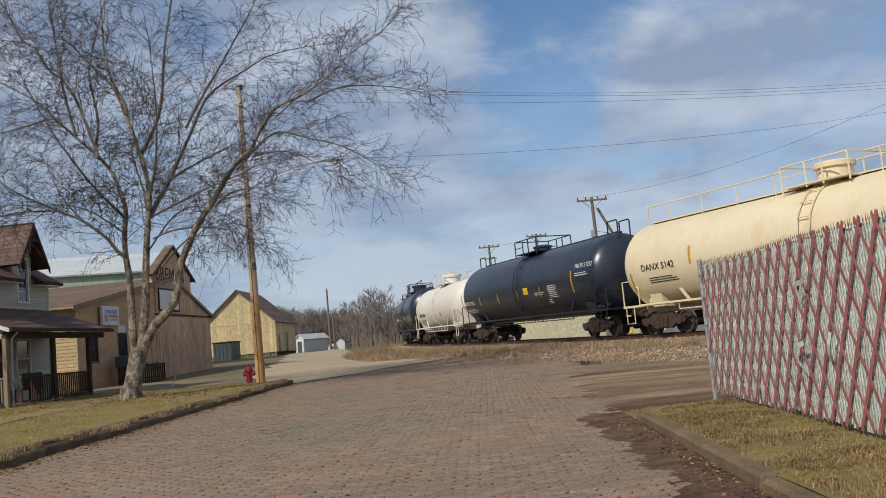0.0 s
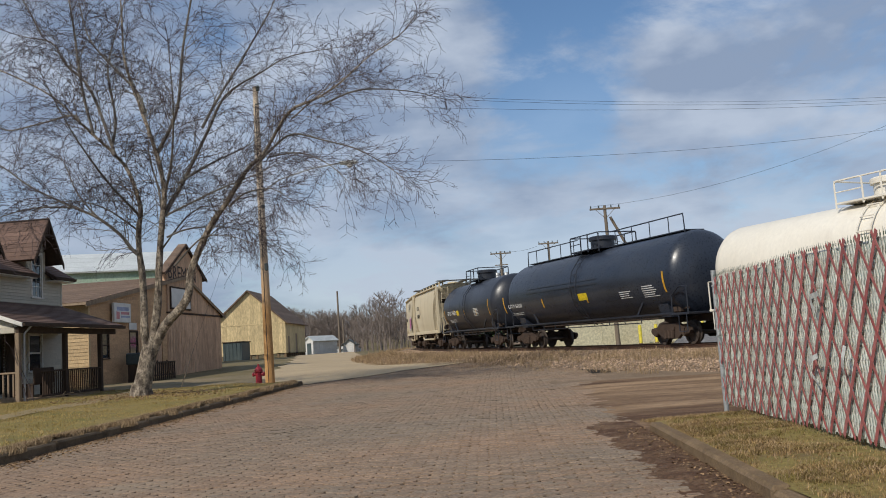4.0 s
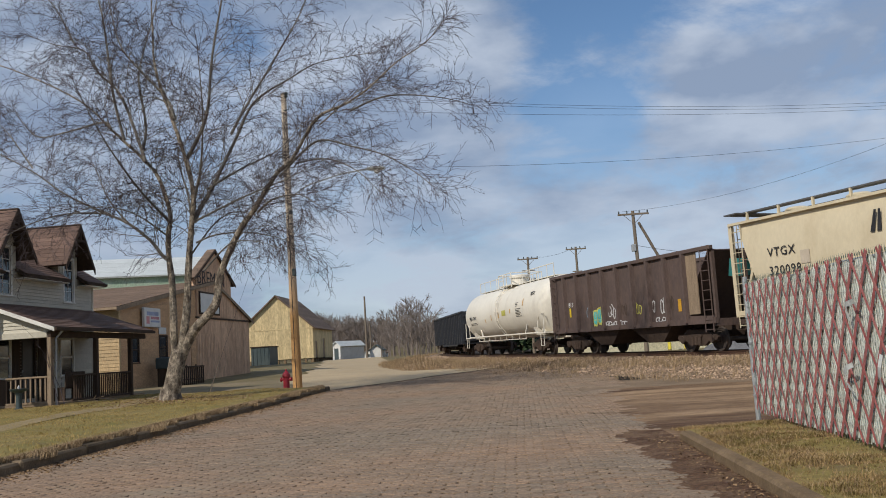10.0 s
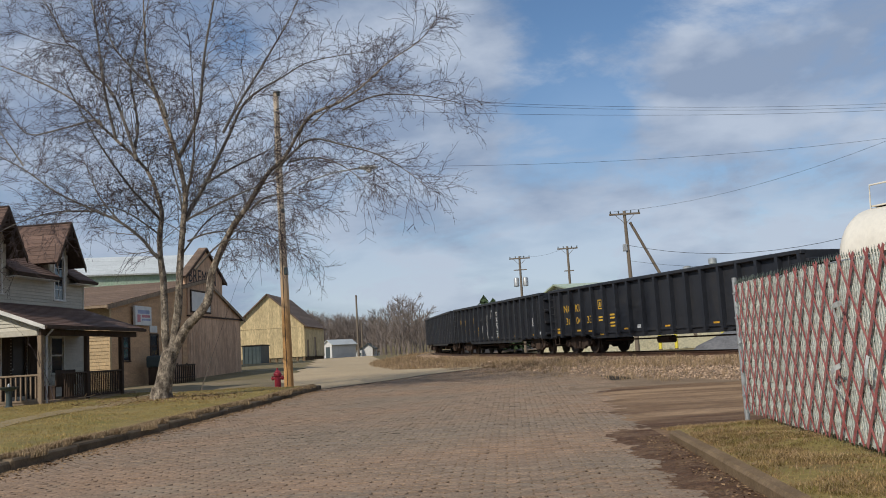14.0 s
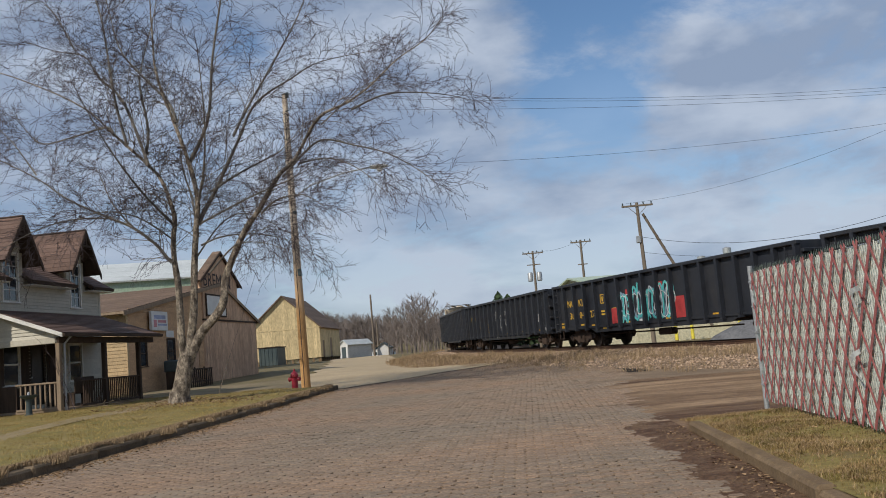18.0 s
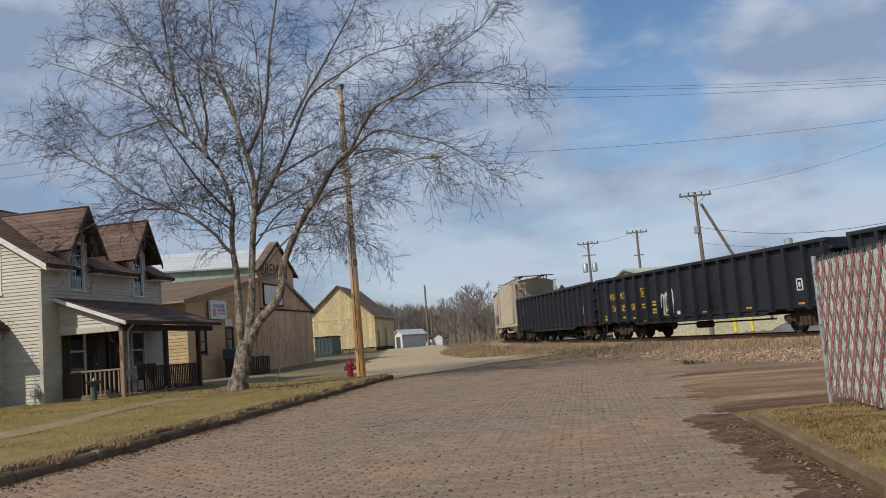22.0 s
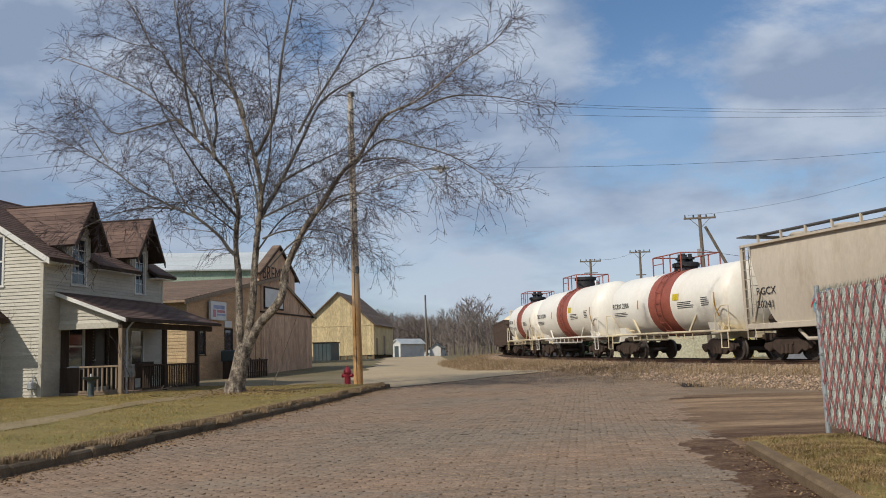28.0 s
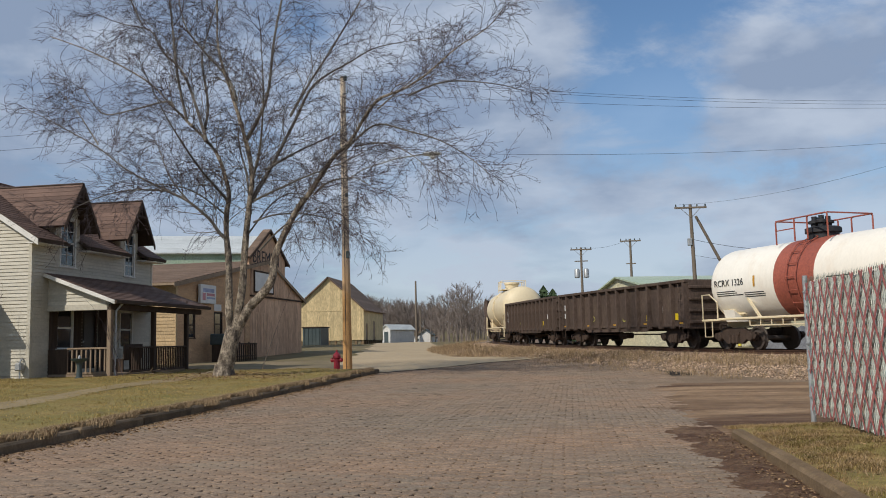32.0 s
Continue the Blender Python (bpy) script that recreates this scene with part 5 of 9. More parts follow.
def place_on_track(s, half):
    x0, y0, _ = track(s + half)
    x1, y1, _ = track(s - half)
    z0, z1 = rail_z(s + half), rail_z(s - half)
    d = math.hypot(x1 - x0, y1 - y0)
    return pose((x0 + x1) / 2, (y0 + y1) / 2, (z0 + z1) / 2, 0, -math.degrees(math.atan2(z1 - z0, d)), math.degrees(math.atan2(y1 - y0, x1 - x0)))


def motions():
    for car, s0, half in TRAIN:
        walk(car, [(float(t), place_on_track(s0 - gone(t), half)) for t in range(33)])
    first = WHEELSETS[0]
    walk(first, [(i / 15, pose(0, 0, 0, 0, math.degrees(gone(i / 15) / 0.42) % 360, 0)) for i in range(481)])
    for o in WHEELSETS[1:]:
        o.rotation_mode = "QUATERNION"
        o.animation_data_create()
        o.animation_data.action = first.animation_data.action
        o.animation_data.action_slot = first.animation_data.action_slot

# ---- ground, street, kerbs, track ----
def kerb_l(y):
    return float(np.interp(y, (-30, 4, 11.5, 14.8, 18.3, 22.1, 27.2, 30.2, 31.5), (-6.9, -6.75, -6.50, -6.36, -6.20, -6.04, -5.80, -5.62, -5.60)))


def kerb_r(y):
    return float(np.interp(y, (-30, 7, 9, 11.3), (1.4, 2.20, 2.31, 2.40)))


def make_ground():
    near = list(np.arange(-40, 60, 1.0))
    xs = sorted(set([-2500, -1200, -600, -300, -180, -120, -90, -70, -55, -47] + near + [70, 90, 130, 200, 320, 600, 1200, 2500]))
    ys = sorted(set([-2500, -1000, -400, -150, -60, -30, -15, -6] + list(np.arange(-2, 140, 1.0)) + [150, 165, 190, 230, 300, 420, 700, 1200, 2500]))
    vs = []
    for y in ys:
        for x in xs:
            vs.append((x, y, land(x, y) - 0.07))
    n = len(xs)
    fs = [(j * n + i, j * n + i + 1, (j + 1) * n + i + 1, (j + 1) * n + i) for j in range(len(ys) - 1) for i in range(n - 1)]
    ob = part("ground", Geo().add(vs, fs), M_SOIL, smooth=True)
    tagged(ob, "bare soil and dead winter grass", "ground", kind="structure")


def surface(name, rows, mat, label, category, lift, cols=10, zf=None, skirt=0.0):
    """A sheet over the land between a left and a right edge, given row by row as (y, x_left, x_right)."""
    vs, fs = [], []
    for y, a, b in rows:
        for k in range(cols + 1):
            x = a + (b - a) * k / cols
            vs.append((x, y, (zf(x, y) if zf else land(x, y)) + lift))
    n = cols + 1
    for j in range(len(rows) - 1):
        fs += [(j * n + i, j * n + i + 1, (j + 1) * n + i + 1, (j + 1) * n + i) for i in range(cols)]
    return tagged(part(name, Geo().add(vs, fs), mat, smooth=True), label, category, kind="structure")


def frange(a, b, d):
    return [a + d * i for i in range(int(round((b - a) / d)) + 1)]


make_ground()
BR_END = 41.0


def brick_right(y):
    return float(np.interp(y, (-30, 6.0, 8.0, 12, 16, 21, 28, 37), (1.2, 1.65, 1.85, 1.80, 2.1, 2.5, 2.9, 2.6)))


surface("road_bed", [(y, kerb_l(min(y, 31.5)) - 0.05 if y < 31.6 else -5.65 + (y - 31.6) * 0.35, brick_right(y) + 1.9) for y in frange(-12, BR_END, 1.0)], M_BED, "dirt bed under the paving bricks", "road", -0.016, 8, lambda x, y: rise(y))


def creep(x, y, edge, width):
    """Dirt that thins out over the bricks: under their tops at its edge, over them further in."""
    f = min(1.0, max(0.0, (x - edge) / width))
    n_ = 0.014 * noise.noise((x * 1.7, y * 3.0, 4)) + 0.009 * noise.noise((x * 6, y * 6, 5))
    return rise(y) - 0.022 + 0.042 * f + n_ * (1.2 - 0.5 * f)


surface("verge_mud", [(y, brick_right(y) - 0.45, kerb_r(y) + 0.05) for y in frange(-6, 12.6, 0.06)], M_MUD, "dark mud and leaves along the kerb", "verge", 0.0, 30, lambda x, y: creep(x, y, brick_right(y) - 0.40, 0.55))
surface("side_road_edge", [(y, brick_right(y) - 0.6, 6.0) for y in frange(11.3, 22.6, 0.09)], M_SIDEROAD, "dirt of the side road that creeps over the bricks", "road", 0.0, 60, lambda x, y: creep(x, y, brick_right(y) - 0.5, 1.5) * (1 - min(1, max(0, (x - 4.2) / 1.8))) + (land(x, y) + 0.012) * min(1, max(0, (x - 4.2) / 1.8)))
surface("side_road", [(y, 6.0, 46.0) for y in frange(11.0, 22.5, 0.25)], M_SIDEROAD, "muddy side road with pale tyre streaks", "road", 0.012, 36)
def gravel_front(x):
    """Where the bricks end and the gravel begins, slanting away from the kerb's end."""
    return float(np.interp(x, (-7, -5.4, -4.3, -2.4, 0.5, 3), (30.2, 31.2, 33.4, 37.0, 41.6, 44))) + 0.12 * math.sin(x * 2.1)


surface("gravel_road", [(y, float(np.interp(y, (31.4, 33.4, 38, 45, 60, 90, 130), (-5.9, -7.2, -8.6, -9.6, -11.8, -16.5, -24))) + 0.2 * math.sin(y * 0.9), float(np.interp(y, (31.4, 33.4, 37, 41.6, 44, 50, 60, 75, 95, 130), (-5.4, -4.3, -2.4, 0.5, 1.2, -0.5, -4.0, -7.6, -10.5, -16))) + 0.08 * math.sin(y * 1.3)) for y in frange(31.4, 130, 0.7)], M_SAND, "pale gravel road that bends away", "road", 0.016, 14, lambda x, y: rise(y) + (land(x, y) - rise(y)) * min(1.0, max(0.0, (y - 42.0) / 9)))
_j = []
for _i in range(46):
    _x = -5.5 + _i * 0.14
    _j.append((_x, gravel_front(_x)))
_v = []
for _i, (_x, _y) in enumerate(_j):
    _w = 0.07 + 0.05 * abs(wob(_i))
    _v += [(_x + 0.10, _y - _w, rise(_y) + 0.021), (_x + 0.10, _y + _w, rise(_y) + 0.021)]
tagged(part("road_joint", Geo().add(_v, [(2 * i, 2 * i + 2, 2 * i + 3, 2 * i + 1) for i in range(45)]), M_BED), "dark crack where bricks meet the gravel", "road", kind="structure")
surface("asphalt_patch", [(y, float(np.interp(y, (22.4, 33, 38, 46), (2.4, 2.6, 1.0, -0.5))), float(np.interp(y, (22.4, 30, 46), (7.0, 4.6, 2.2)))) for y in frange(22.4, 46, 0.5)], M_ASPH, "worn asphalt where the bricks end", "road", 0.006, 10)
surface("alley", [(y, -40.0, float(np.interp(y, (37, 40, 44), (-7.6, -8.6, -9.2)))) for y in frange(35.5, 43.5, 0.5)], M_ALLEY, "dirt alley with patches of dead grass", "road", 0.010, 20, lambda x, y: land(x, y) - 0.10 * max(0.0, (36.5 - y)))


def bank(x, y):
    """Height of the left-hand lawn."""
    k = kerb_l(min(y, 31.5)) - x
    f = min(1.0, max(0.0, (33.2 - y) / 1.6)) if y > 31.6 else 1.0
    return rise(y) + (0.150 + 0.010 * min(k, 9.0) + 0.02 * math.sin(x * 1.7 + y * 0.9) * min(1, k)) * f


surface("lawn_left", [(y, -34.0, (kerb_l(y) if y < 31.5 else -5.6 - (y - 31.5) * 0.9) - 0.24) for y in frange(-12, 33.4, 0.6)], M_LAWN, "patchy dry winter lawn", "lawn", 0.0, 26, bank)
surface("footpath", [(y, float(np.interp(y, (-12, 10, 20, 30, 33), (-8.0, -9.6, -10.7, -10.9, -10.8))) - 0.42, float(np.interp(y, (-12, 10, 20, 30, 33), (-8.0, -9.6, -10.7, -10.9, -10.8))) + 0.42) for y in frange(-12, 32, 0.6)], M_WALKWAY, "half-buried old concrete footpath", "footpath", 0.010, 4, bank)


def verge(x, y):
    k = max(0.0, x - kerb_r(min(y, 11.3)))
    f = min(1.0, max(0.0, (12.9 - y) / 1.4))
    return rise(y) + (0.11 + 0.035 * min(k, 1.6) + 0.015 * math.sin(x * 4 + y * 2)) * f


surface("lawn_right", [(y, kerb_r(min(y, 11.3)) + 0.11 if y < 11.4 else 2.55 + (y - 11.4) * 0.75, 7.0) for y in frange(-12, 12.9, 0.3)], M_LAWN, "patchy dry grass below the fence", "lawn", 0.0, 16, verge)


def kerbs(name, line, y0, y1, w, h, mat, label, step=1.5):
    root = thing(name, label, "kerb", kind="structure")
    y = y0
    i = 0
    while y < y1 - 0.1:
        ye = min(y + step, y1)
        a, b = Vector((line(y), y + 0.012, rise(y))), Vector((line(ye), ye - 0.012, rise(ye)))
        d = (b - a)
        ang = math.degrees(math.atan2(d.y, d.x))
        g = Geo().box(0, d.length, -0.0, w, -0.25, h + wob(i, 0.006), bev=0.03)
        part("kerb_stone", g, mat, root, m=pose(a.x + wob(i + 3, 0.012), a.y, a.z + wob(i + 7, 0.012), wob(i + 2, 2.0), 0, ang))
        y, i = ye, i + 1
    return root


kerbs("kerb_left", lambda y: kerb_l(y), -12, 31.5, 0.25, 0.145, M_KERBD, "dark brown stone kerb", 1.85)
_k = kerbs("kerb_right", lambda y: kerb_r(y) + 0.16, -12, 11.3, 0.16, 0.125, M_KERB, "worn tan concrete kerb", 3.05)


# the track
def along(name, prof, s0, s1, mat, label, step=2.0, parent=None, zoff=0.0, category="track"):
    """A profile (offset, height over the railhead) drawn along the track."""
    ss = frange(s0, s1, step)
    vs, fs = [], []
    for s in ss:
        x, y, h = track(s)
        for o, z in prof:
            vs.append((x + o * math.cos(h), y + o * math.sin(h), rail_z(s) + z + zoff))
    n = len(prof)
    for j in range(len(ss) - 1):
        fs += [(j * n + i, j * n + (i + 1) % n, (j + 1) * n + (i + 1) % n, (j + 1) * n + i) for i in range(n - (0 if parent else 1))]
    ob = part(name, Geo().add(vs, fs), mat, parent)
    if parent is None:
        tagged(ob, label, category, kind="structure")
    return ob


along("ballast", [(-6.2, -0.80), (-4.6, -0.52), (-3.4, -0.38), (-2.2, -0.20), (-1.7, -0.16), (1.7, -0.16), (2.4, -0.25), (4.2, -0.75)], -60, 200, M_BALLAST, "bed of brown ballast under the rails", 2.0)
TRACK = thing("railway_track", "rusty steel rails on weathered ties", "railway track", kind="structure")
for _o in (-0.755, 0.755):
    along("rail", [(_o - 0.07, -0.15), (_o - 0.07, -0.135), (_o - 0.012, -0.12), (_o - 0.012, -0.04), (_o - 0.037, -0.03), (_o - 0.037, 0), (_o + 0.037, 0), (_o + 0.037, -0.03), (_o + 0.012, -0.04), (_o + 0.012, -0.12), (_o + 0.07, -0.135), (_o + 0.07, -0.15)], -60, 200, M_RAIL, "", 2.0, TRACK)
_tie = fix(Geo().box(-1.3, 1.3, -0.11, 0.11, -0.30, -0.15, bev=0.02).mesh("tie", M_TIE))
for _i in range(150):
    _s = -14 + _i * 0.56
    _x, _y, _h = track(_s)
    part("tie", _tie, M_TIE, TRACK, m=pose(_x, _y, rail_z(_s), 0, 0, math.degrees(_h) + wob(_i, 1.5)))


def scatter_tufts(name, n, where, hmin, hmax, blades, mat, label, category, seed, lean=0.5, w=0.006):
    rnd = random.Random(seed)
    vs, fs = [], []
    for _ in range(n):
        p = where(rnd)
        if p is None:
            continue
        x, y, z, sc = p
        for _b in range(blades):
            a = rnd.uniform(0, 6.283)
            hh = rnd.uniform(hmin, hmax) * sc
            l = rnd.uniform(0.1, 1.0) * lean * hh
            bx, by = x + rnd.uniform(-0.05, 0.05) * (1 + hh), y + rnd.uniform(-0.05, 0.05) * (1 + hh)
            c, s = math.cos(a), math.sin(a)
            ww = w * (0.7 + 0.6 * rnd.random())
            k = len(vs)
            vs += [(bx - s * ww, by + c * ww, z - 0.02), (bx + s * ww, by - c * ww, z - 0.02), (bx + c * l * 0.4 + s * ww * 0.7, by + s * l * 0.4 - c * ww * 0.7, z + hh * 0.6), (bx + c * l * 0.4 - s * ww * 0.7, by + s * l * 0.4 + c * ww * 0.7, z + hh * 0.6), (bx + c * l, by + s * l, z + hh)]
            fs += [(k, k + 1, k + 2, k + 3), (k + 3, k + 2, k + 4)]
    g = Geo()
    g.v, g.f = vs, fs
    ob = new(name, g.mesh(name, mat))
    return tagged(ob, label, category, kind="stuff")


def by_track(s0, s1, o0, o1, pw=1.0):
    def f(rnd):
        s = s0 + (s1 - s0) * rnd.random() ** pw
        o = rnd.uniform(o0, o1)
        x, y, h = track(s)
        px, py = x + o * math.cos(h), y + o * math.sin(h)
        cl_ = 0.5 + 0.8 * noise.noise((px * 0.5, py * 0.5, 3.0))
        if rnd.random() > cl_ + 0.25:
            return None
        zb = float(np.interp(o, (-6.2, -4.6, -3.4, -2.2, -1.7), (-0.80, -0.52, -0.38, -0.20, -0.16)))
        return px, py, max(land(px, py) - 0.05, rail_z(s) + zb), 0.6 + 0.8 * max(0.0, cl_)
    return f


scatter_tufts("dead_weeds", 3600, by_track(-6, 80, -6.6, -2.6, 0.8), 0.06, 0.28, 9, M_STRAW, "straw-coloured dead weeds beside the track", "weeds", 3, 0.8, 0.006)
scatter_tufts("track_straw", 2800, by_track(-6, 30, -3.6, -1.9), 0.06, 0.26, 7, M_STRAW, "dry straw along the ballast shoulder", "weeds", 16, 0.9, 0.005)
scatter_tufts("tall_weeds", 420, by_track(6, 85, -6.5, -3.0, 0.8), 0.2, 0.52, 8, M_STRAW, "tall dry weed stalks beside the track", "weeds", 4, 0.4, 0.007)
scatter_tufts("brown_weeds", 3200, by_track(6, 85, -6.4, -3.0), 0.08, 0.30, 9, M_WEED, "brown withered weeds on the bank", "weeds", 5, 0.9, 0.005)


def on_left(rnd):
    y = 8 + 25 * rnd.random() ** 0.8
    x = kerb_l(min(y, 31.5)) - 0.3 - rnd.random() ** 0.8 * 11.0
    if y > 31.5 and x > -7.5:
        return None
    n_ = noise.noise((x * 0.7, y * 0.7, 0.0))
    walkx = float(np.interp(y, (-12, 10, 20, 30, 33), (-8.0, -9.6, -10.7, -10.9, -10.8)))
    if abs(x - walkx) < 0.36 and rnd.random() < 0.6:
        return None
    return x, y, bank(x, y), 0.7 + 0.6 * max(-0.4, n_)


def on_right(rnd):
    y = 4 + 8.6 * rnd.random()
    x = kerb_r(min(y, 11.3)) + 0.18 + rnd.random() * 1.6
    n_ = noise.noise((x * 1.3, y * 1.3, 2.0)) + 0.6 * noise.noise((x * 4, y * 4, 3.0))
    if n_ < -0.12 and rnd.random() < 0.75:
        return None
    return x, y, verge(x, y), 0.8 + 0.8 * max(-0.3, n_)


scatter_tufts("lawn_grass_left", 22000, on_left, 0.018, 0.055, 5, M_GRASS, "short yellowed lawn grass", "grass", 6, 1.9, 0.0045)
scatter_tufts("lawn_grass_right", 15000, on_right, 0.012, 0.042, 5, M_GRASSR, "short yellow-green grass below the fence", "grass", 7, 1.8, 0.003)
scatter_tufts("straw_right", 3600, on_right, 0.02, 0.06, 3, M_STRAW, "dry straw in the grass below the fence", "grass", 8, 2.4, 0.0025)
scatter_tufts("kerb_edge_grass", 11000, lambda r: (lambda y: (kerb_l(y) - 0.27 + 0.34 * r.random() ** 2 * max(0, 0.5 + 1.2 * noise.noise((y * 1.3, 0, 0))), y, bank(kerb_l(y) - 0.27, y) - 0.02, 1.0))(8 + 23 * r.random()), 0.03, 0.11, 5, M_STRAW, "grass that hangs over the kerb", "grass", 9, 1.0, 0.006)


def flakes(name, n, where, smin, smax, mat, label, category, seed, thick=0.3):
    """Loose stones or leaves: small crooked lumps."""
    rnd = random.Random(seed)
    vs, fs = [], []
    for _ in range(n):
        p = where(rnd)
        if p is None:
            continue
        x, y, z, sc = p
        r = rnd.uniform(smin, smax) * sc
        q = Euler((rnd.uniform(-0.5, 0.5), rnd.uniform(-0.5, 0.5), rnd.uniform(0, 6.3))).to_matrix()
        k = len(vs)
        for dx, dy, dz in ((-1, -0.7, 0), (0.9, -0.8, 0), (1, 0.7, 0), (-0.8, 0.8, 0), (0.1, 0.0, thick * 2), (0, 0, -thick)):
            v = q @ Vector((dx * r * rnd.uniform(0.7, 1.1), dy * r * rnd.uniform(0.7, 1.1), dz * r))
            vs.append((x + v.x, y + v.y, z + v.z))
        fs += [(k, k + 1, k + 4), (k + 1, k + 2, k + 4), (k + 2, k + 3, k + 4), (k + 3, k, k + 4), (k + 1, k, k + 5), (k + 2, k + 1, k + 5), (k + 3, k + 2, k + 5), (k, k + 3, k + 5)]
    g = Geo()
    g.v, g.f = vs, fs
    return tagged(new(name, g.mesh(name, mat)), label, category, kind="stuff")


def ballast_at(rnd):
    s = -12 + 60 * rnd.random() ** 1.4
    o = rnd.uniform(-6.4, -1.2)
    x, y, h = track(s)
    zb = float(np.interp(o, (-6.2, -4.6, -3.4, -2.2, -1.7), (-0.80, -0.52, -0.38, -0.20, -0.16)))
    px, py = x + o * math.cos(h), y + o * math.sin(h)
    return px, py, max(land(px, py) - 0.06, rail_z(s) + zb) + 0.02, 1.0


flakes("ballast_stones", 30000, ballast_at, 0.014, 0.048, M_STONE, "loose brown ballast stones", "ballast", 11, 0.5)
flakes("fallen_leaves_kerb", 1300, lambda r: (lambda y: (brick_right(y) + 0.1 + (kerb_r(y) - brick_right(y)) * r.random() ** 0.6, y, rise(y) + 0.03, 1.0))(4.5 + 7.2 * r.random()), 0.004, 0.017, M_LEAF, "fallen leaves along the kerb", "leaves", 12, 0.08)
flakes("fallen_leaves_lawn", 5200, lambda r: on_right(r), 0.008, 0.030, M_LEAF, "fallen leaves in the grass", "leaves", 13, 0.12)
flakes("leaves_round_tree", 1300, lambda r: (lambda a, d: (-9.8 + d * math.cos(a), 27 + d * math.sin(a), bank(-9.8 + d * math.cos(a), 27 + d * math.sin(a)) + 0.02, 1.0))(r.uniform(0, 6.3), 2.6 * r.random() ** 0.7), 0.012, 0.04, M_LEAF, "dead leaves round the foot of the tree", "leaves", 14, 0.12)
flakes("road_grit", 4200, lambda r: (lambda y: (r.uniform(kerb_l(min(y, 31)) + 0.05, kerb_l(min(y, 31)) + 0.05 + 0.75 * r.random() ** 2), y, rise(y) + 0.012, 1.0))(8 + 22 * r.random()), 0.008, 0.03, M_LEAF, "grit and leaves in the gutter", "leaves", 15, 0.2)


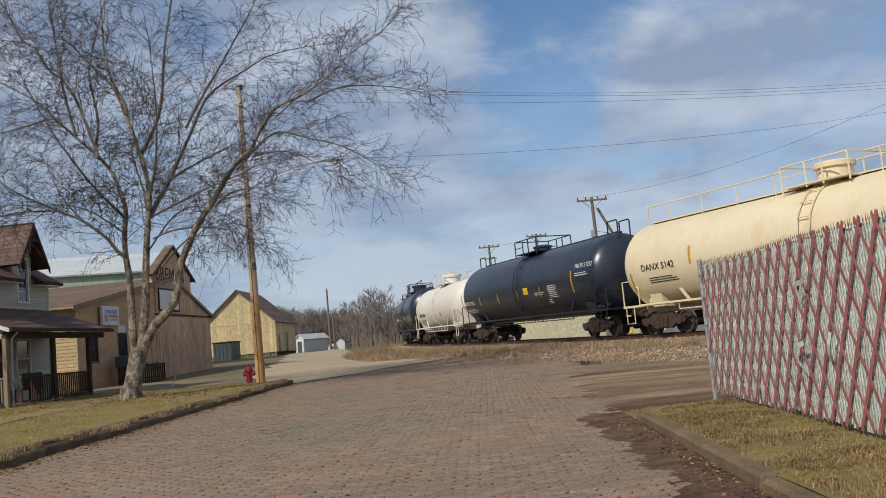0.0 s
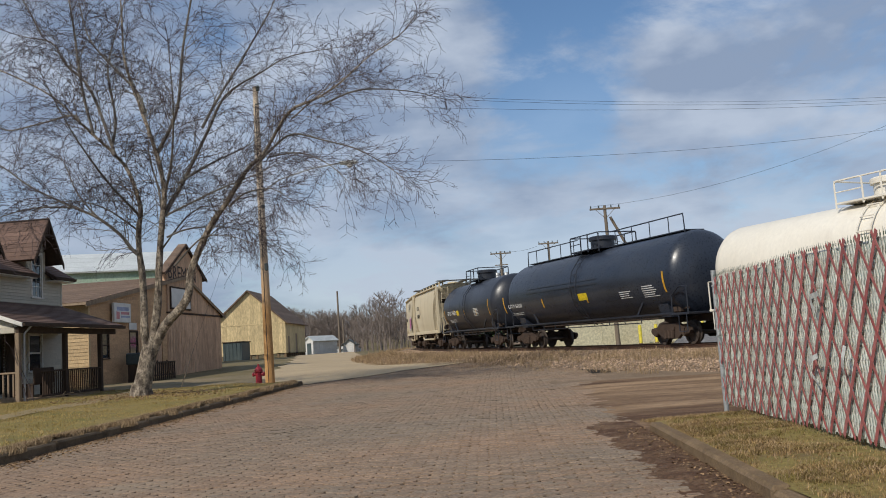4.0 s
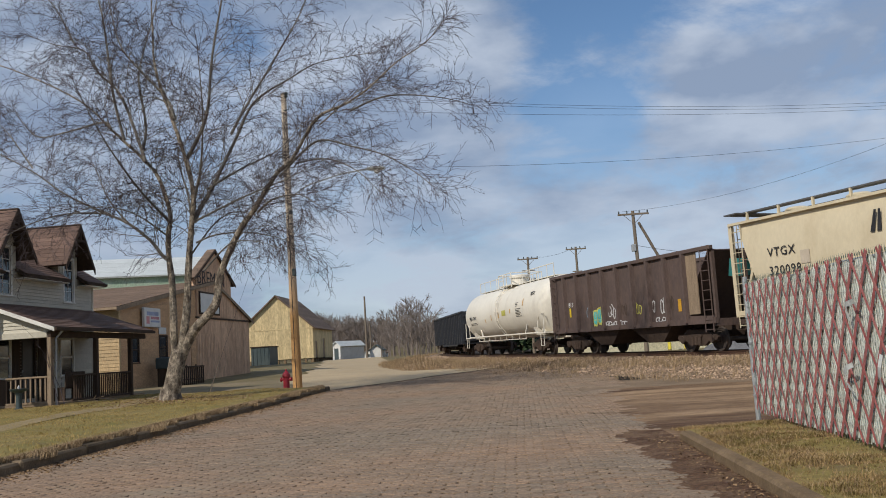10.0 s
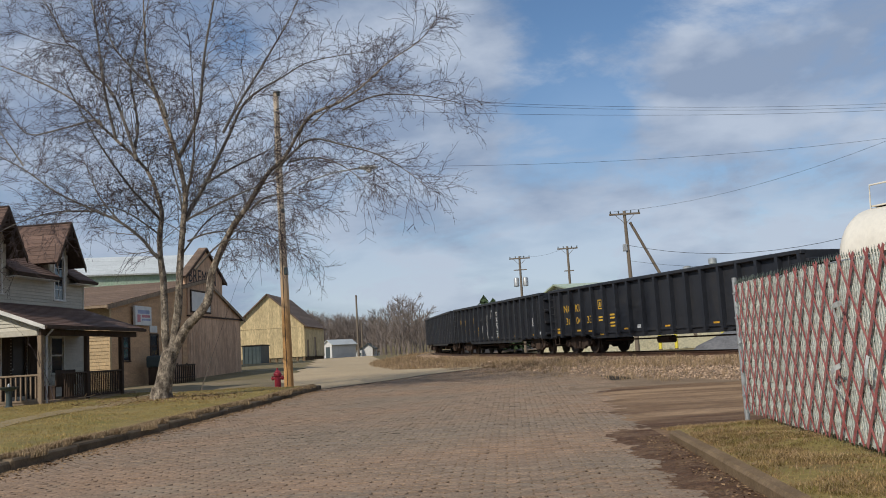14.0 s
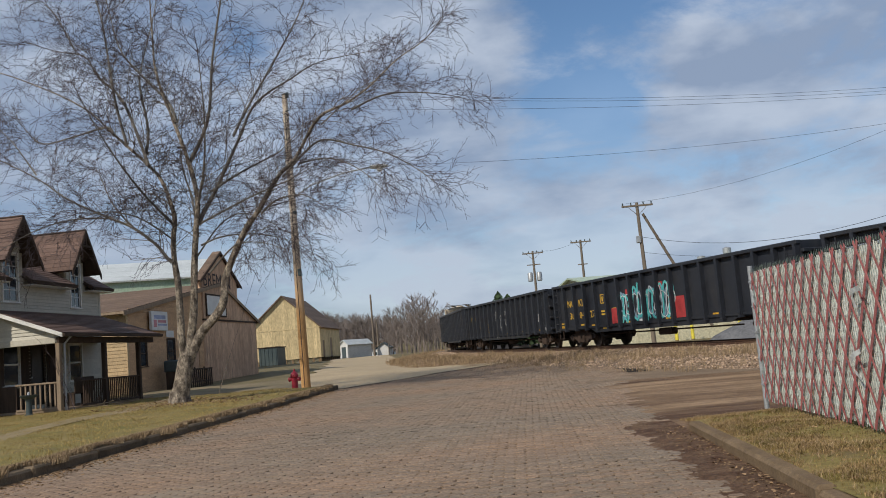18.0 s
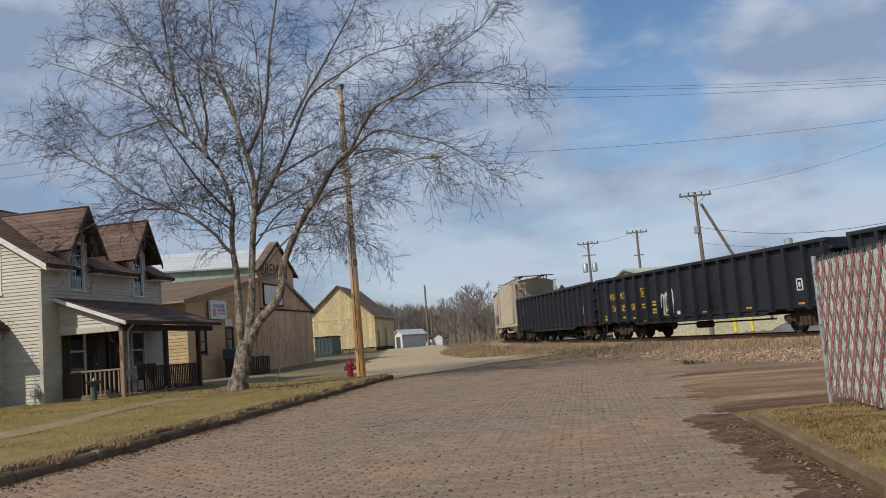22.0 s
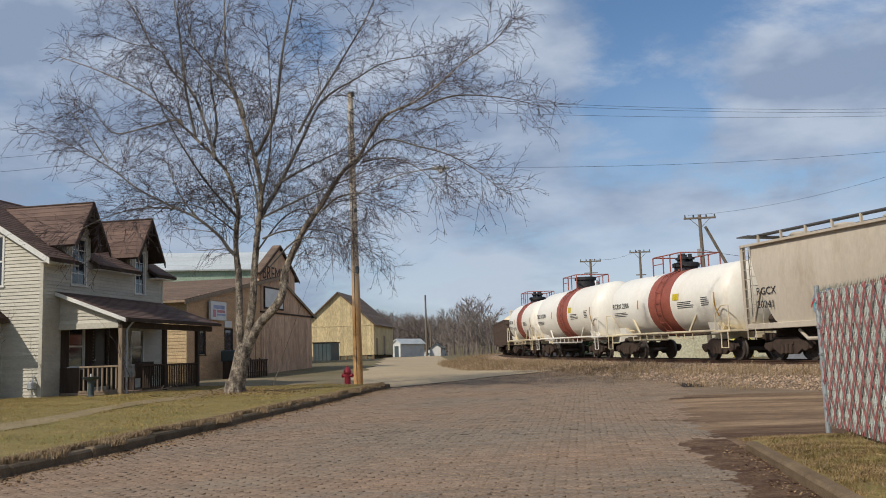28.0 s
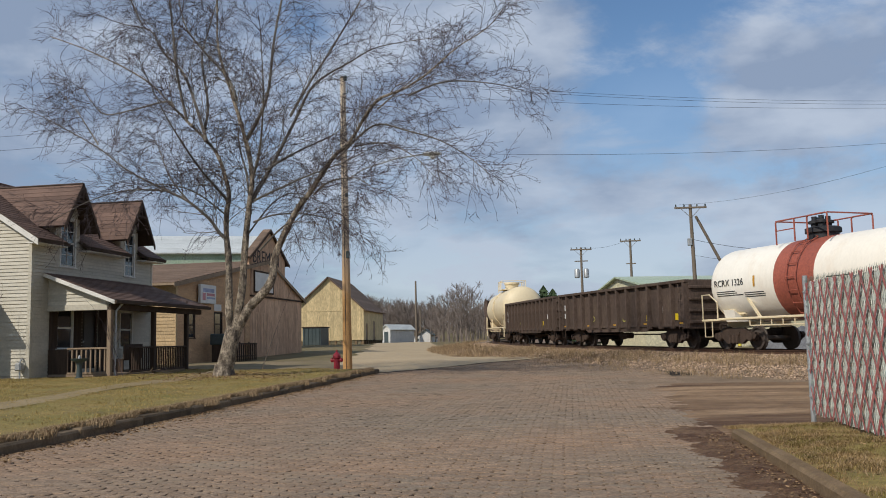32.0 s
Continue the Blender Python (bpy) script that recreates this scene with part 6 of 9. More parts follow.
# ---- the fence ----
def make_fence():
    a, b = Vector((3.79, 12.55, 0)), Vector((3.30, 3.2, 0))
    L = (b - a).length
    ang = math.degrees(math.atan2(b.y - a.y, b.x - a.x))
    f = thing("chain_link_fence", "chain-link fence with pale slats and red diagonal slats", "fence", pose(a.x, a.y, 0.17, 0, 0, ang))
    top = lambda x: 1.86 - 0.012 * x + 0.012 * math.sin(x * 2.1)
    H = 1.84
    for k, x in enumerate((-0.13, 2.9, 5.8, 8.7)):
        part("post", Geo().tube([(x, 0.05 if k else 0.03, -0.1), (x, 0.05 if k else 0.03, top(x) - 0.03 if k else 1.93)], 0.036, 12), M_GALV, f, smooth=True)
    part("top_rail", Geo().tube([(x, 0.055, top(x) - 0.06) for x in frange(0, L, 0.6)], 0.021, 8), M_GALV, f, smooth=True)
    for z in (0.25, 0.62, 0.98, 1.35, 1.70):
        part("tension_band", Geo().lathe([(0.045, z - 0.012), (0.047, z), (0.045, z + 0.012)], 12, "z", Matrix.Translation((-0.13, 0.03, 0))).box(-0.11, 0.09, 0.0, 0.02, z - 0.015, z + 0.015), M_GALV, f)
    # upright pale slats
    p = 0.058
    n = int(L / p)
    rnd = random.Random(8)
    for i in range(n):
        x = 0.10 + i * p
        z0, z1 = 0.015 + 0.05 * rnd.random() ** 2, top(x) - 0.03 - 0.06 * rnd.random() ** 3
        if rnd.random() < 0.02:
            z0 += rnd.uniform(0.1, 0.35)
        part("slat", Geo().box(-0.026, 0.026, -0.001, 0.003, z0, z1), M_SLAT, f, m=pose(x, 0.012 + 0.003 * wob(i), 0, 0, 0, wob(i + 3, 5)))
    # red slats woven on both diagonals
    P, SL = 0.335, 1.50

    def diagonal(x0, sgn):
        zlo, zhi = 0.03, H - 0.03
        xa, za = x0, zlo
        xb, zb = x0 + sgn * (zhi - zlo) / SL, zhi
        w = 0.026 if sgn > 0 else 0.019
        lo, hi = min(xa, xb), max(xa, xb)
        if hi < 0.05 or lo > L:
            return
        t0 = max(0.0, ((0.03 if sgn > 0 else L) - xa) / (xb - xa) if (xa < 0.03 or xa > L) else 0.0)
        t1 = 1.0
        if xb < 0.03:
            t1 = (0.03 - xa) / (xb - xa)
        if xb > L:
            t1 = (L - xa) / (xb - xa)
        if t1 - t0 < 0.06:
            return
        xs, zs = xa + (xb - xa) * t0, za + (zb - za) * t0
        ln = math.hypot(zhi - zlo, xb - xa) * (t1 - t0)
        y = -0.0175 if sgn > 0 else -0.0210
        m = pose(xs, y, zs, 0, 0, 0) @ Matrix.Rotation(sgn * math.atan(1 / SL), 4, "Y")
        part("red_slat", Geo().box(-w, w, -0.0015, 0.0015, 0, ln), M_REDSLAT, f, m=m)
    k = -6
    while k * P < L + 3:
        diagonal(k * P, 1)
        diagonal(k * P + P / 2 + 0.1, -1)
        k += 1
    # wire mesh: each wire zigzags upwards
    q = 0.0585
    g = Geo()
    m = int(H / q)
    cols = int(L / q)
    vs, fs = [], []
    r = 0.0030
    for c in range(cols):
        x = c * q
        for sgn in (0, 1):
            pts = []
            for j in range(m + 1):
                zz = 0.02 + j * q
                xx = x + ((j + sgn) % 2) * q * 0.94 - (0 if sgn == 0 else 0)
                pts.append((xx, -0.0135 if (j % 2) ^ sgn else 0.004, zz * top(x) / H))
            for (x0, y0, z0), (x1, y1, z1) in zip(pts, pts[1:]):
                kk = len(vs)
                d = Vector((x1 - x0, 0, z1 - z0)).normalized()
                nx, nz = -d.z * r, d.x * r
                for (xx, yy, zz) in ((x0, y0, z0), (x1, y1, z1)):
                    vs += [(xx + nx, yy, zz + nz), (xx, yy - r * 1.3, zz), (xx - nx, yy, zz - nz)]
                fs += [(kk, kk + 1, kk + 4, kk + 3), (kk + 1, kk + 2, kk + 5, kk + 4)]
            if sgn == 0:
                break
        # twisted ends along the top
        tz = top(x)
        kk = len(vs)
        xx = x + 0.01 * wob(c)
        ln = 0.032 + 0.012 * wob(c + 5)
        vs += [(xx - 0.004, -0.004, tz - 0.03), (xx + 0.004, -0.004, tz - 0.03), (xx, 0.004, tz - 0.03), (xx - 0.003 + 0.008 * wob(c + 9), 0, tz + ln), (xx + 0.003 + 0.008 * wob(c + 9), 0, tz + ln)]
        fs += [(kk, kk + 1, kk + 4, kk + 3), (kk + 1, kk + 2, kk + 4), (kk + 2, kk, kk + 3, kk + 4)]
    g.v, g.f = vs, fs
    w_ = new("wire_mesh", g.mesh("wire_mesh", M_LINK))
    w_.parent = f
    w_["kind"] = "stuff"
    # slats that have come loose and curl outwards
    for x, z, path in ((4.02, 1.18, ((0.0, 0.0), (0.02, 0.10), (0.07, 0.16), (0.16, 0.165), (0.27, 0.18), (0.30, 0.13))), (3.72, 0.66, ((0.0, 0.0), (0.10, 0.03), (0.22, 0.075), (0.36, 0.11))),
                       (3.76, 0.57, ((0.0, 0.02), (0.12, 0.0), (0.24, -0.03), (0.27, -0.07))), (4.62, 0.60, ((0.0, 0.0), (0.06, 0.07), (0.12, 0.16), (0.16, 0.27))), (1.5, 1.14, ((0.0, 0.0), (0.06, 0.05), (0.13, 0.06)))):
        gg = Geo()
        n = len(path)
        for k, ((xa, za), (xb, zb)) in enumerate(zip(path, path[1:])):
            d = math.hypot(xb - xa, zb - za)
            nx, nz = -(zb - za) / d * 0.024, (xb - xa) / d * 0.024
            ya, yb = -0.045 - 0.05 * math.sin(math.pi * k / n), -0.045 - 0.05 * math.sin(math.pi * (k + 1) / n)
            gg.sheet((xa - nx, ya, za - nz), (xb - nx, yb, zb - nz), (xb + nx, yb - 0.008, zb + nz), (xa + nx, ya - 0.008, za + nz), 0.002)
        part("loose_slat", gg, M_METAL, f, "white slat strip that curls out of the fence", m=pose(x, 0, z))
    return f


make_fence()

# ---- the big bare tree ----
def make_tree(base, seed=4):
    rnd = random.Random(seed)
    t = thing("tree", "large bare tree with many fine drooping twigs", "tree", pose(*base))
    trunk, limbs, twigs, buds = Geo(), Geo(), Geo(), Geo()
    limb_list = []

    def limb(depth, r0, r1, *xz):
        """A limb: how far it drifts in depth, thickness at both ends, and its bends (x, z) as seen from the street."""
        limb_list.append((depth, r0, r1, xz))
    # three stems from the low fork
    limb(0.5, 0.150, 0.016, (0.22, 1.2), (0.12, 1.6), (0.10, 2.13), (0.06, 3.6), (-0.03, 4.5), (-0.04, 5.3), (0.0, 5.9), (-0.29, 7.0), (-0.67, 7.64), (-1.56, 8.56), (-2.1, 9.0), (-3.0, 9.96), (-4.9, 11.0), (-6.5, 11.7))
    limb(-0.4, 0.150, 0.016, (0.26, 1.3), (0.41, 1.96), (0.58, 3.0), (0.69, 4.4), (0.80, 5.5), (0.86, 6.5), (0.67, 7.7), (0.33, 8.97), (-0.05, 9.9), (-0.2, 10.9), (-0.27, 11.8), (-0.3, 13.4), (-0.5, 15.0))
    limb(-1.2, 0.165, 0.012, (0.26, 1.2), (0.73, 2.1), (1.5, 2.9), (1.66, 3.77), (2.06, 4.6), (2.5, 5.3), (2.9, 5.75), (3.64, 6.8), (4.2, 7.25), (5.0, 8.45), (6.0, 8.85), (6.8, 9.3), (7.7, 10.0), (8.6, 10.5), (9.2, 11.1))
    # their main forks
    limb(1.2, 0.060, 0.012, (-0.67, 7.64), (-0.85, 7.9), (-0.76, 8.9), (-1.06, 10.5), (-1.0, 11.4), (-0.66, 13.2), (-0.5, 14.6))
    limb(-1.4, 0.050, 0.011, (-1.37, 8.4), (-1.6, 9.8), (-1.7, 11.5), (-1.72, 12.5), (-1.9, 13.6), (-2.1, 15.0))
    limb(1.5, 0.055, 0.011, (0.33, 8.97), (-0.05, 9.8), (-1.1, 11.0), (-1.8, 12.0), (-2.3, 13.7), (-2.7, 15.0))
    limb(1.6, 0.085, 0.010, (0.83, 5.6), (1.03, 6.1), (1.32, 6.64), (2.13, 8.35), (2.72, 9.6), (3.9, 10.4), (4.9, 11.0), (6.8, 11.3))
    limb(-1.3, 0.070, 0.012, (0.67, 7.65), (1.15, 8.4), (1.5, 9.2), (1.77, 10.8), (2.2, 12.6), (2.4, 13.3), (2.6, 14.8))
    limb(1.0, 0.050, 0.010, (2.13, 8.35), (2.54, 9.2), (3.4, 10.6), (4.2, 12.0), (4.5, 12.8), (4.9, 14.0))
    limb(-1.5, 0.045, 0.009, (3.64, 6.85), (4.4, 7.5), (5.1, 7.84), (6.1, 7.5), (7.1, 7.1), (8.0, 6.5), (8.6, 5.9))
    limb(0.9, 0.038, 0.008, (6.0, 8.82), (7.2, 9.3), (8.8, 9.25), (9.9, 9.0))
    limb(-1.0, 0.034, 0.008, (1.1, 4.0), (1.8, 4.6), (2.3, 4.8), (3.1, 4.7), (3.8, 4.4))
    limb(1.2, 0.034, 0.008, (0.9, 4.9), (1.5, 5.15), (2.5, 5.2), (3.6, 4.9), (4.3, 4.4))
    limb(-1.6, 0.038, 0.008, (0.9, 5.6), (2.6, 6.2), (4.1, 6.55), (5.4, 6.95))
    limb(-0.9, 0.065, 0.010, (-0.03, 4.45), (-0.2, 4.6), (-0.5, 5.05), (-1.2, 5.65), (-2.0, 6.05), (-3.1, 6.7), (-4.0, 7.4), (-5.4, 8.2), (-6.5, 8.8))
    limb(1.0, 0.030, 0.008, (-4.4, 7.7), (-5.4, 9.0), (-6.5, 10.0))
    limb(1.3, 0.045, 0.008, (-1.8, 8.8), (-2.1, 9.1), (-3.3, 8.95), (-4.5, 8.9), (-5.2, 9.5), (-5.7, 10.2))
    limb(1.4, 0.055, 0.009, (-0.67, 7.64), (-1.5, 9.9), (-2.4, 10.9), (-3.0, 11.8), (-4.1, 12.2), (-5.4, 12.8))
    limb(0.8, 0.035, 0.008, (-3.0, 11.8), (-3.7, 13.1), (-4.5, 14.0))
    # lesser limbs that fill the crown, some towards the street and some away from it
    limb(-3.2, 0.050, 0.009, (0.1, 5.6), (-0.6, 6.6), (-1.2, 8.0), (-1.5, 9.4))
    limb(-3.4, 0.050, 0.009, (0.85, 6.2), (1.4, 7.2), (1.9, 8.6), (2.2, 10.2))
    limb(3.2, 0.050, 0.009, (0.8, 5.2), (0.4, 6.6), (-0.3, 8.2), (-0.6, 10.0))
    limb(3.2, 0.045, 0.009, (1.3, 6.6), (2.2, 7.4), (3.2, 8.2), (3.8, 9.4))
    limb(-2.8, 0.040, 0.008, (2.9, 5.75), (3.6, 6.0), (4.6, 5.9), (5.4, 5.3))
    limb(2.6, 0.035, 0.008, (-1.2, 5.6), (-2.2, 6.6), (-3.0, 7.8), (-3.6, 8.4))
    limb(2.0, 0.032, 0.008, (5.0, 8.45), (5.8, 9.3), (6.4, 10.0), (7.2, 10.4))
    limb(-2.0, 0.032, 0.008, (4.2, 7.25), (5.3, 7.2), (6.3, 6.6), (7.0, 5.8))
    limb(-2.2, 0.032, 0.008, (-2.0, 6.05), (-3.0, 6.0), (-3.9, 5.6), (-4.6, 4.9))
    limb(2.4, 0.030, 0.008, (0.7, 4.5), (1.4, 5.6), (2.0, 6.0), (2.8, 5.7), (3.3, 5.1))
    limb(-2.4, 0.030, 0.008, (-0.04, 5.2), (-0.9, 5.9), (-1.8, 6.0), (-2.5, 5.4))
    trunk.tube([(-0.10, 0, -0.15), (-0.05, 0, 0.12), (0.06, 0, 0.6), (0.16, 0, 1.1), (0.24, 0, 1.5)], 0.30, 14, 0.235)
    trunk.lathe([(0.44, -0.18), (0.38, -0.02), (0.325, 0.16), (0.28, 0.4)], 14, "z", Matrix.Translation((-0.05, 0, 0)))

    def smooth(pts, n=4):
        out = []
        P = [pts[0]] + pts + [pts[-1]]
        for i in range(1, len(P) - 2):
            for k in range(n):
                u = k / n
                out.append(P[i - 1] * (-0.5 * u + u * u - 0.5 * u ** 3) + P[i] * (1 - 2.5 * u * u + 1.5 * u ** 3) + P[i + 1] * (0.5 * u + 2 * u * u - 1.5 * u ** 3) + P[i + 2] * (-0.5 * u * u + 0.5 * u ** 3))
        out.append(pts[-1])
        return out
    SPAN = {1: (0.5, 1.35), 2: (0.06, 0.34)}
    KIDS = {0: 7, 1: 5}

    def bud(p, r):
        buds.add([p + Vector((r, 0, 0)), p + Vector((-r * 0.5, r * 0.87, 0)), p + Vector((-r * 0.5, -r * 0.87, 0)), p + Vector((0, 0, r * 1.8)), p - Vector((0, 0, r * 1.4))], [(0, 1, 3), (1, 2, 3), (2, 0, 3), (1, 0, 4), (2, 1, 4), (0, 2, 4)])

    def twig(p, d, ln, r, level):
        n = 6 if level < 2 else 2
        pts, q, dd = [p.copy()], p.copy(), d.copy()
        droop = (0.03, 0.11, 0.05)[level]
        for i in range(n):
            dd = (dd + Vector((rnd.gauss(0, 0.15), rnd.gauss(0, 0.15), rnd.gauss(0, 0.13) - droop * (0.4 + i * 0.35)))).normalized()
            q = q + dd * (ln / n)
            pts.append(q.copy())
        if level < 2:
            pts[-1] = pts[-1] + Vector((0, 0, 0.05 * ln))
        (limbs if r > 0.012 else twigs).tube(pts, r, 4 if r > 0.012 else 3, max(0.0035, r * 0.4), caps=False)
        if level >= 2:
            if rnd.random() < 0.7:
                bud(pts[-1], rnd.uniform(0.007, 0.012))
        if level >= 2:
            return
        for k in range(KIDS[level]):
            f = rnd.uniform(0.15, 1.0)
            i = min(n - 1, int(f * n))
            pp = pts[i].lerp(pts[i + 1], f * n - i)
            ax = (pts[i + 1] - pts[i]).normalized()
            side = Vector((rnd.gauss(0, 1), rnd.gauss(0, 1), rnd.gauss(0.1, 0.8)))
            side = (side - ax * side.dot(ax)).normalized()
            dk = (ax * rnd.uniform(0.5, 1.0) + side * rnd.uniform(0.5, 1.0)).normalized()
            twig(pp, dk, rnd.uniform(*SPAN[level + 1]), (0, 0.0070, 0.0052)[level + 1], level + 1)
    for j, (dep, r0, r1, xz) in enumerate(limb_list):
        n = len(xz)
        pts = smooth([Vector((x + (0.05 * wob(i * 3 + j * 7) if i > 4 else 0), dep * (i / (n - 1)) ** 1.2 + 0.05 * wob(i + j * 5), z)) for i, (x, z) in enumerate(xz)])
        m = len(pts)
        rad = lambda f: r1 + (r0 - r1) * (1 - f) ** (1.15 if j > 2 else 1.4)
        side_n = 10 if j < 3 else 7
        g = Geo().tube(pts, 1.0, side_n)
        out = []
        for i, p in enumerate(pts):
            for q in g.v[i * side_n:(i + 1) * side_n]:
                v = p + (Vector(q) - p) * rad(i / (m - 1))
                if j < 3:
                    v += Vector((0.022 * noise.noise((v.x * 7, v.y * 7, v.z * 1.6)), 0.022 * noise.noise((v.x * 7 + 9, v.y * 7, v.z * 1.6)), 0))
                out.append(tuple(v))
        g.v = out
        part("stem" if j < 3 else "limb", g, M_BARK if j < 3 else M_LIMB, t, smooth=True)
        total = sum((b - a).length for a, b in zip(pts, pts[1:]))
        kids = int(total * (4.2 if j < 3 else 5.5))
        for k in range(kids):
            f = 1 - (0.72 if j < 3 else 0.88) * (k + rnd.random()) / kids
            i = min(m - 2, int(f * (m - 1)))
            p = pts[i].lerp(pts[i + 1], f * (m - 1) - i)
            ax = (pts[i + 1] - pts[i]).normalized()
            side = Vector((rnd.gauss(0, 1), rnd.gauss(0, 1), rnd.gauss(0.2, 0.7)))
            side = (side - ax * side.dot(ax)).normalized()
            d = (ax * rnd.uniform(0.55, 1.0) + side * rnd.uniform(0.5, 1.1)).normalized()
            r = min(0.018, max(0.010, rad(f) * 0.4))
            if k % 3:
                twig(p, d, rnd.uniform(1.0, 2.0) * (1.15 - 0.55 * f), r * 0.85, 0)
            else:
                twig(p, d, rnd.uniform(0.4, 1.0), 0.0075, 1)
        for k in range(4):
            ax = (pts[-1] - pts[-3]).normalized()
            twig(pts[-1], (ax + Vector((rnd.gauss(0, 0.35), rnd.gauss(0, 0.35), rnd.gauss(0, 0.35)))).normalized(), rnd.uniform(0.3, 0.7), 0.0075, 1)
    # rough, fluted bark
    trunk.v = [(x + 0.026 * noise.noise((x * 7, y * 7, z * 1.6)) + 0.012 * noise.noise((x * 16, y * 16, z * 5)), y + 0.026 * noise.noise((x * 7 + 9, y * 7, z * 1.6)), z) for x, y, z in trunk.v]
    part("trunk", trunk, M_BARK, t, smooth=True)
    a = new("branchwork", limbs.mesh("branchwork", M_LIMB, True))
    a.parent = t
    a["kind"] = "stuff"
    b = new("crown", twigs.mesh("crown", M_TWIG))
    b.parent = t
    b["label"] = "crown of fine dark twigs"
    b["kind"] = "stuff"
    c = new("bud", buds.mesh("bud", M_TWIG))
    c.parent = t
    c["kind"] = "stuff"
    return t


make_tree((-9.75, 27.0, 0.30))

# ---- buildings ----
# wall space: x along the wall, z up, outside towards -y
def split_cols(L, openings, extra=()):
    xs = sorted(set([0.0, L] + [min(max(v, 0), L) for o in openings for v in o[:2]] + list(extra)))
    return [(a, b) for a, b in zip(xs, xs[1:]) if b - a > 1e-4]


def wall_core(L, top, th, openings, extra=(), z0=0.0):
    """A wall with openings that go through it. top(x): its height."""
    g = Geo()
    for a, b in split_cols(L, openings, extra):
        mid = (a + b) / 2
        cuts = sorted((o[2], o[3]) for o in openings if o[0] <= mid <= o[1])
        z = z0
        for c0, c1 in cuts:
            if c0 - z > 1e-3:
                g.box(a, b, 0, th, z, c0)
            z = c1
        ta, tb = top(a + 1e-4), top(b - 1e-4)
        if min(ta, tb) > z - 1e-3 and max(ta, tb) > z + 1e-3:
            g.prism([(a, z), (b, z), (b, max(tb, z)), (a, max(ta, z))], 0, th)
    return g


def boards(root, L, top, openings, mat, row, m, z0=0.0, name="siding_board", proud=0.034, xs=200):
    """Lapped boards, one mesh a board, cut at openings and under the rake."""
    i, z = 0, z0
    zmax = max(top(L * k / 40) for k in range(41))
    while z < zmax - 0.02:
        zt = min(z + row, zmax)
        ok = [L * k / xs for k in range(xs + 1) if top(L * k / xs) >= z + row * 0.6]
        if ok:
            spans = [(min(ok), max(ok))]
            for o in openings:
                if o[2] < z + row * 0.5 < o[3]:
                    spans = [q for a, b in spans for q in ((a, min(b, o[0])), (max(a, o[1]), b)) if q[1] - q[0] > 0.02]
            for a, b in spans:
                part(name, Geo().prism([(-proud, z), (0, z), (0, zt + 0.012), (-0.004, zt + 0.012)], a, b, "x"), mat, root, m=m)
        z, i = z + row, i + 1


def uprights(root, L, top, openings, mat, w, m, z0=0.0, name="wall_board", gap=0.012, th=0.022):
    """Upright boards, each its own, cut at openings."""
    n = max(1, int(L / w))
    w = L / n
    for i in range(n):
        a, b = i * w + gap / 2, (i + 1) * w - gap / 2
        mid = (a + b) / 2
        cuts = sorted((o[2], o[3]) for o in openings if o[0] < mid < o[1])
        z = z0 + 0.03 * abs(wob(i + int(L * 7)))
        t = th * (1 + 0.35 * wob(i))
        for c0, c1 in cuts + [(None, None)]:
            if c0 is None:
                if min(top(a), top(b)) > z + 0.02:
                    part(name, Geo().prism([(a, z), (b, z), (b, top(b)), (a, top(a))], -t, 0), mat, root, m=m)
            else:
                if c0 > z + 0.02:
                    part(name, Geo().prism([(a, z), (b, z), (b, c0), (a, c0)], -t, 0), mat, root, m=m)
                z = c1


def window(root, m, x0, x1, z0, z1, frame_mat=M_TRIM, cross=False, curtain=True, fr=0.075, name="window"):
    g = Geo()
    d0, d1 = -0.045, 0.06
    for a, b, c, e in ((x0 - fr, x1 + fr, z1, z1 + fr), (x0 - fr, x0, z0, z1), (x1, x1 + fr, z0, z1)):
        g.box(a, b, d0, d1, c, e, bev=0.006)
    w = part(name, g, frame_mat, root, "", m)
    part("sill", Geo().box(x0 - fr - 0.04, x1 + fr + 0.04, d0 - 0.03, d1, z0 - 0.05, z0, bev=0.008), frame_mat, w)
    zm = (z0 + z1) / 2
    s = Geo().box(x0, x1, -0.005, 0.035, zm - 0.03, zm + 0.03).box(x0, x0 + 0.035, 0.0, 0.03, z0, z1).box(x1 - 0.035, x1, 0.0, 0.03, z0, z1).box(x0, x1, 0, 0.03, z0, z0 + 0.035).box(x0, x1, 0, 0.03, z1 - 0.035, z1)
    if cross:
        xm = (x0 + x1) / 2
        s.box(xm - 0.012, xm + 0.012, 0.003, 0.025, z0, z1)
        s.box(x0, x1, 0.003, 0.025, (z0 + zm) / 2 - 0.012, (z0 + zm) / 2 + 0.012).box(x0, x1, 0.003, 0.025, (z1 + zm) / 2 - 0.012, (z1 + zm) / 2 + 0.012)
    part("sash", s, frame_mat, w)
    for a, b in ((z0, zm), (zm, z1)):
        p = part("pane", Geo().box(x0, x1, 0.012, 0.018, a, b), M_GLASS, w)
        p.visible_shadow = False
    if curtain:
        n = 8
        g = Geo()
        for k in range(n):
            xa, xb = x0 + (x1 - x0) * k / n, x0 + (x1 - x0) * (k + 1) / n
            g.box(xa, xb, 0.16 + 0.02 * (k % 2), 0.17 + 0.02 * (k % 2), z0 + (z1 - z0) * (0.35 if curtain == "half" else 0), z1)
        part("curtain", g, M_CURTAIN, w)
    return w


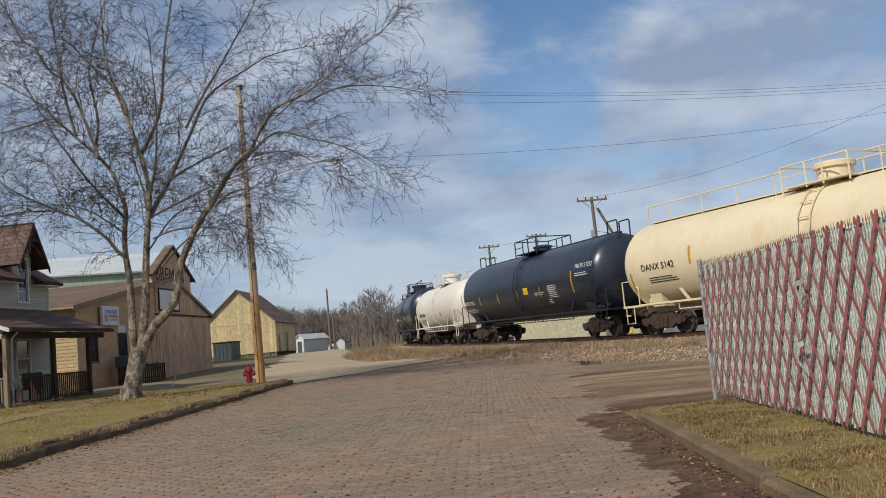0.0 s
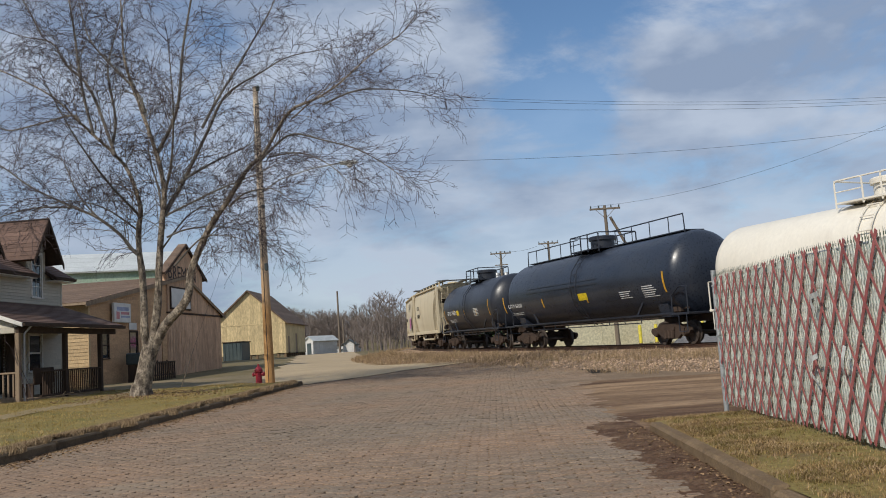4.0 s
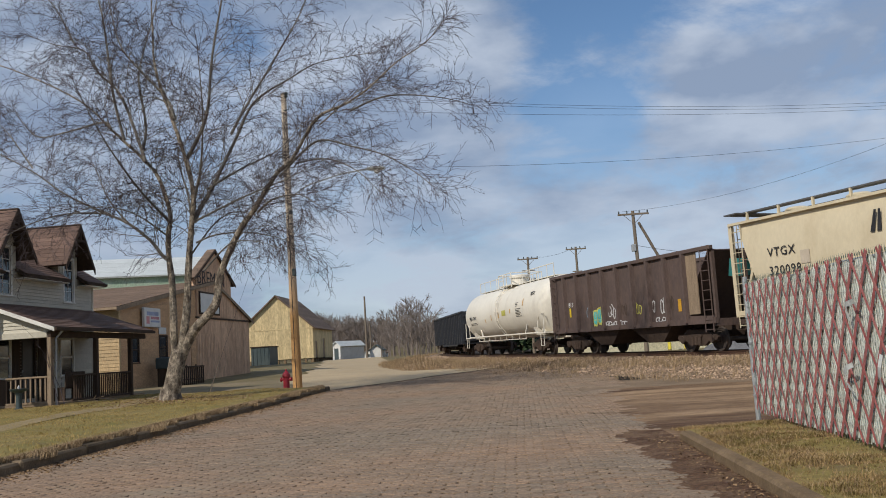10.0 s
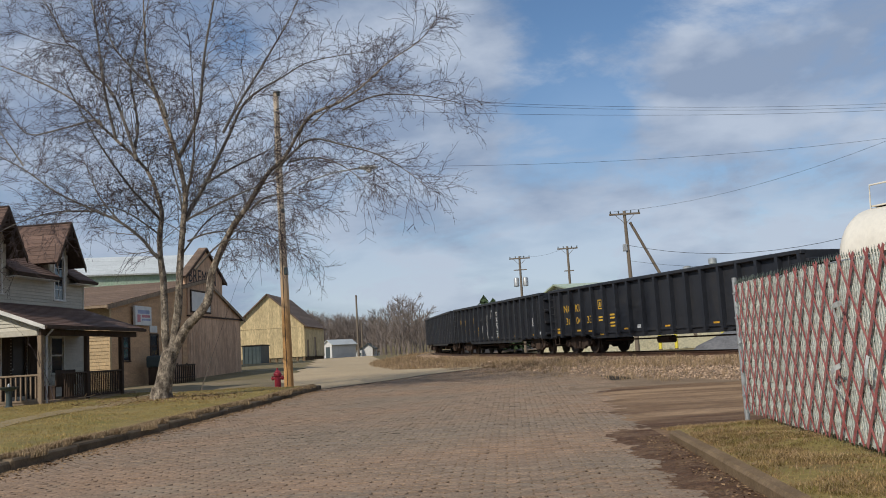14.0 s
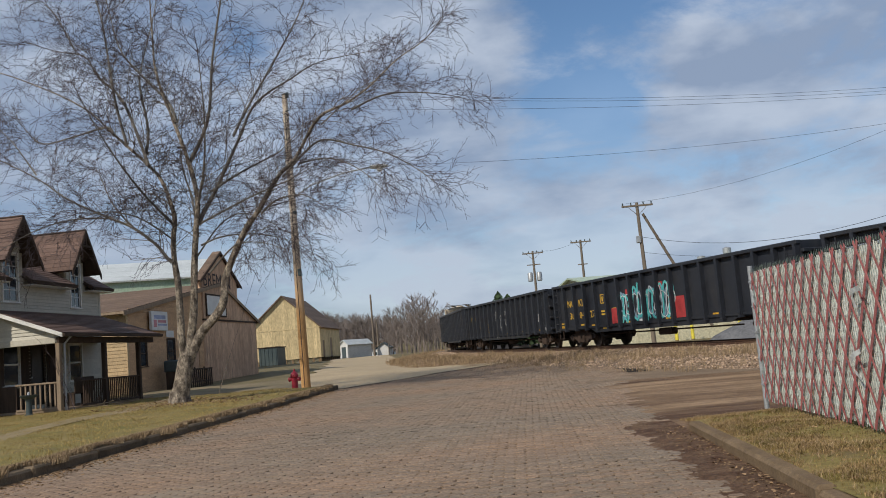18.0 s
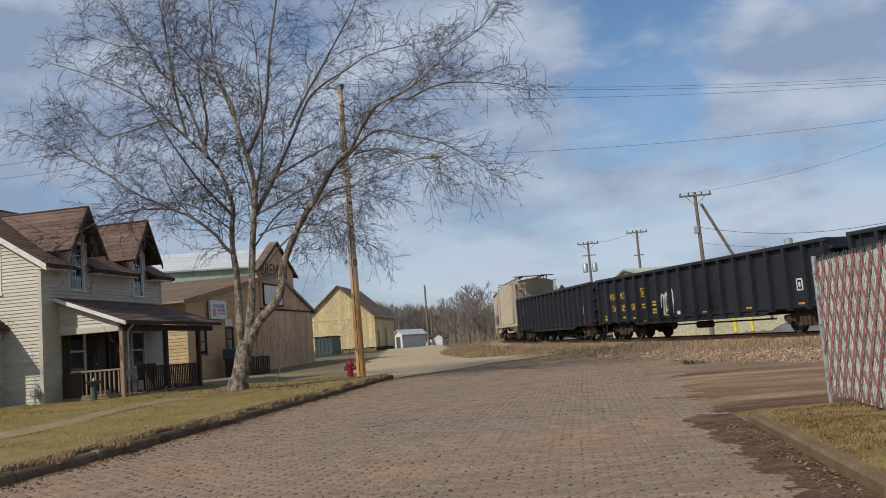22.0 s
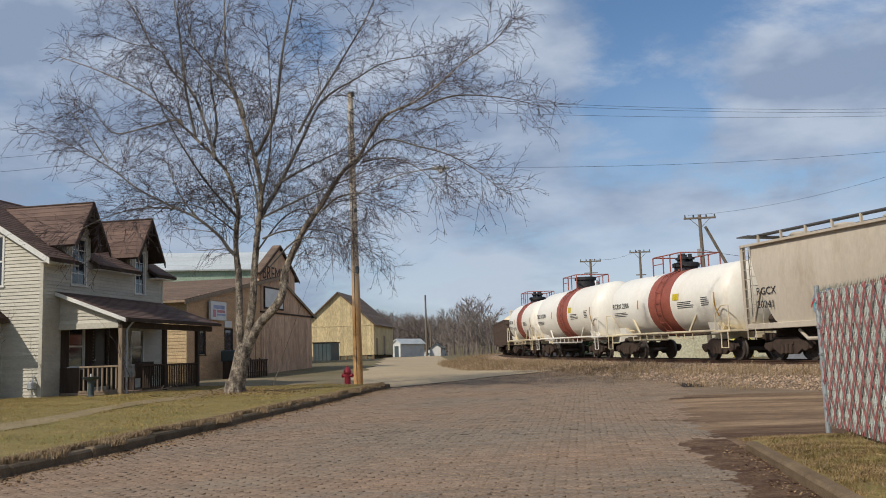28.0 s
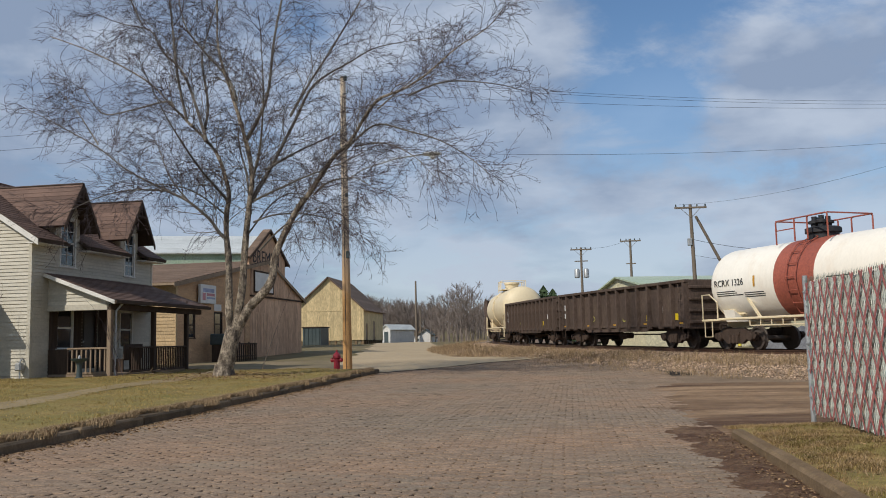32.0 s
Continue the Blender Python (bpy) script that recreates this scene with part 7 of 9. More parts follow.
def courses(root, a, b, c, d, mat, step=0.16, th=0.018, name="shingle_course", m=None):
    """Overlapping courses on a roof plane: a-b the eave, d-c the ridge (a under d)."""
    a, b, c, d = (Vector(p) for p in (a, b, c, d))
    n = max(1, int((d - a).length / step))
    up = (b - a).cross(d - a).normalized()
    if up.z < 0:
        up = -up
    for i in range(n):
        f0, f1 = i / n, (i + 1.25) / n
        f1 = min(f1, 1.0)
        p0, p1, p2, p3 = a.lerp(d, f0), b.lerp(c, f0), b.lerp(c, f1), a.lerp(d, f1)
        g = Geo()
        hi, lo = up * th, up * 0.003
        vs = [p0 + hi, p1 + hi, p2 + lo * 1.2, p3 + lo * 1.2, p0, p1]
        g.add(vs, [(0, 1, 2, 3), (4, 5, 1, 0), (5, 2, 1), (4, 0, 3)])
        part(name, g, mat, root, m=m)


def slab(root, name, a, b, c, d, th, mat, label="", m=None):
    return part(name, Geo().sheet(a, b, c, d, th), mat, root, label, m)


def make_house():
    R = thing("house", "two-storey house with cream siding, brown roof and front porch", "house", pose(-16.0, 26.4, 0.27, 0, 0, 85.6))
    LX, LY, EV, SL = 7.6, 7.2, 4.72, 0.63
    flat = lambda x: EV
    I = Matrix.Identity(4)
    # front wall, in shade; local y = 0
    fo = [(1.50, 2.28, 3.82, EV), (5.55, 6.18, 3.76, EV), (1.40, 2.25, 1.02, 2.42), (2.85, 3.70, 0.25, 2.45), (5.30, 6.12, 1.02, 2.36)]
    part("front_wall", wall_core(LX, flat, 0.14, fo, z0=-0.3), M_SIDE, R)
    boards(R, LX, flat, fo, M_SIDE, 0.115, I, z0=-0.05)
    gm = pose(0, LY, 0, 0, 0, -90)       # gable wall: runs from the back corner to the front corner, faces -x
    gt = lambda x: EV + SL * min(x, LY - x)
    go = [(4.75, 5.72, 3.72, 5.35)]
    part("gable_wall", wall_core(LY, gt, 0.14, go, (LY / 2,), z0=-0.3), M_SIDE, R, "sunlit cream gable wall", gm)
    boards(R, LY, gt, go, M_SIDE, 0.115, gm, z0=-0.05)
    window(R, gm, 4.75, 5.72, 3.72, 5.35, curtain=True)
    part("louver", Geo().box(4.55, 5.10, -0.05, 0.0, 5.52, 5.85, bev=0.01), M_CURTAIN, R, "grey attic vent", gm)
    part("back_wall", Geo().box(0, LX, LY - 0.14, LY, -0.3, EV), M_SIDE, R)
    bm_ = pose(LX, 0, 0, 0, 0, 90)
    part("far_gable_wall", wall_core(LY, gt, 0.14, [], (LY / 2,), z0=-0.3), M_SIDE, R, "", bm_)
    part("corner_trim", Geo().box(-0.035, 0.09, -0.035, 0.0, -0.2, EV).box(-0.035, 0.0, 0.0, 0.09, -0.2, EV), M_SIDE, R)
    part("corner_trim", Geo().box(LX - 0.09, LX + 0.03, -0.035, 0.0, -0.2, EV), M_SIDE, R)
    part("upper_floor", Geo().box(0.14, LX - 0.14, 0.14, LY - 0.14, 2.75, 2.85), M_DARKWOOD, R)
    # main roof
    ov, og = 0.42, 0.28
    ez, rz = EV - ov * SL + 0.10, EV + SL * LY / 2 + 0.10
    dorm = ((1.30, 2.55), (5.25, 6.45))
    yd = 0.95 / SL
    zd = EV + 0.95 + 0.10
    for x0, x1, ya, za in ((-og, 1.30, -ov, ez), (2.55, 5.25, -ov, ez), (6.45, LX + og, -ov, ez), (1.30, 2.55, yd, zd), (5.25, 6.45, yd, zd)):
        q = ((x0, ya, za), (x1, ya, za), (x1, LY / 2, rz), (x0, LY / 2, rz))
        part("roof_deck", Geo().sheet(*q, 0.11), M_DARKWOOD, R)
        courses(R, *q, M_SHINGLE, 0.19)
    q = ((LX + og, LY + ov, ez), (-og, LY + ov, ez), (-og, LY / 2, rz), (LX + og, LY / 2, rz))
    part("roof_deck", Geo().sheet(*q, 0.11), M_DARKWOOD, R)
    courses(R, *q, M_SHINGLE, 0.5)
    part("ridge_cap", Geo().tube([(-og, LY / 2, rz + 0.01), (LX + og, LY / 2, rz + 0.01)], 0.05, 6), M_SHINGLE, R)
    # white rake boards on the gable, gutters along the eave
    for y0, y1 in ((-ov, LY / 2), (LY + ov, LY / 2)):
        a, b = Vector((-og - 0.02, y0, ez - 0.03)), Vector((-og - 0.02, y1, rz - 0.03))
        part("rake_board", Geo().add([a, b, b + Vector((0, 0, -0.20)), a + Vector((0, 0, -0.20)), a + Vector((0.03, 0, 0)), b + Vector((0.03, 0, 0)), b + Vector((0.03, 0, -0.20)), a + Vector((0.03, 0, -0.20))], [(0, 1, 2, 3), (7, 6, 5, 4), (0, 4, 5, 1), (3, 2, 6, 7), (0, 3, 7, 4), (1, 5, 6, 2)]), M_TRIM, R)
    for x0, x1 in ((-og, 1.30), (2.55, 5.25), (6.45, LX + og)):
        part("soffit", Geo().box(x0, x1, -ov, 0, ez - 0.16, ez - 0.13), M_TRIM, R)
        part("gutter", Geo().prism([(-ov - 0.10, ez - 0.02), (-ov - 0.08, ez - 0.12), (-ov, ez - 0.12), (-ov, ez - 0.02), (-ov - 0.02, ez - 0.02), (-ov - 0.03, ez - 0.10), (-ov - 0.07, ez - 0.10), (-ov - 0.085, ez - 0.02)], x0, x1, "x"), M_DARKWOOD, R)
    # wall dormers
    for x0, x1, zw, w0, w1 in ((1.30, 2.55, 3.82, 1.50, 2.28), (5.25, 6.45, 3.76, 5.55, 6.18)):
        cx = (x0 + x1) / 2
        pk, ev = EV + 1.92, EV + 0.95
        o2 = [(w0, w1, EV, zw + 1.66)]
        top = lambda x, x0=x0, x1=x1: ev - EV + (pk - ev) * (1 - abs(x - (x1 - x0) / 2) / ((x1 - x0) / 2))
        mm = pose(x0, -0.001, EV)
        oo = [(w0 - x0, w1 - x0, -0.01, zw + 1.66 - EV)]
        part("dormer_front", wall_core(x1 - x0, top, 0.12, oo, ((x1 - x0) / 2,)), M_SIDE, R, "", mm)
        boards(R, x1 - x0, top, oo, M_SIDE, 0.115, mm, z0=0.02)
        window(R, I, w0, w1, zw, zw + 1.62, cross=True)
        back = (pk - EV) / SL
        for s, xe in ((-1, x0), (1, x1)):
            part("dormer_cheek", Geo().prism([(0.0, EV), (0.0, ev), ((ev - EV) / SL, ev)], xe - 0.05, xe + 0.05, "x"), M_SIDE, R)
            xo = cx + s * ((x1 - x0) / 2 + 0.42)
            eo = ev - 0.42 * (pk - ev) / ((x1 - x0) / 2) + 0.08
            a, b, c, d = (xo, -0.55, eo), (xo, max(0.3, (eo - EV) / SL), eo), (cx, back + 0.1, pk + 0.08), (cx, -0.55, pk + 0.08)
            part("dormer_roof_deck", Geo().sheet(*((a, b, c, d) if s > 0 else (b, a, d, c)), 0.09), M_DARKWOOD, R)
            courses(R, a, b, c, d, M_SHINGLE, 0.19)
            p, q = Vector((xo, -0.57, eo - 0.02)), Vector((cx, -0.57, pk + 0.06))
            part("dormer_rake", Geo().add([p, q, q + Vector((0, 0, -0.2)), p + Vector((0, 0, -0.2)), p + Vector((0, 0.04, 0)), q + Vector((0, 0.04, 0)), q + Vector((0, 0.04, -0.2)), p + Vector((0, 0.04, -0.2))], [(0, 1, 2, 3), (7, 6, 5, 4), (0, 4, 5, 1), (3, 2, 6, 7), (0, 3, 7, 4), (1, 5, 6, 2)]), M_DARKWOOD, R)
            part("dormer_brace", Geo().box(-0.05, 0.05, -0.5, 0.0, -0.05, 0.05, pose(cx + s * 0.55, 0, ev - 0.35 * 0 - 0.1, -20, 0, 0)), M_DARKWOOD, R)
        part("gable_ornament", Geo().box(cx - 0.35, cx + 0.35, -0.56, -0.52, pk - 0.62, pk - 0.54).box(cx - 0.04, cx + 0.04, -0.56, -0.52, pk - 0.62, pk - 0.1), M_DARKWOOD, R)
    window(R, I, 1.40, 2.25, 1.02, 2.42, curtain=False)
    window(R, I, 5.30, 6.12, 1.02, 2.36, curtain=False)
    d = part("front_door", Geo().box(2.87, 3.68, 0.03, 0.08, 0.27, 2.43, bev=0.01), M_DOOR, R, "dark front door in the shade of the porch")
    for z0, z1 in ((0.45, 1.1), (1.25, 2.25)):
        part("door_panel", Geo().box(2.99, 3.56, 0.015, 0.03, z0, z1, bev=0.01), M_DOOR, d)
    part("door_handle", Geo().lathe([(0.02, 0), (0.035, 0.02), (0.03, 0.05)], 10, "y", Matrix.Translation((2.95, -0.03, 1.25))), M_GALV, d)
    part("door_frame", Geo().box(2.78, 2.87, -0.03, 0.08, 0.2, 2.5).box(3.68, 3.77, -0.03, 0.08, 0.2, 2.5).box(2.78, 3.77, -0.03, 0.08, 2.43, 2.52), M_DARKWOOD, R)
    # porch
    px0, px1, dp = 0.92, 7.35, 2.25
    # dark boards added over the siding: the porch's deep shade put in as colour
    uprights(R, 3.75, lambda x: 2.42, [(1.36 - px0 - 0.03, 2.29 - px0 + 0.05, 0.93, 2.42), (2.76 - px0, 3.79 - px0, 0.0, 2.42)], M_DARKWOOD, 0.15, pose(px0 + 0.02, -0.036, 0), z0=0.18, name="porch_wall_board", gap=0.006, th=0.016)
    part("porch_floor", Geo().box(px0, px1, -dp, 0, 0.10, 0.18), M_GREYWOOD, R)
    part("porch_skirt", Geo().box(px0, px1, -dp + 0.03, -dp + 0.06, -0.2, 0.10).box(px0, px0 + 0.03, -dp, 0, -0.2, 0.10), M_DARKWOOD, R)
    zt, zb = 3.52, 2.56
    a, b, c, dd = (px0 - 0.32, -dp - 0.32, zb), (px1 + 0.12, -dp - 0.32, zb), (px1 + 0.12, -0.03, zt - 0.04), (px0 - 0.32, -0.03, zt)
    part("porch_roof_deck", Geo().sheet(a, b, c, dd, 0.10), M_DARKWOOD, R)
    courses(R, a, b, c, dd, M_SHINGLE, 0.17)
    p, q = Vector((px0 - 0.335, -dp - 0.34, zb - 0.01)), Vector((px0 - 0.335, -0.03, zt - 0.01))
    part("porch_rake", Geo().add([p, q, q + Vector((0, 0, -0.13)), p + Vector((0, 0, -0.13)), p + Vector((0.03, 0, 0)), q + Vector((0.03, 0, 0)), q + Vector((0.03, 0, -0.13)), p + Vector((0.03, 0, -0.13))], [(0, 1, 2, 3), (7, 6, 5, 4), (0, 4, 5, 1), (3, 2, 6, 7), (0, 3, 7, 4), (1, 5, 6, 2)]), M_TRIM, R, "white rake board of the porch roof")
    part("porch_gutter", Geo().box(px0 - 0.32, px1 + 0.15, -dp - 0.42, -dp - 0.33, zb - 0.12, zb - 0.02, bev=0.01), M_DARKWOOD, R)
    part("porch_ceiling", Geo().box(px0, px1, -dp, 0, 2.42, 2.45), M_DARKWOOD, R)
    part("porch_beam", Geo().box(px0 - 0.08, px1, -dp - 0.08, -dp + 0.08, 2.25, 2.45, bev=0.01), M_DARKWOOD, R)
    part("porch_beam", Geo().box(px0 - 0.08, px0 + 0.08, -dp, 0, 2.25, 2.45, bev=0.01), M_SIDE, R)
    tri = lambda x: 0.02 + (zt - 0.14 - 2.45) * (1 - x / dp) + 0.0
    ms = pose(px0 - 0.02, 0, 2.45, 0, 0, -90)
    part("porch_gable", wall_core(dp, tri, 0.06, []), M_SIDE, R, "", ms)
    boards(R, dp, tri, [], M_SIDE, 0.115, ms, z0=0.0)
    for x, mt in ((px0, M_GREYWOOD), (px0 + 2.8, M_DARKWOOD), (px0 + 5.3, M_DARKWOOD)):
        part("porch_post", Geo().box(x - 0.075, x + 0.075, -dp - 0.075, -dp + 0.075, -0.2, 2.26, bev=0.015), mt, R)
    part("downpipe", Geo().tube([(px0 + 0.14, -dp - 0.36, zb - 0.1), (px0 + 0.14, -dp - 0.12, zb - 0.35), (px0 + 0.14, -dp - 0.11, 0.1)], 0.035, 8), M_CURTAIN, R, smooth=True)
    # balusters in two tones: dark wood along the front, paler at the side
    bal = fix(Geo().box(-0.02, 0.02, -0.02, 0.02, 0.22, 1.0).mesh("baluster", M_DARKWOOD))
    balp = fix(Geo().box(-0.022, 0.022, -0.022, 0.022, 0.22, 1.0).mesh("baluster", M_GREYWOOD))
    for x0, x1 in ((px0 + 1.25, px0 + 2.75), (px0 + 2.9, px0 + 5.25)):
        part("handrail", Geo().box(x0, x1, -dp - 0.05, -dp + 0.05, 0.98, 1.04, bev=0.01).box(x0, x1, -dp - 0.03, -dp + 0.03, 0.18, 0.24), M_DARKWOOD, R)
        n = int((x1 - x0) / 0.13)
        for k in range(1, n):
            part("baluster", bal, M_DARKWOOD, R, m=pose(x0 + (x1 - x0) * k / n, -dp, 0))
    part("handrail", Geo().box(px0 - 0.05, px0 + 0.05, -dp, -0.75, 0.98, 1.04, bev=0.01).box(px0 - 0.03, px0 + 0.03, -dp, -0.75, 0.18, 0.24), M_GREYWOOD, R, "pale side rail")
    for k in range(1, 9):
        part("baluster", balp, M_GREYWOOD, R, m=pose(px0, -dp + (dp - 0.75) * k / 9, 0))
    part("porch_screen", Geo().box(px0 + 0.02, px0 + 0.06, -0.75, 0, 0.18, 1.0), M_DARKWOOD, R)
    part("gas_meter", Geo().tube([(-0.18, 0.18, -0.1), (-0.18, 0.18, 0.62), (-0.10, 0.18, 0.72), (-0.02, 0.18, 0.72)], 0.025, 6).box(-0.30, -0.08, 0.08, 0.30, 0.34, 0.60, bev=0.04), M_GALV, R)
    # lean-to bay on the gable end
    bx, by0, by1, bh = -1.15, 1.45, 5.6, 2.62
    wm = pose(bx, by1, 0, 0, 0, -90)
    wo = [(by1 - 3.3, by1 - 1.85, 0.78, 2.36)]
    part("bay_wall", wall_core(by1 - by0, lambda x: bh, 0.12, wo, z0=-0.3), M_SIDE, R, "", wm)
    boards(R, by1 - by0, lambda x: bh, wo, M_SIDE, 0.115, wm, z0=-0.05)
    window(R, wm, *wo[0], cross=True, curtain="half")
    part("bay_side", Geo().box(bx, 0, by0, by0 + 0.12, -0.3, bh), M_SIDE, R)
    boards(R, -bx, lambda x: bh, [], M_SIDE, 0.115, pose(bx, by0, 0), z0=-0.05)
    e = 0.3
    hi = 3.62
    P = [(bx - e, by0 - e, bh), (bx - e, by1 + e, bh), (0.05, by1 - 0.5, hi), (0.05, by0 + 0.95, hi), (0.05, by0 - e, bh)]
    part("bay_roof_deck", Geo().add([Vector(q) for q in P] + [Vector(q) - Vector((0, 0, 0.12)) for q in P], [(0, 3, 2, 1), (0, 4, 3), (5, 6, 7, 8), (5, 8, 9), (0, 1, 6, 5), (4, 0, 5, 9)]), M_DARKWOOD, R)
    courses(R, P[1], P[0], P[3], P[2], M_SHINGLE, 0.18)
    part("bay_hip_face", Geo().sheet(P[0], P[4], P[3], Vector(P[0]).lerp(Vector(P[3]), 0.99), 0.03), M_SHINGLE, R)
    part("bay_gutter", Geo().box(bx - e - 0.08, bx - e, by0 - e, by1 + e, bh - 0.10, bh), M_TRIM, R)
    part("foundation", Geo().box(-0.02, LX, 0.0, LY, -0.4, -0.04), M_KERB, R)
    return R


make_house()
# things by the porch
H0 = pose(-16.0, 26.4, 0.27, 0, 0, 85.6)
bb = thing("bird_bath", "dark grey pedestal bird bath on the lawn", "bird bath", H0 @ pose(0.35, -1.55, 0.0))
part("pedestal", Geo().lathe([(0.17, -0.05), (0.17, 0.05), (0.09, 0.12), (0.08, 0.45), (0.12, 0.58)], 14, "z"), M_TARP, bb, smooth=True)
part("bowl", Geo().lathe([(0.08, 0.56), (0.24, 0.63), (0.28, 0.70), (0.25, 0.70), (0.05, 0.62)], 18, "z"), M_TARP, bb, smooth=True)
part("finial", Geo().lathe([(0.03, 0.62), (0.05, 0.74), (0.02, 0.80)], 10, "z"), M_GALV, bb, smooth=True)
bench = thing("porch_bench", "dark wooden bench on the porch", "bench", H0 @ pose(2.9, -1.7, 0.18))
part("seat", Geo().box(-0.6, 0.6, -0.22, 0.22, 0.40, 0.45), M_DARKWOOD, bench)
part("backrest", Geo().box(-0.6, 0.6, -0.26, -0.22, 0.45, 0.95), M_DARKWOOD, bench)
for _x in (-0.55, 0.55):
    part("leg", Geo().box(_x - 0.03, _x + 0.03, -0.2, 0.2, 0, 0.40), M_DARKWOOD, bench)
brush = thing("brush_pile", "pile of dead sticks on the lawn by the porch", "brush pile", H0 @ pose(3.2, -2.9, -0.05))
_r = random.Random(3)
for _i in range(26):
    _a = _r.uniform(0, 6.3)
    _p = Vector((_r.uniform(-0.7, 0.7), _r.uniform(-0.3, 0.3), _r.uniform(0.02, 0.25)))
    _d = Vector((math.cos(_a), math.sin(_a) * 0.5, _r.uniform(-0.1, 0.25))) * _r.uniform(0.3, 0.7)
    part("stick", Geo().tube([_p - _d, _p, _p + _d], 0.012, 5), M_GREYWOOD, brush)


def make_shrub(name, label, m, n, h, seed, spread=0.5):
    t = thing(name, label, "shrub", m)
    rnd = random.Random(seed)
    for k in range(n):
        g = Geo()
        p = Vector((rnd.uniform(-0.15, 0.15), rnd.uniform(-0.15, 0.15), 0))
        d = Vector((rnd.gauss(0, spread), rnd.gauss(0, spread), 1)).normalized()

        def grow(p, d, ln, r, lv):
            pts = [p]
            for i in range(4):
                d = (d + Vector((rnd.gauss(0, 0.12), rnd.gauss(0, 0.12), 0.05))).normalized()
                pts.append(pts[-1] + d * ln / 4)
            g.tube(pts, r, 4, r * 0.4, caps=False)
            if lv < 2:
                for q in range(4):
                    i = rnd.randint(1, 4)
                    grow(pts[i], (d + Vector((rnd.gauss(0, 0.6), rnd.gauss(0, 0.6), 0.3))).normalized(), ln * rnd.uniform(0.35, 0.6), r * 0.55, lv + 1)
        grow(p, d, h * rnd.uniform(0.6, 1.0), 0.018, 0)
        part("stem", g, M_TWIG, t)
    return t


make_shrub("shrub", "bare leafless shrub against the house", H0 @ pose(-2.5, 1.45, -0.1), 12, 3.0, 5, 0.42)
make_shrub("sapling", "thin bare sapling beside the porch", H0 @ pose(0.95, -2.75, -0.1), 2, 1.9, 9, 0.25)


def make_shop():
    # front faces the street; local x runs towards the camera's end
    R = thing("shop", "long weathered brown wooden shop with a peaked false front", "shop", pose(-17.62, 41.65, 0.55, 0, 0, 85.6))
    LX, EV, RG = 18.4, 4.0, 5.95
    rx = 12.1
    top = lambda x: float(np.interp(x, (0, rx, LX), (3.95, RG, 3.9)))
    op = [(1.1, 2.0, 1.15, 2.45), (4.4, 5.3, 1.3, 2.5), (6.5, 8.6, 0.0, 2.1)]
    I = Matrix.Identity(4)
    part("front_wall", wall_core(LX, top, 0.16, op, (rx,), z0=-0.5), M_SHOP, R)
    boards(R, 9.3, lambda x: top(x) if x < 9.29 else 0, [o for o in op if o[0] < 9.3], M_SHOP, 0.17, I, z0=-0.2, name="clapboard", proud=0.025)
    mm = pose(9.3, 0, 0)
    uprights(R, LX - 9.3, lambda x: 3.65, [], M_PANEL, 1.22, mm, z0=-0.3, name="board_panel", gap=0.02, th=0.03)
    uprights(R, LX - 9.3, lambda x: top(x + 9.3), [(0, LX, -1, 3.72)], M_PANEL, 1.22, mm, name="upper_board_panel", gap=0.02, th=0.045)
    part("ledge", Geo().box(9.3, LX, -0.09, 0, 3.63, 3.73), M_DARKWOOD, R)
    # slatted old door area
    uprights(R, 2.9, lambda x: 2.7, [], M_PANEL, 0.24, pose(9.4, -0.035, 0), z0=-0.3, name="door_board", gap=0.03, th=0.02)
    window(R, I, *op[0], frame_mat=M_DARKWOOD, curtain="half")
    window(R, I, *op[1], frame_mat=M_DARKWOOD, curtain="half")
    part("shop_door", Geo().box(6.55, 8.55, 0.02, 0.08, -0.1, 2.1), M_PANEL, R, "plain boarded door")
    # peaked false front
    f0, f1, pk = 9.35, 15.0, 7.95
    ft = lambda x: float(np.interp(x, (0, (f1 - f0) / 2, f1 - f0), (6.25 - 3.0, pk - 3.0, 6.25 - 3.0)))
    fm = pose(f0, -0.07, 3.0)
    part("false_front", wall_core(f1 - f0, ft, 0.18, [], ((f1 - f0) / 2,), z0=0.75), M_PANEL, R, "peaked false front", fm)
    uprights(R, f1 - f0, ft, [], M_PANEL, 1.22, fm, z0=0.75, name="front_panel", gap=0.018, th=0.02)
    for s in (-1, 1):
        cx = (f0 + f1) / 2
        xe = cx + s * ((f1 - f0) / 2 + 0.55)
        a, b, c, d = (xe, -0.20, 6.0), (xe, 0.30, 6.0), (cx, 0.30, pk + 0.10), (cx, -0.20, pk + 0.10)
        part("false_front_roof", Geo().sheet(*((a, b, c, d) if s > 0 else (b, a, d, c)), 0.12), M_DARKWOOD, R)
        courses(R, a, b, c, d, M_ROOFD, 0.4)
        p, q = Vector((xe, -0.25, 5.99)), Vector((cx, -0.25, pk + 0.09))
        part("bargeboard", Geo().add([p, q, q + Vector((0, 0, -0.16)), p + Vector((0, 0, -0.16)), p + Vector((0, 0.05, 0)), q + Vector((0, 0.05, 0)), q + Vector((0, 0.05, -0.16)), p + Vector((0, 0.05, -0.16))], [(0, 1, 2, 3), (7, 6, 5, 4), (0, 4, 5, 1), (3, 2, 6, 7), (0, 3, 7, 4), (1, 5, 6, 2)]), M_DARKWOOD, R)
        part("side_cheek", Geo().box(cx + s * (f1 - f0) / 2 - 0.05, cx + s * (f1 - f0) / 2 + 0.05, 0, 0.25, 4.8, 6.2), M_PANEL, R)
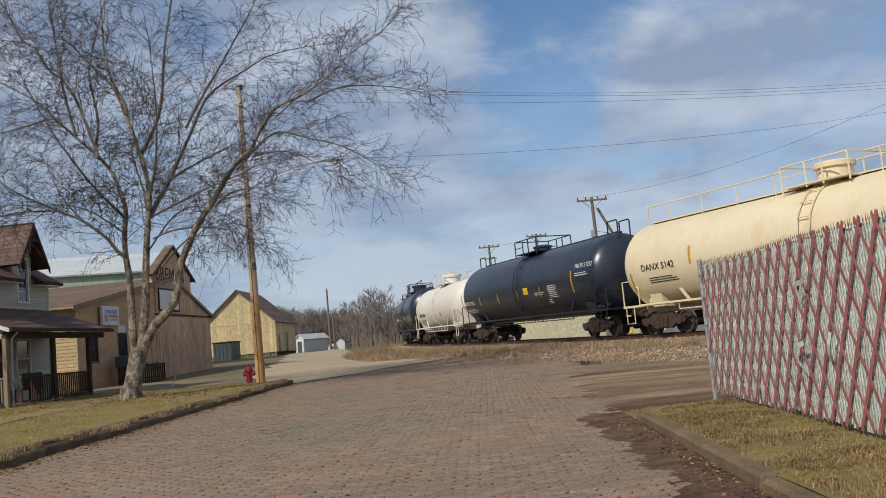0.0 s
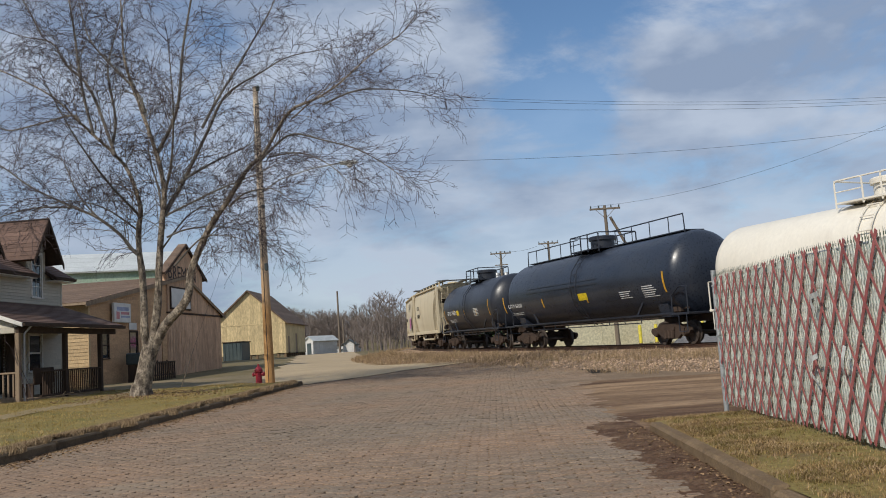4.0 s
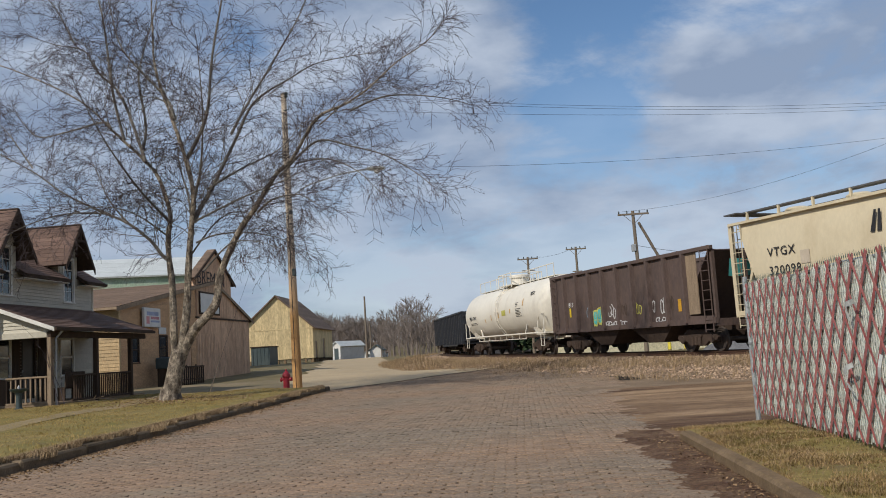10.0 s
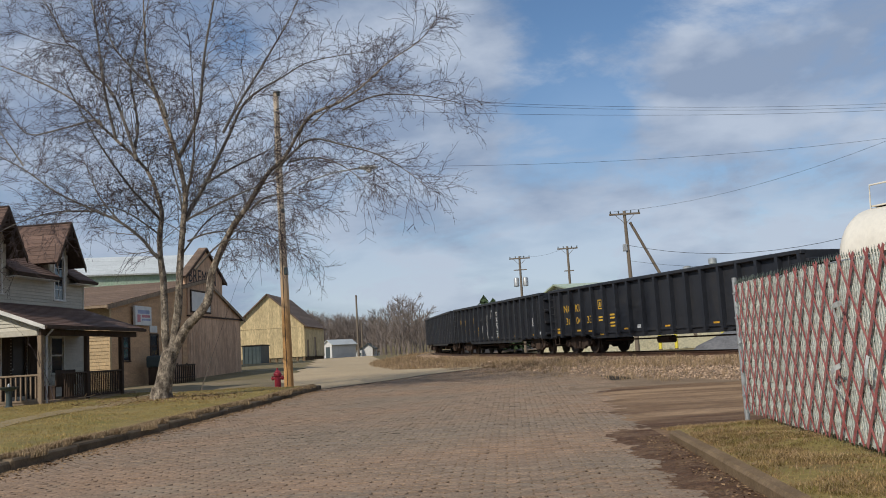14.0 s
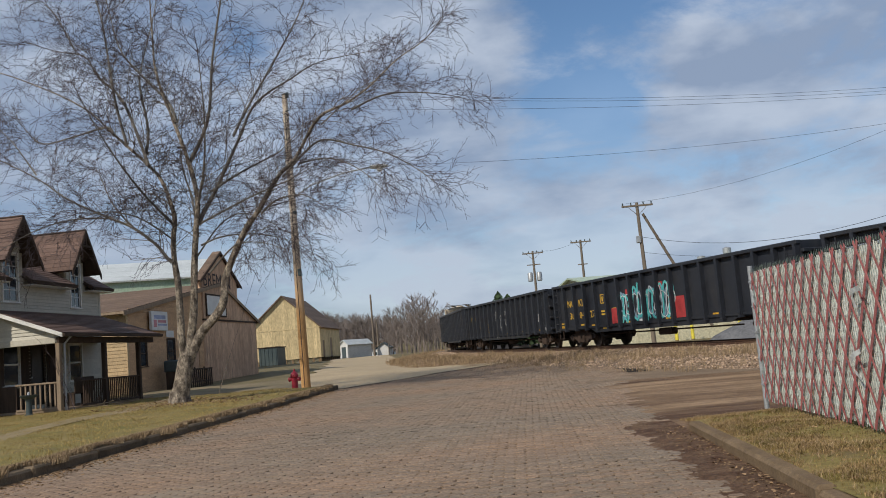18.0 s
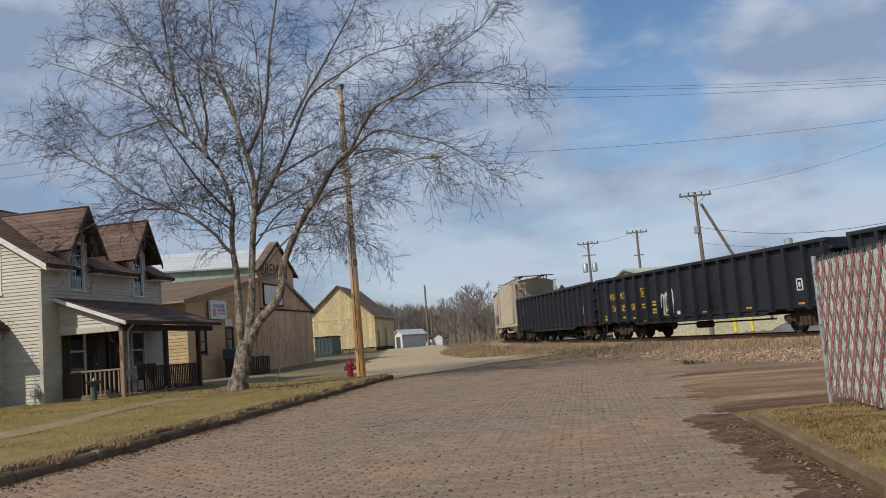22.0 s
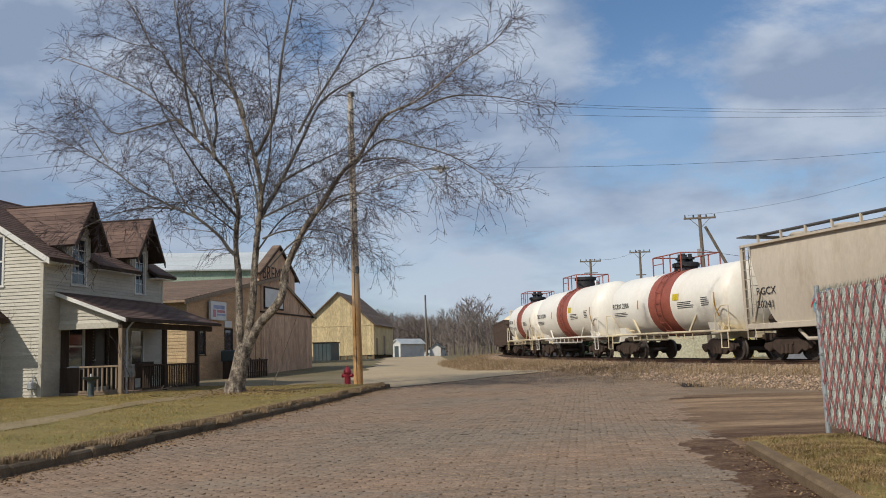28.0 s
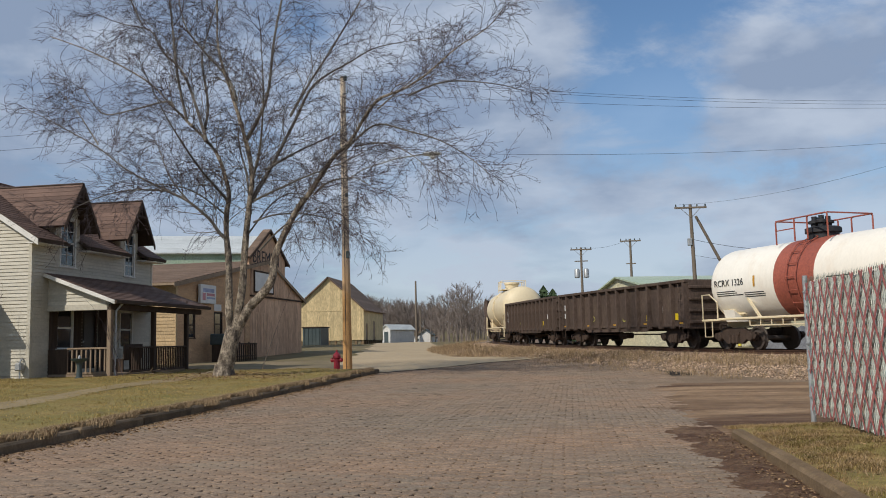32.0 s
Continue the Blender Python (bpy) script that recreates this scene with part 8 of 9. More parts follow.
    lettering("sign_lettering", "BREMEN", 1.2, M_BROWNLET, R, pose(9.45, -0.105, 5.72, 90, 0, 0), 1.0, "dark brown painted letters")
    part("notice_board", Geo().box(9.75, 12.7, -0.16, -0.105, 3.98, 5.15, bev=0.01), M_SIGNW, R, "pale blank board in a dark frame")
    part("notice_frame", Geo().box(9.65, 12.8, -0.17, -0.10, 5.15, 5.25).box(9.65, 12.8, -0.17, -0.10, 3.88, 3.98).box(9.65, 9.75, -0.17, -0.10, 3.98, 5.15).box(12.7, 12.8, -0.17, -0.10, 3.98, 5.15), M_DARKWOOD, R)
    # near end wall, sunlit clapboard, faces the camera
    D = 12.0
    gm = pose(0, D, 0, 0, 0, -90)
    part("end_wall", wall_core(D, lambda x: 3.95, 0.16, [], z0=-0.5), M_GOLD, R, "sunlit ochre clapboard end wall", gm)
    boards(R, D, lambda x: 3.9, [], M_GOLD, 0.17, gm, z0=-0.2, name="clapboard", proud=0.028)
    part("corner_trim", Geo().box(-0.04, 0.12, -0.045, 0.0, -0.3, 3.95), M_GOLD, R)
    part("back_wall", Geo().box(0, LX, D, D + 0.16, -0.5, 3.9), M_SHOP, R)
    part("far_wall", Geo().box(LX - 0.16, LX, 0, D, -0.5, 3.85), M_SHOP, R)
    for a, b, za, zb in ((-0.5, rx, 3.95 - 0.08, RG), (LX + 0.55, rx, 3.85 - 0.10, RG)):
        p = ((a, -0.16, za), (a, D + 0.3, za), (b, D + 0.3, zb + 0.1), (b, -0.16, zb + 0.1))
        part("roof_deck", Geo().sheet(*(p if a > b else (p[1], p[0], p[3], p[2])), 0.14), M_DARKWOOD, R)
        courses(R, *p, M_ROOFD, 0.45)
        q0, q1 = Vector((a, -0.20, za - 0.02)), Vector((b, -0.20, zb + 0.08))
        part("rake_board", Geo().add([q0, q1, q1 + Vector((0, 0, -0.2)), q0 + Vector((0, 0, -0.2)), q0 + Vector((0, 0.04, 0)), q1 + Vector((0, 0.04, 0)), q1 + Vector((0, 0.04, -0.2)), q0 + Vector((0, 0.04, -0.2))], [(0, 1, 2, 3), (7, 6, 5, 4), (0, 4, 5, 1), (3, 2, 6, 7), (0, 3, 7, 4), (1, 5, 6, 2)]), M_GREYWOOD, R)
    part("eave_board", Geo().box(-0.53, -0.49, -0.2, D, 3.74, 3.86), M_GREYWOOD, R)
    s = part("wall_sign", Geo().box(2.2, 4.05, -0.28, -0.12, 2.95, 3.95, bev=0.02), M_SIGNW, R, "white sign with blue and red print that cannot be read")
    part("sign_print", Geo().box(2.45, 3.8, -0.285, -0.281, 3.55, 3.75).box(2.9, 3.9, -0.285, -0.281, 3.2, 3.3), M_SIGNB, s)
    part("sign_print", Geo().box(2.4, 2.75, -0.285, -0.281, 3.12, 3.5).box(2.9, 3.85, -0.285, -0.281, 3.36, 3.5), M_SIGNR, s)
    part("sign_bracket", Geo().box(2.5, 2.56, -0.14, 0, 3.0, 3.9).box(3.7, 3.76, -0.14, 0, 3.0, 3.9), M_DARKWOOD, s)
    part("paper_notice", Geo().box(4.3, 5.2, -0.05, -0.03, 2.62, 2.98), M_SIGNW, R)
    g = thing("railing", "dark wooden railing in front of the shop", "railing", R.matrix_basis @ pose(0, 0, 0))
    part("handrail", Geo().box(2.6, 6.2, -1.75, -1.65, 0.75, 0.83).box(2.6, 6.2, -1.73, -1.67, 0.1, 0.16), M_DARKWOOD, g)
    for k in range(15):
        part("baluster", Geo().box(2.65 + k * 0.25 - 0.03, 2.65 + k * 0.25 + 0.03, -1.73, -1.67, -0.15, 0.9 if k % 5 == 0 else 0.76), M_DARKWOOD, g)
    u = thing("wall_unit", "dark box-shaped machine against the shop wall", "machine", R.matrix_basis @ pose(3.5, -0.9, 0))
    part("body", Geo().box(-0.7, 0.7, -0.4, 0.4, 0.75, 1.35, bev=0.06), M_TARP, u)
    for x in (-0.6, 0.6):
        part("leg", Geo().box(x - 0.05, x + 0.05, -0.3, 0.3, -0.2, 0.76), M_DARKWOOD, u)
    return R


make_shop()


def make_plain(name, label, cat, m, L, D, EV, RG, wall, roof, ridge="x", board=0.9, base=-0.4, over=0.35, openings=(), side_openings=(), wall_side=None, course=0.6):
    """A gabled building: x along its front, y back, ridge along x or y."""
    R = thing(name, label, cat, m)
    I = Matrix.Identity(4)
    gab_f = (lambda x: EV + (RG - EV) * (1 - abs(x - L / 2) / (L / 2))) if ridge == "y" else (lambda x: EV)
    gab_s = (lambda x: EV + (RG - EV) * (1 - abs(x - D / 2) / (D / 2))) if ridge == "x" else (lambda x: EV)
    ws = wall_side or wall
    for nm, mm, ln, tp, op, mt in (("front_wall", I, L, gab_f, openings, wall), ("back_wall", pose(L, D, 0, 0, 0, 180), L, gab_f, (), wall), ("side_wall", pose(0, D, 0, 0, 0, -90), D, gab_s, (), ws), ("side_wall", pose(L, 0, 0, 0, 0, 90), D, gab_s, side_openings, ws)):
        part(nm, wall_core(ln, tp, 0.15, op, (ln / 2,), z0=base), mt, R, "", mm)
        if nm in ("front_wall", "side_wall") and board:
            uprights(R, ln, tp, op, mt, board, mm, z0=base + 0.05)
    o = over
    if ridge == "x":
        k = (RG - EV) / (D / 2)
        for y, s in ((-o, 1), (D + o, -1)):
            p = ((-o, y, EV - o * k + 0.08), (L + o, y, EV - o * k + 0.08), (L + o, D / 2, RG + 0.08), (-o, D / 2, RG + 0.08))
            part("roof_deck", Geo().sheet(*(p if s > 0 else (p[1], p[0], p[3], p[2])), 0.12), roof, R)
            courses(R, *p, roof, course)
    else:
        k = (RG - EV) / (L / 2)
        for x, s in ((-o, -1), (L + o, 1)):
            p = ((x, -o, EV - o * k + 0.08), (x, D + o, EV - o * k + 0.08), (L / 2, D + o, RG + 0.08), (L / 2, -o, RG + 0.08))
            part("roof_deck", Geo().sheet(*(p if s > 0 else (p[1], p[0], p[3], p[2])), 0.12), roof, R)
            courses(R, *p, roof, course)
    return R


# the yellow barn: gable towards the camera, on short piers
B = make_plain("barn", "weathered yellow wooden barn on short piers", "barn", pose(-30.7, 110, 1.50), 9.2, 14.0, 4.1, 8.2, M_BARN, M_ROOFD, "y", 0.42, 0.0, 0.4, openings=((4.4, 4.8, 5.9, 6.3),), side_openings=((1.4, 2.6, 0.0, 2.2), (6.5, 8.0, 0.0, 2.6)))
part("cross_board", Geo().box(0, 9.2, -0.06, -0.03, 3.82, 3.98), M_BARN, B)
part("vent_hatch", Geo().box(4.35, 4.85, -0.02, 0.06, 5.85, 6.35), M_BARN, B)
for _x in frange(0.15, 9.05, 0.89):
    part("pier", Geo().box(_x - 0.13, _x + 0.13, 0.0, 0.3, -0.6, 0.0), M_KERB, B)
for _y in frange(0.3, 13.7, 1.5):
    part("pier", Geo().box(8.8, 9.15, _y - 0.15, _y + 0.15, -0.6, 0.0), M_KERB, B)
part("side_door", Geo().box(9.10, 9.16, 1.4, 2.6, 0, 2.2), M_GREYWOOD, B)
part("side_door", Geo().box(9.10, 9.16, 6.5, 8.0, 0, 2.6), M_GREYWOOD, B)
part("floor", Geo().box(0, 9.2, 0, 14, 0.0, 0.12), M_DARKWOOD, B)
C_ = thing("steel_container", "dark teal steel container beside the barn", "container", pose(-27.1, 101, 1.0))
part("body", Geo().box(0, 2.2, 0, 4, 0, 2.1, bev=0.04), M_TARP, C_)
part("lid", Geo().box(-0.1, 2.3, -0.1, 4.1, 2.1, 2.22, bev=0.02), M_DARKWOOD, C_)
for _x in frange(0.2, 2.0, 0.45):
    part("rib", Geo().box(_x - 0.04, _x + 0.04, -0.05, 0, 0.05, 2.05), M_TARP, C_)
# the big green building with a white metal roof behind the shop
G = make_plain("metal_building", "green metal building with a white ribbed roof", "metal building", pose(-44.9, 69.9, 0.9, 0, 0, 16), 22.0, 16.0, 8.6, 11.0, M_GREENW, M_METAL, "x", 0.9, -0.4, 0.4, course=2.0)
for _k in range(24):
    part("roof_rib", Geo().box(-0.03, 0.03, 0, 8.75, 0.0, 0.06, pose(-0.2 + _k * 0.96, -0.4, 8.50, math.degrees(math.atan2(2.4, 8.0)), 0, 0)), M_METAL, G)
# pale building beyond the track
W = make_plain("warehouse", "long pale yellow-green warehouse with a pale roof", "warehouse", pose(9.0, 72.0, 0.30, 0, 0, 12), 44.0, 12.5, 5.2, 6.2, M_MINT, M_MINTROOF, "x", 3.0, -0.3, 0.4, openings=((8.0, 11.0, 0.0, 3.0), (20, 23, 0, 3.0)), course=2.4)
part("dock_door", Geo().box(8.0, 11.0, 0.02, 0.08, 0, 3.0).box(20, 23, 0.02, 0.08, 0, 3.0), M_TRIM, W)
for _x, _z in ((15.0, 6.55), (12.4, 5.9)):
    part("roof_vent", Geo().lathe([(0.28, -0.6), (0.28, 0.9), (0.38, 0.95), (0.38, 1.4), (0.2, 1.5)], 16, "z", Matrix.Translation((_x, 6.0, _z))), M_GALV, W, smooth=True)
for _i, _x in enumerate((6.0, 7.4, 11.6, 18.6)):
    q = thing("bollard", "yellow steel bollard in front of the warehouse", "bollard", W.matrix_basis @ pose(_x, -1.2, -0.05), group="warehouse bollards")
    part("post", Geo().lathe([(0.14, -0.4), (0.14, 1.5), (0.10, 1.58)], 12, "z"), M_YELLOW, q, smooth=True)
    part("collar", Geo().lathe([(0.16, 0.0), (0.16, 0.12)], 12, "z"), M_KERB, q)
heap = Geo()
_n = 18
_vs = [(0, 0, 1.35)]
for _j, _f in enumerate((0.35, 0.7, 1.0)):
    for _k2 in range(_n):
        _a = 2 * math.pi * _k2 / _n
        _rr = _f * (1 + 0.12 * wob(_k2 + _j * 20))
        _vs.append((3.0 * _rr * math.cos(_a), 1.8 * _rr * math.sin(_a), 1.35 * (1 - _f) ** 0.9 * (1 + 0.1 * wob(_k2 + 50)) - (0.15 if _f == 1 else 0)))
heap.add(_vs, [(0, 1 + k, 1 + (k + 1) % _n) for k in range(_n)] + [(1 + j * _n + k, 1 + (j + 1) * _n + k, 1 + (j + 1) * _n + (k + 1) % _n, 1 + j * _n + (k + 1) % _n) for j in range(2) for k in range(_n)])
tagged(part("grey_mound", heap, M_GREYGRAVEL, None, "", pose(13.6, 46.0, 0.32), True), "heap of grey gravel beyond the track", "gravel heap")
# small far buildings
S1 = make_plain("shed", "long low white shed", "shed", pose(-26.2, 150.6, 1.0, 0, 0, -25), 1.7, 7.5, 2.5, 3.2, M_WHITEW, M_METAL, "y", 0.6, -0.4, 0.3, openings=((0.4, 1.3, 0.0, 2.0),))
part("shed_door", Geo().box(0.4, 1.3, 0.03, 0.08, 0, 2.0), M_TARP, S1)
S2 = make_plain("far_house", "small white house with a brown roof", "house", pose(-24.2, 172, 0.8), 4.5, 7.0, 1.25, 2.4, M_WHITEW, M_ROOFD, "y", 0.6, -0.4, 0.4, openings=((0.9, 1.7, 0.4, 0.95), (3.0, 3.7, 0.0, 1.1)))
part("far_window", Geo().box(0.9, 1.7, 0.03, 0.08, 0.4, 0.95).box(3.0, 3.7, 0.03, 0.08, 0, 1.1), M_TARP, S2)
S3 = make_plain("far_garage", "small grey-roofed white garage", "garage", pose(-20.6, 158, 1.0), 2.2, 5.0, 1.5, 2.3, M_WHITEW, M_TARP, "y", 0.6, -0.4, 0.3)


# ---- poles, lamp, hydrant, wires ----
def pole_thing(name, label, x, y, z, h, r0, r1, mat, lean=(0, 0)):
    p = thing(name, label, "utility pole", pose(x, y, z))
    part("shaft", Geo().tube([(0, 0, -0.3), (lean[0] * 0.33, lean[1] * 0.33, h * 0.33), (lean[0] * 0.66, lean[1] * 0.66, h * 0.66), (*lean, h)], r0, 12, r1), mat, p, smooth=True)
    return p


PX, PY, PZ, PH = -7.35, 34.2, 0.24, 11.85
U = pole_thing("utility_pole", "tall brown wooden utility pole by the kerb", PX, PY, PZ, PH, 0.19, 0.11, M_POLE, (-0.10, 0))
part("pole_cap", Geo().lathe([(0.12, PH - 0.02), (0.12, PH + 0.03), (0.06, PH + 0.08)], 10, "z", Matrix.Translation((-0.10, 0, 0))), M_POLEG, U)
part("insulator", Geo().lathe([(0.05, 0), (0.09, 0.05), (0.05, 0.1), (0.09, 0.16), (0.03, 0.24)], 10, "z", Matrix.Translation((0.03, -0.1, PH - 0.15))), M_TARP, U)
part("pin_bracket", Geo().tube([(-0.1, -0.1, PH - 0.7), (0.12, -0.12, PH - 0.66), (0.14, -0.12, PH - 0.5)], 0.025, 6), M_TARP, U)
part("cable_clamp", Geo().box(-0.02, 0.14, -0.16, -0.06, 4.4, 4.7, bev=0.02).box(-0.03, 0.1, -0.15, -0.05, 6.9, 7.05, bev=0.02), M_TARP, U)
part("ground_wire", Geo().tube([(-0.02, -0.19, 0.0), (-0.07, -0.15, 7.0), (-0.10, -0.13, PH - 0.8)], 0.012, 5), M_WIRE, U)
arm = part("lamp_arm", Geo().tube([(-0.06, 0, 7.55), (0.8, -0.3, 7.98), (2.2, -0.7, 8.26), (3.35, -1.0, 8.32)], 0.032, 8), M_GALV, U, "thin grey street lamp arm", smooth=True)
part("lamp_head", Geo().lathe([(0.06, -0.38), (0.13, -0.3), (0.17, 0.0), (0.14, 0.25), (0.05, 0.36)], 12, "x", Matrix.Translation((3.65, -1.08, 8.30)) @ Matrix.Diagonal((1, 1, 0.55, 1))), M_METAL, arm, smooth=True)
part("lamp_lens", Geo().lathe([(0.03, -0.16), (0.11, -0.10), (0.13, 0.0)], 12, "z", Matrix.Translation((3.68, -1.08, 8.24))), M_SIGNW, arm, smooth=True)

HY = thing("fire_hydrant", "red cast-iron fire hydrant on the grass", "fire hydrant", pose(-7.45, 32.7, 0.24))
part("barrel", Geo().lathe([(0.17, -0.05), (0.17, 0.03), (0.12, 0.05), (0.115, 0.46), (0.15, 0.48), (0.15, 0.52)], 18, "z"), M_HYD, HY, smooth=True)
part("bonnet", Geo().lathe([(0.155, 0.52), (0.155, 0.55), (0.12, 0.62), (0.06, 0.69), (0.035, 0.70), (0.035, 0.77)], 18, "z"), M_HYD, HY, smooth=True)
for _a in (0, 90, 180):
    n_ = part("nozzle", Geo().lathe([(0.06, 0.08), (0.06, 0.17), (0.085, 0.175), (0.085, 0.22), (0.03, 0.225), (0.03, 0.25)], 12, "x", pose(0, 0, 0.40, 0, 0, _a - 10)), M_HYD, HY, smooth=True)
# guy wire of the pole, with its pale guard
GY = thing("guy_wire", "thin guy wire with a pale guard", "guy wire", pose(0, 0, 0))
part("strand", Geo().tube([(-10.2, 32.0, 0.30), (-7.42, 34.18, 9.2)], 0.0045, 5), M_WIRE, GY)
part("guard", Geo().tube([(-10.2, 32.0, 0.20), (-9.75, 32.36, 1.75)], 0.016, 6), M_POLEG, GY)


def cross_pole(label, az, dist, top_el, z0, arm_w, extra="", lean=(0, 0)):
    x, y = dist * math.tan(radians(az)), dist
    h = 1.3 + top_el * dist - z0
    p = pole_thing("cross_arm_pole", label, x, y, z0, h, 0.17, 0.11, M_POLEG, lean)
    part("cross_arm", Geo().box(lean[0] - arm_w / 2, lean[0] + arm_w / 2, -0.16, -0.06, h - 0.30, h - 0.17, bev=0.01), M_POLEG, p)
    for k in (-0.46, -0.2, 0.2, 0.46):
        part("insulator", Geo().lathe([(0.03, 0), (0.06, 0.05), (0.04, 0.1), (0.06, 0.13), (0.02, 0.2)], 8, "z", Matrix.Translation((lean[0] + k * arm_w, -0.11, h - 0.17))), M_TARP, p)
    for s in (-1, 1):
        part("arm_brace", Geo().tube([(lean[0] + s * arm_w * 0.3, -0.11, h - 0.3), (lean[0] * 0.95, -0.11, h - 0.95)], 0.02, 5), M_POLEG, p)
    if extra == "cans":
        for s in (-1, 1):
            part("transformer", Geo().lathe([(0.22, 0), (0.28, 0.05), (0.28, 0.85), (0.2, 0.95)], 14, "z", Matrix.Translation((s * 0.48, 0, h - 3.2))), M_GALV, p, "grey transformer can", smooth=True)
        part("lower_arm", Geo().box(-0.7, 0.7, -0.1, 0.0, h - 1.5, h - 1.4), M_POLEG, p)
    if extra == "bank":
        for k in range(4):
            part("transformer", Geo().lathe([(0.2, 0), (0.25, 0.05), (0.25, 0.8), (0.18, 0.9)], 12, "z", Matrix.Translation((-0.9 + k * 0.6, 0, h - 5.9))), M_GALV, p, "grey transformer can", smooth=True)
        part("lower_arm", Geo().box(-1.2, 1.2, -0.1, 0.0, h - 5.9, h - 5.78).box(-0.5, 0.5, -0.1, 0, h - 2.6, h - 2.5), M_POLEG, p)
    if extra == "box":
        part("cut_out", Geo().box(-0.45, -0.15, -0.2, 0.1, h - 2.9, h - 2.4, bev=0.03), M_GALV, p)
    return p, x, y, z0 + h


A1 = cross_pole("grey wooden pole with a cross-arm beyond the track", 10.43, 62.0, 0.1474, 0.3, 2.2, "box", (-0.15, 0))
part("push_brace", Geo().tube([(0.25, 0.3, 9.35), (4.3, 0.6, 1.0)], 0.10, 8, 0.12), M_POLEG, A1[0], "leaning timber brace", smooth=True)
A2 = cross_pole("grey pole with two transformer cans", 3.28, 92.0, 0.1024, 0.35, 2.2, "cans")
A3 = cross_pole("grey pole with a bank of transformers", 6.45, 90.0, 0.1105, 0.35, 2.1, "bank")
F1 = pole_thing("far_pole", "slim distant wooden pole", -22.1, 165.0, 0.7, 12.0, 0.22, 0.16, M_POLEG)
F2 = pole_thing("far_pole", "shorter distant wooden pole", -21.3, 165.0, 0.7, 6.6, 0.2, 0.15, M_POLEG)


def wire(a, b, sag, r=0.011, n=16):
    pts = []
    for i in range(n + 1):
        f = i / n
        p = Vector(a).lerp(Vector(b), f)
        p.z -= sag * 4 * f * (1 - f)
        pts.append(p)
    return Geo().tube(pts, r, 4, caps=False)


WR = thing("overhead_wires", "thin dark overhead wires", "wires")
topp = (PX - 0.1, PY, PZ + PH)


def ray_end(az, el, dist):
    return (dist * math.tan(radians(az)), dist, 1.3 + el * dist)


def long_wire(a, az, el, dist, sag, r):
    """From a point through the direction (az, el) at a distance ahead, and on past it."""
    e = Vector(ray_end(az, el, dist))
    a = Vector(a)
    part("wire", wire(a, a + (e - a) * 1.5, sag, r), M_WIRE, WR)


for _z, _el, _s in ((0.10, 0.2725, 0.9), (0.02, 0.2685, 0.9), (-0.55, 0.2604, 0.7), (-3.0, 0.2364, 1.1)):
    long_wire((PX, PY, PZ + PH + _z), 26.4, _el, 42.0, _s, 0.0062)
for _z, _az, _el in ((0.1, -33.7, 0.2896), (-0.5, -33.7, 0.2721), (-3.4, -32.0, 0.215)):
    long_wire((PX, PY, PZ + PH + _z), _az, _el, 30.0, 0.9, 0.006)
long_wire((A1[1] - 0.9, A1[2], A1[3]), 21.2, 0.1945, 50.0, 0.8, 0.0075)
long_wire((A1[1], A1[2], A1[3] - 2.5), 24.28, 0.1392, 52.0, 2.0, 0.014)
long_wire((A1[1], A1[2], A1[3] - 3.6), 24.1, 0.1104, 52.0, 1.5, 0.010)
part("wire", wire((A2[1], A2[2], A2[3]), (A3[1], A3[2], A3[3]), 0.4, 0.010), M_WIRE, WR)


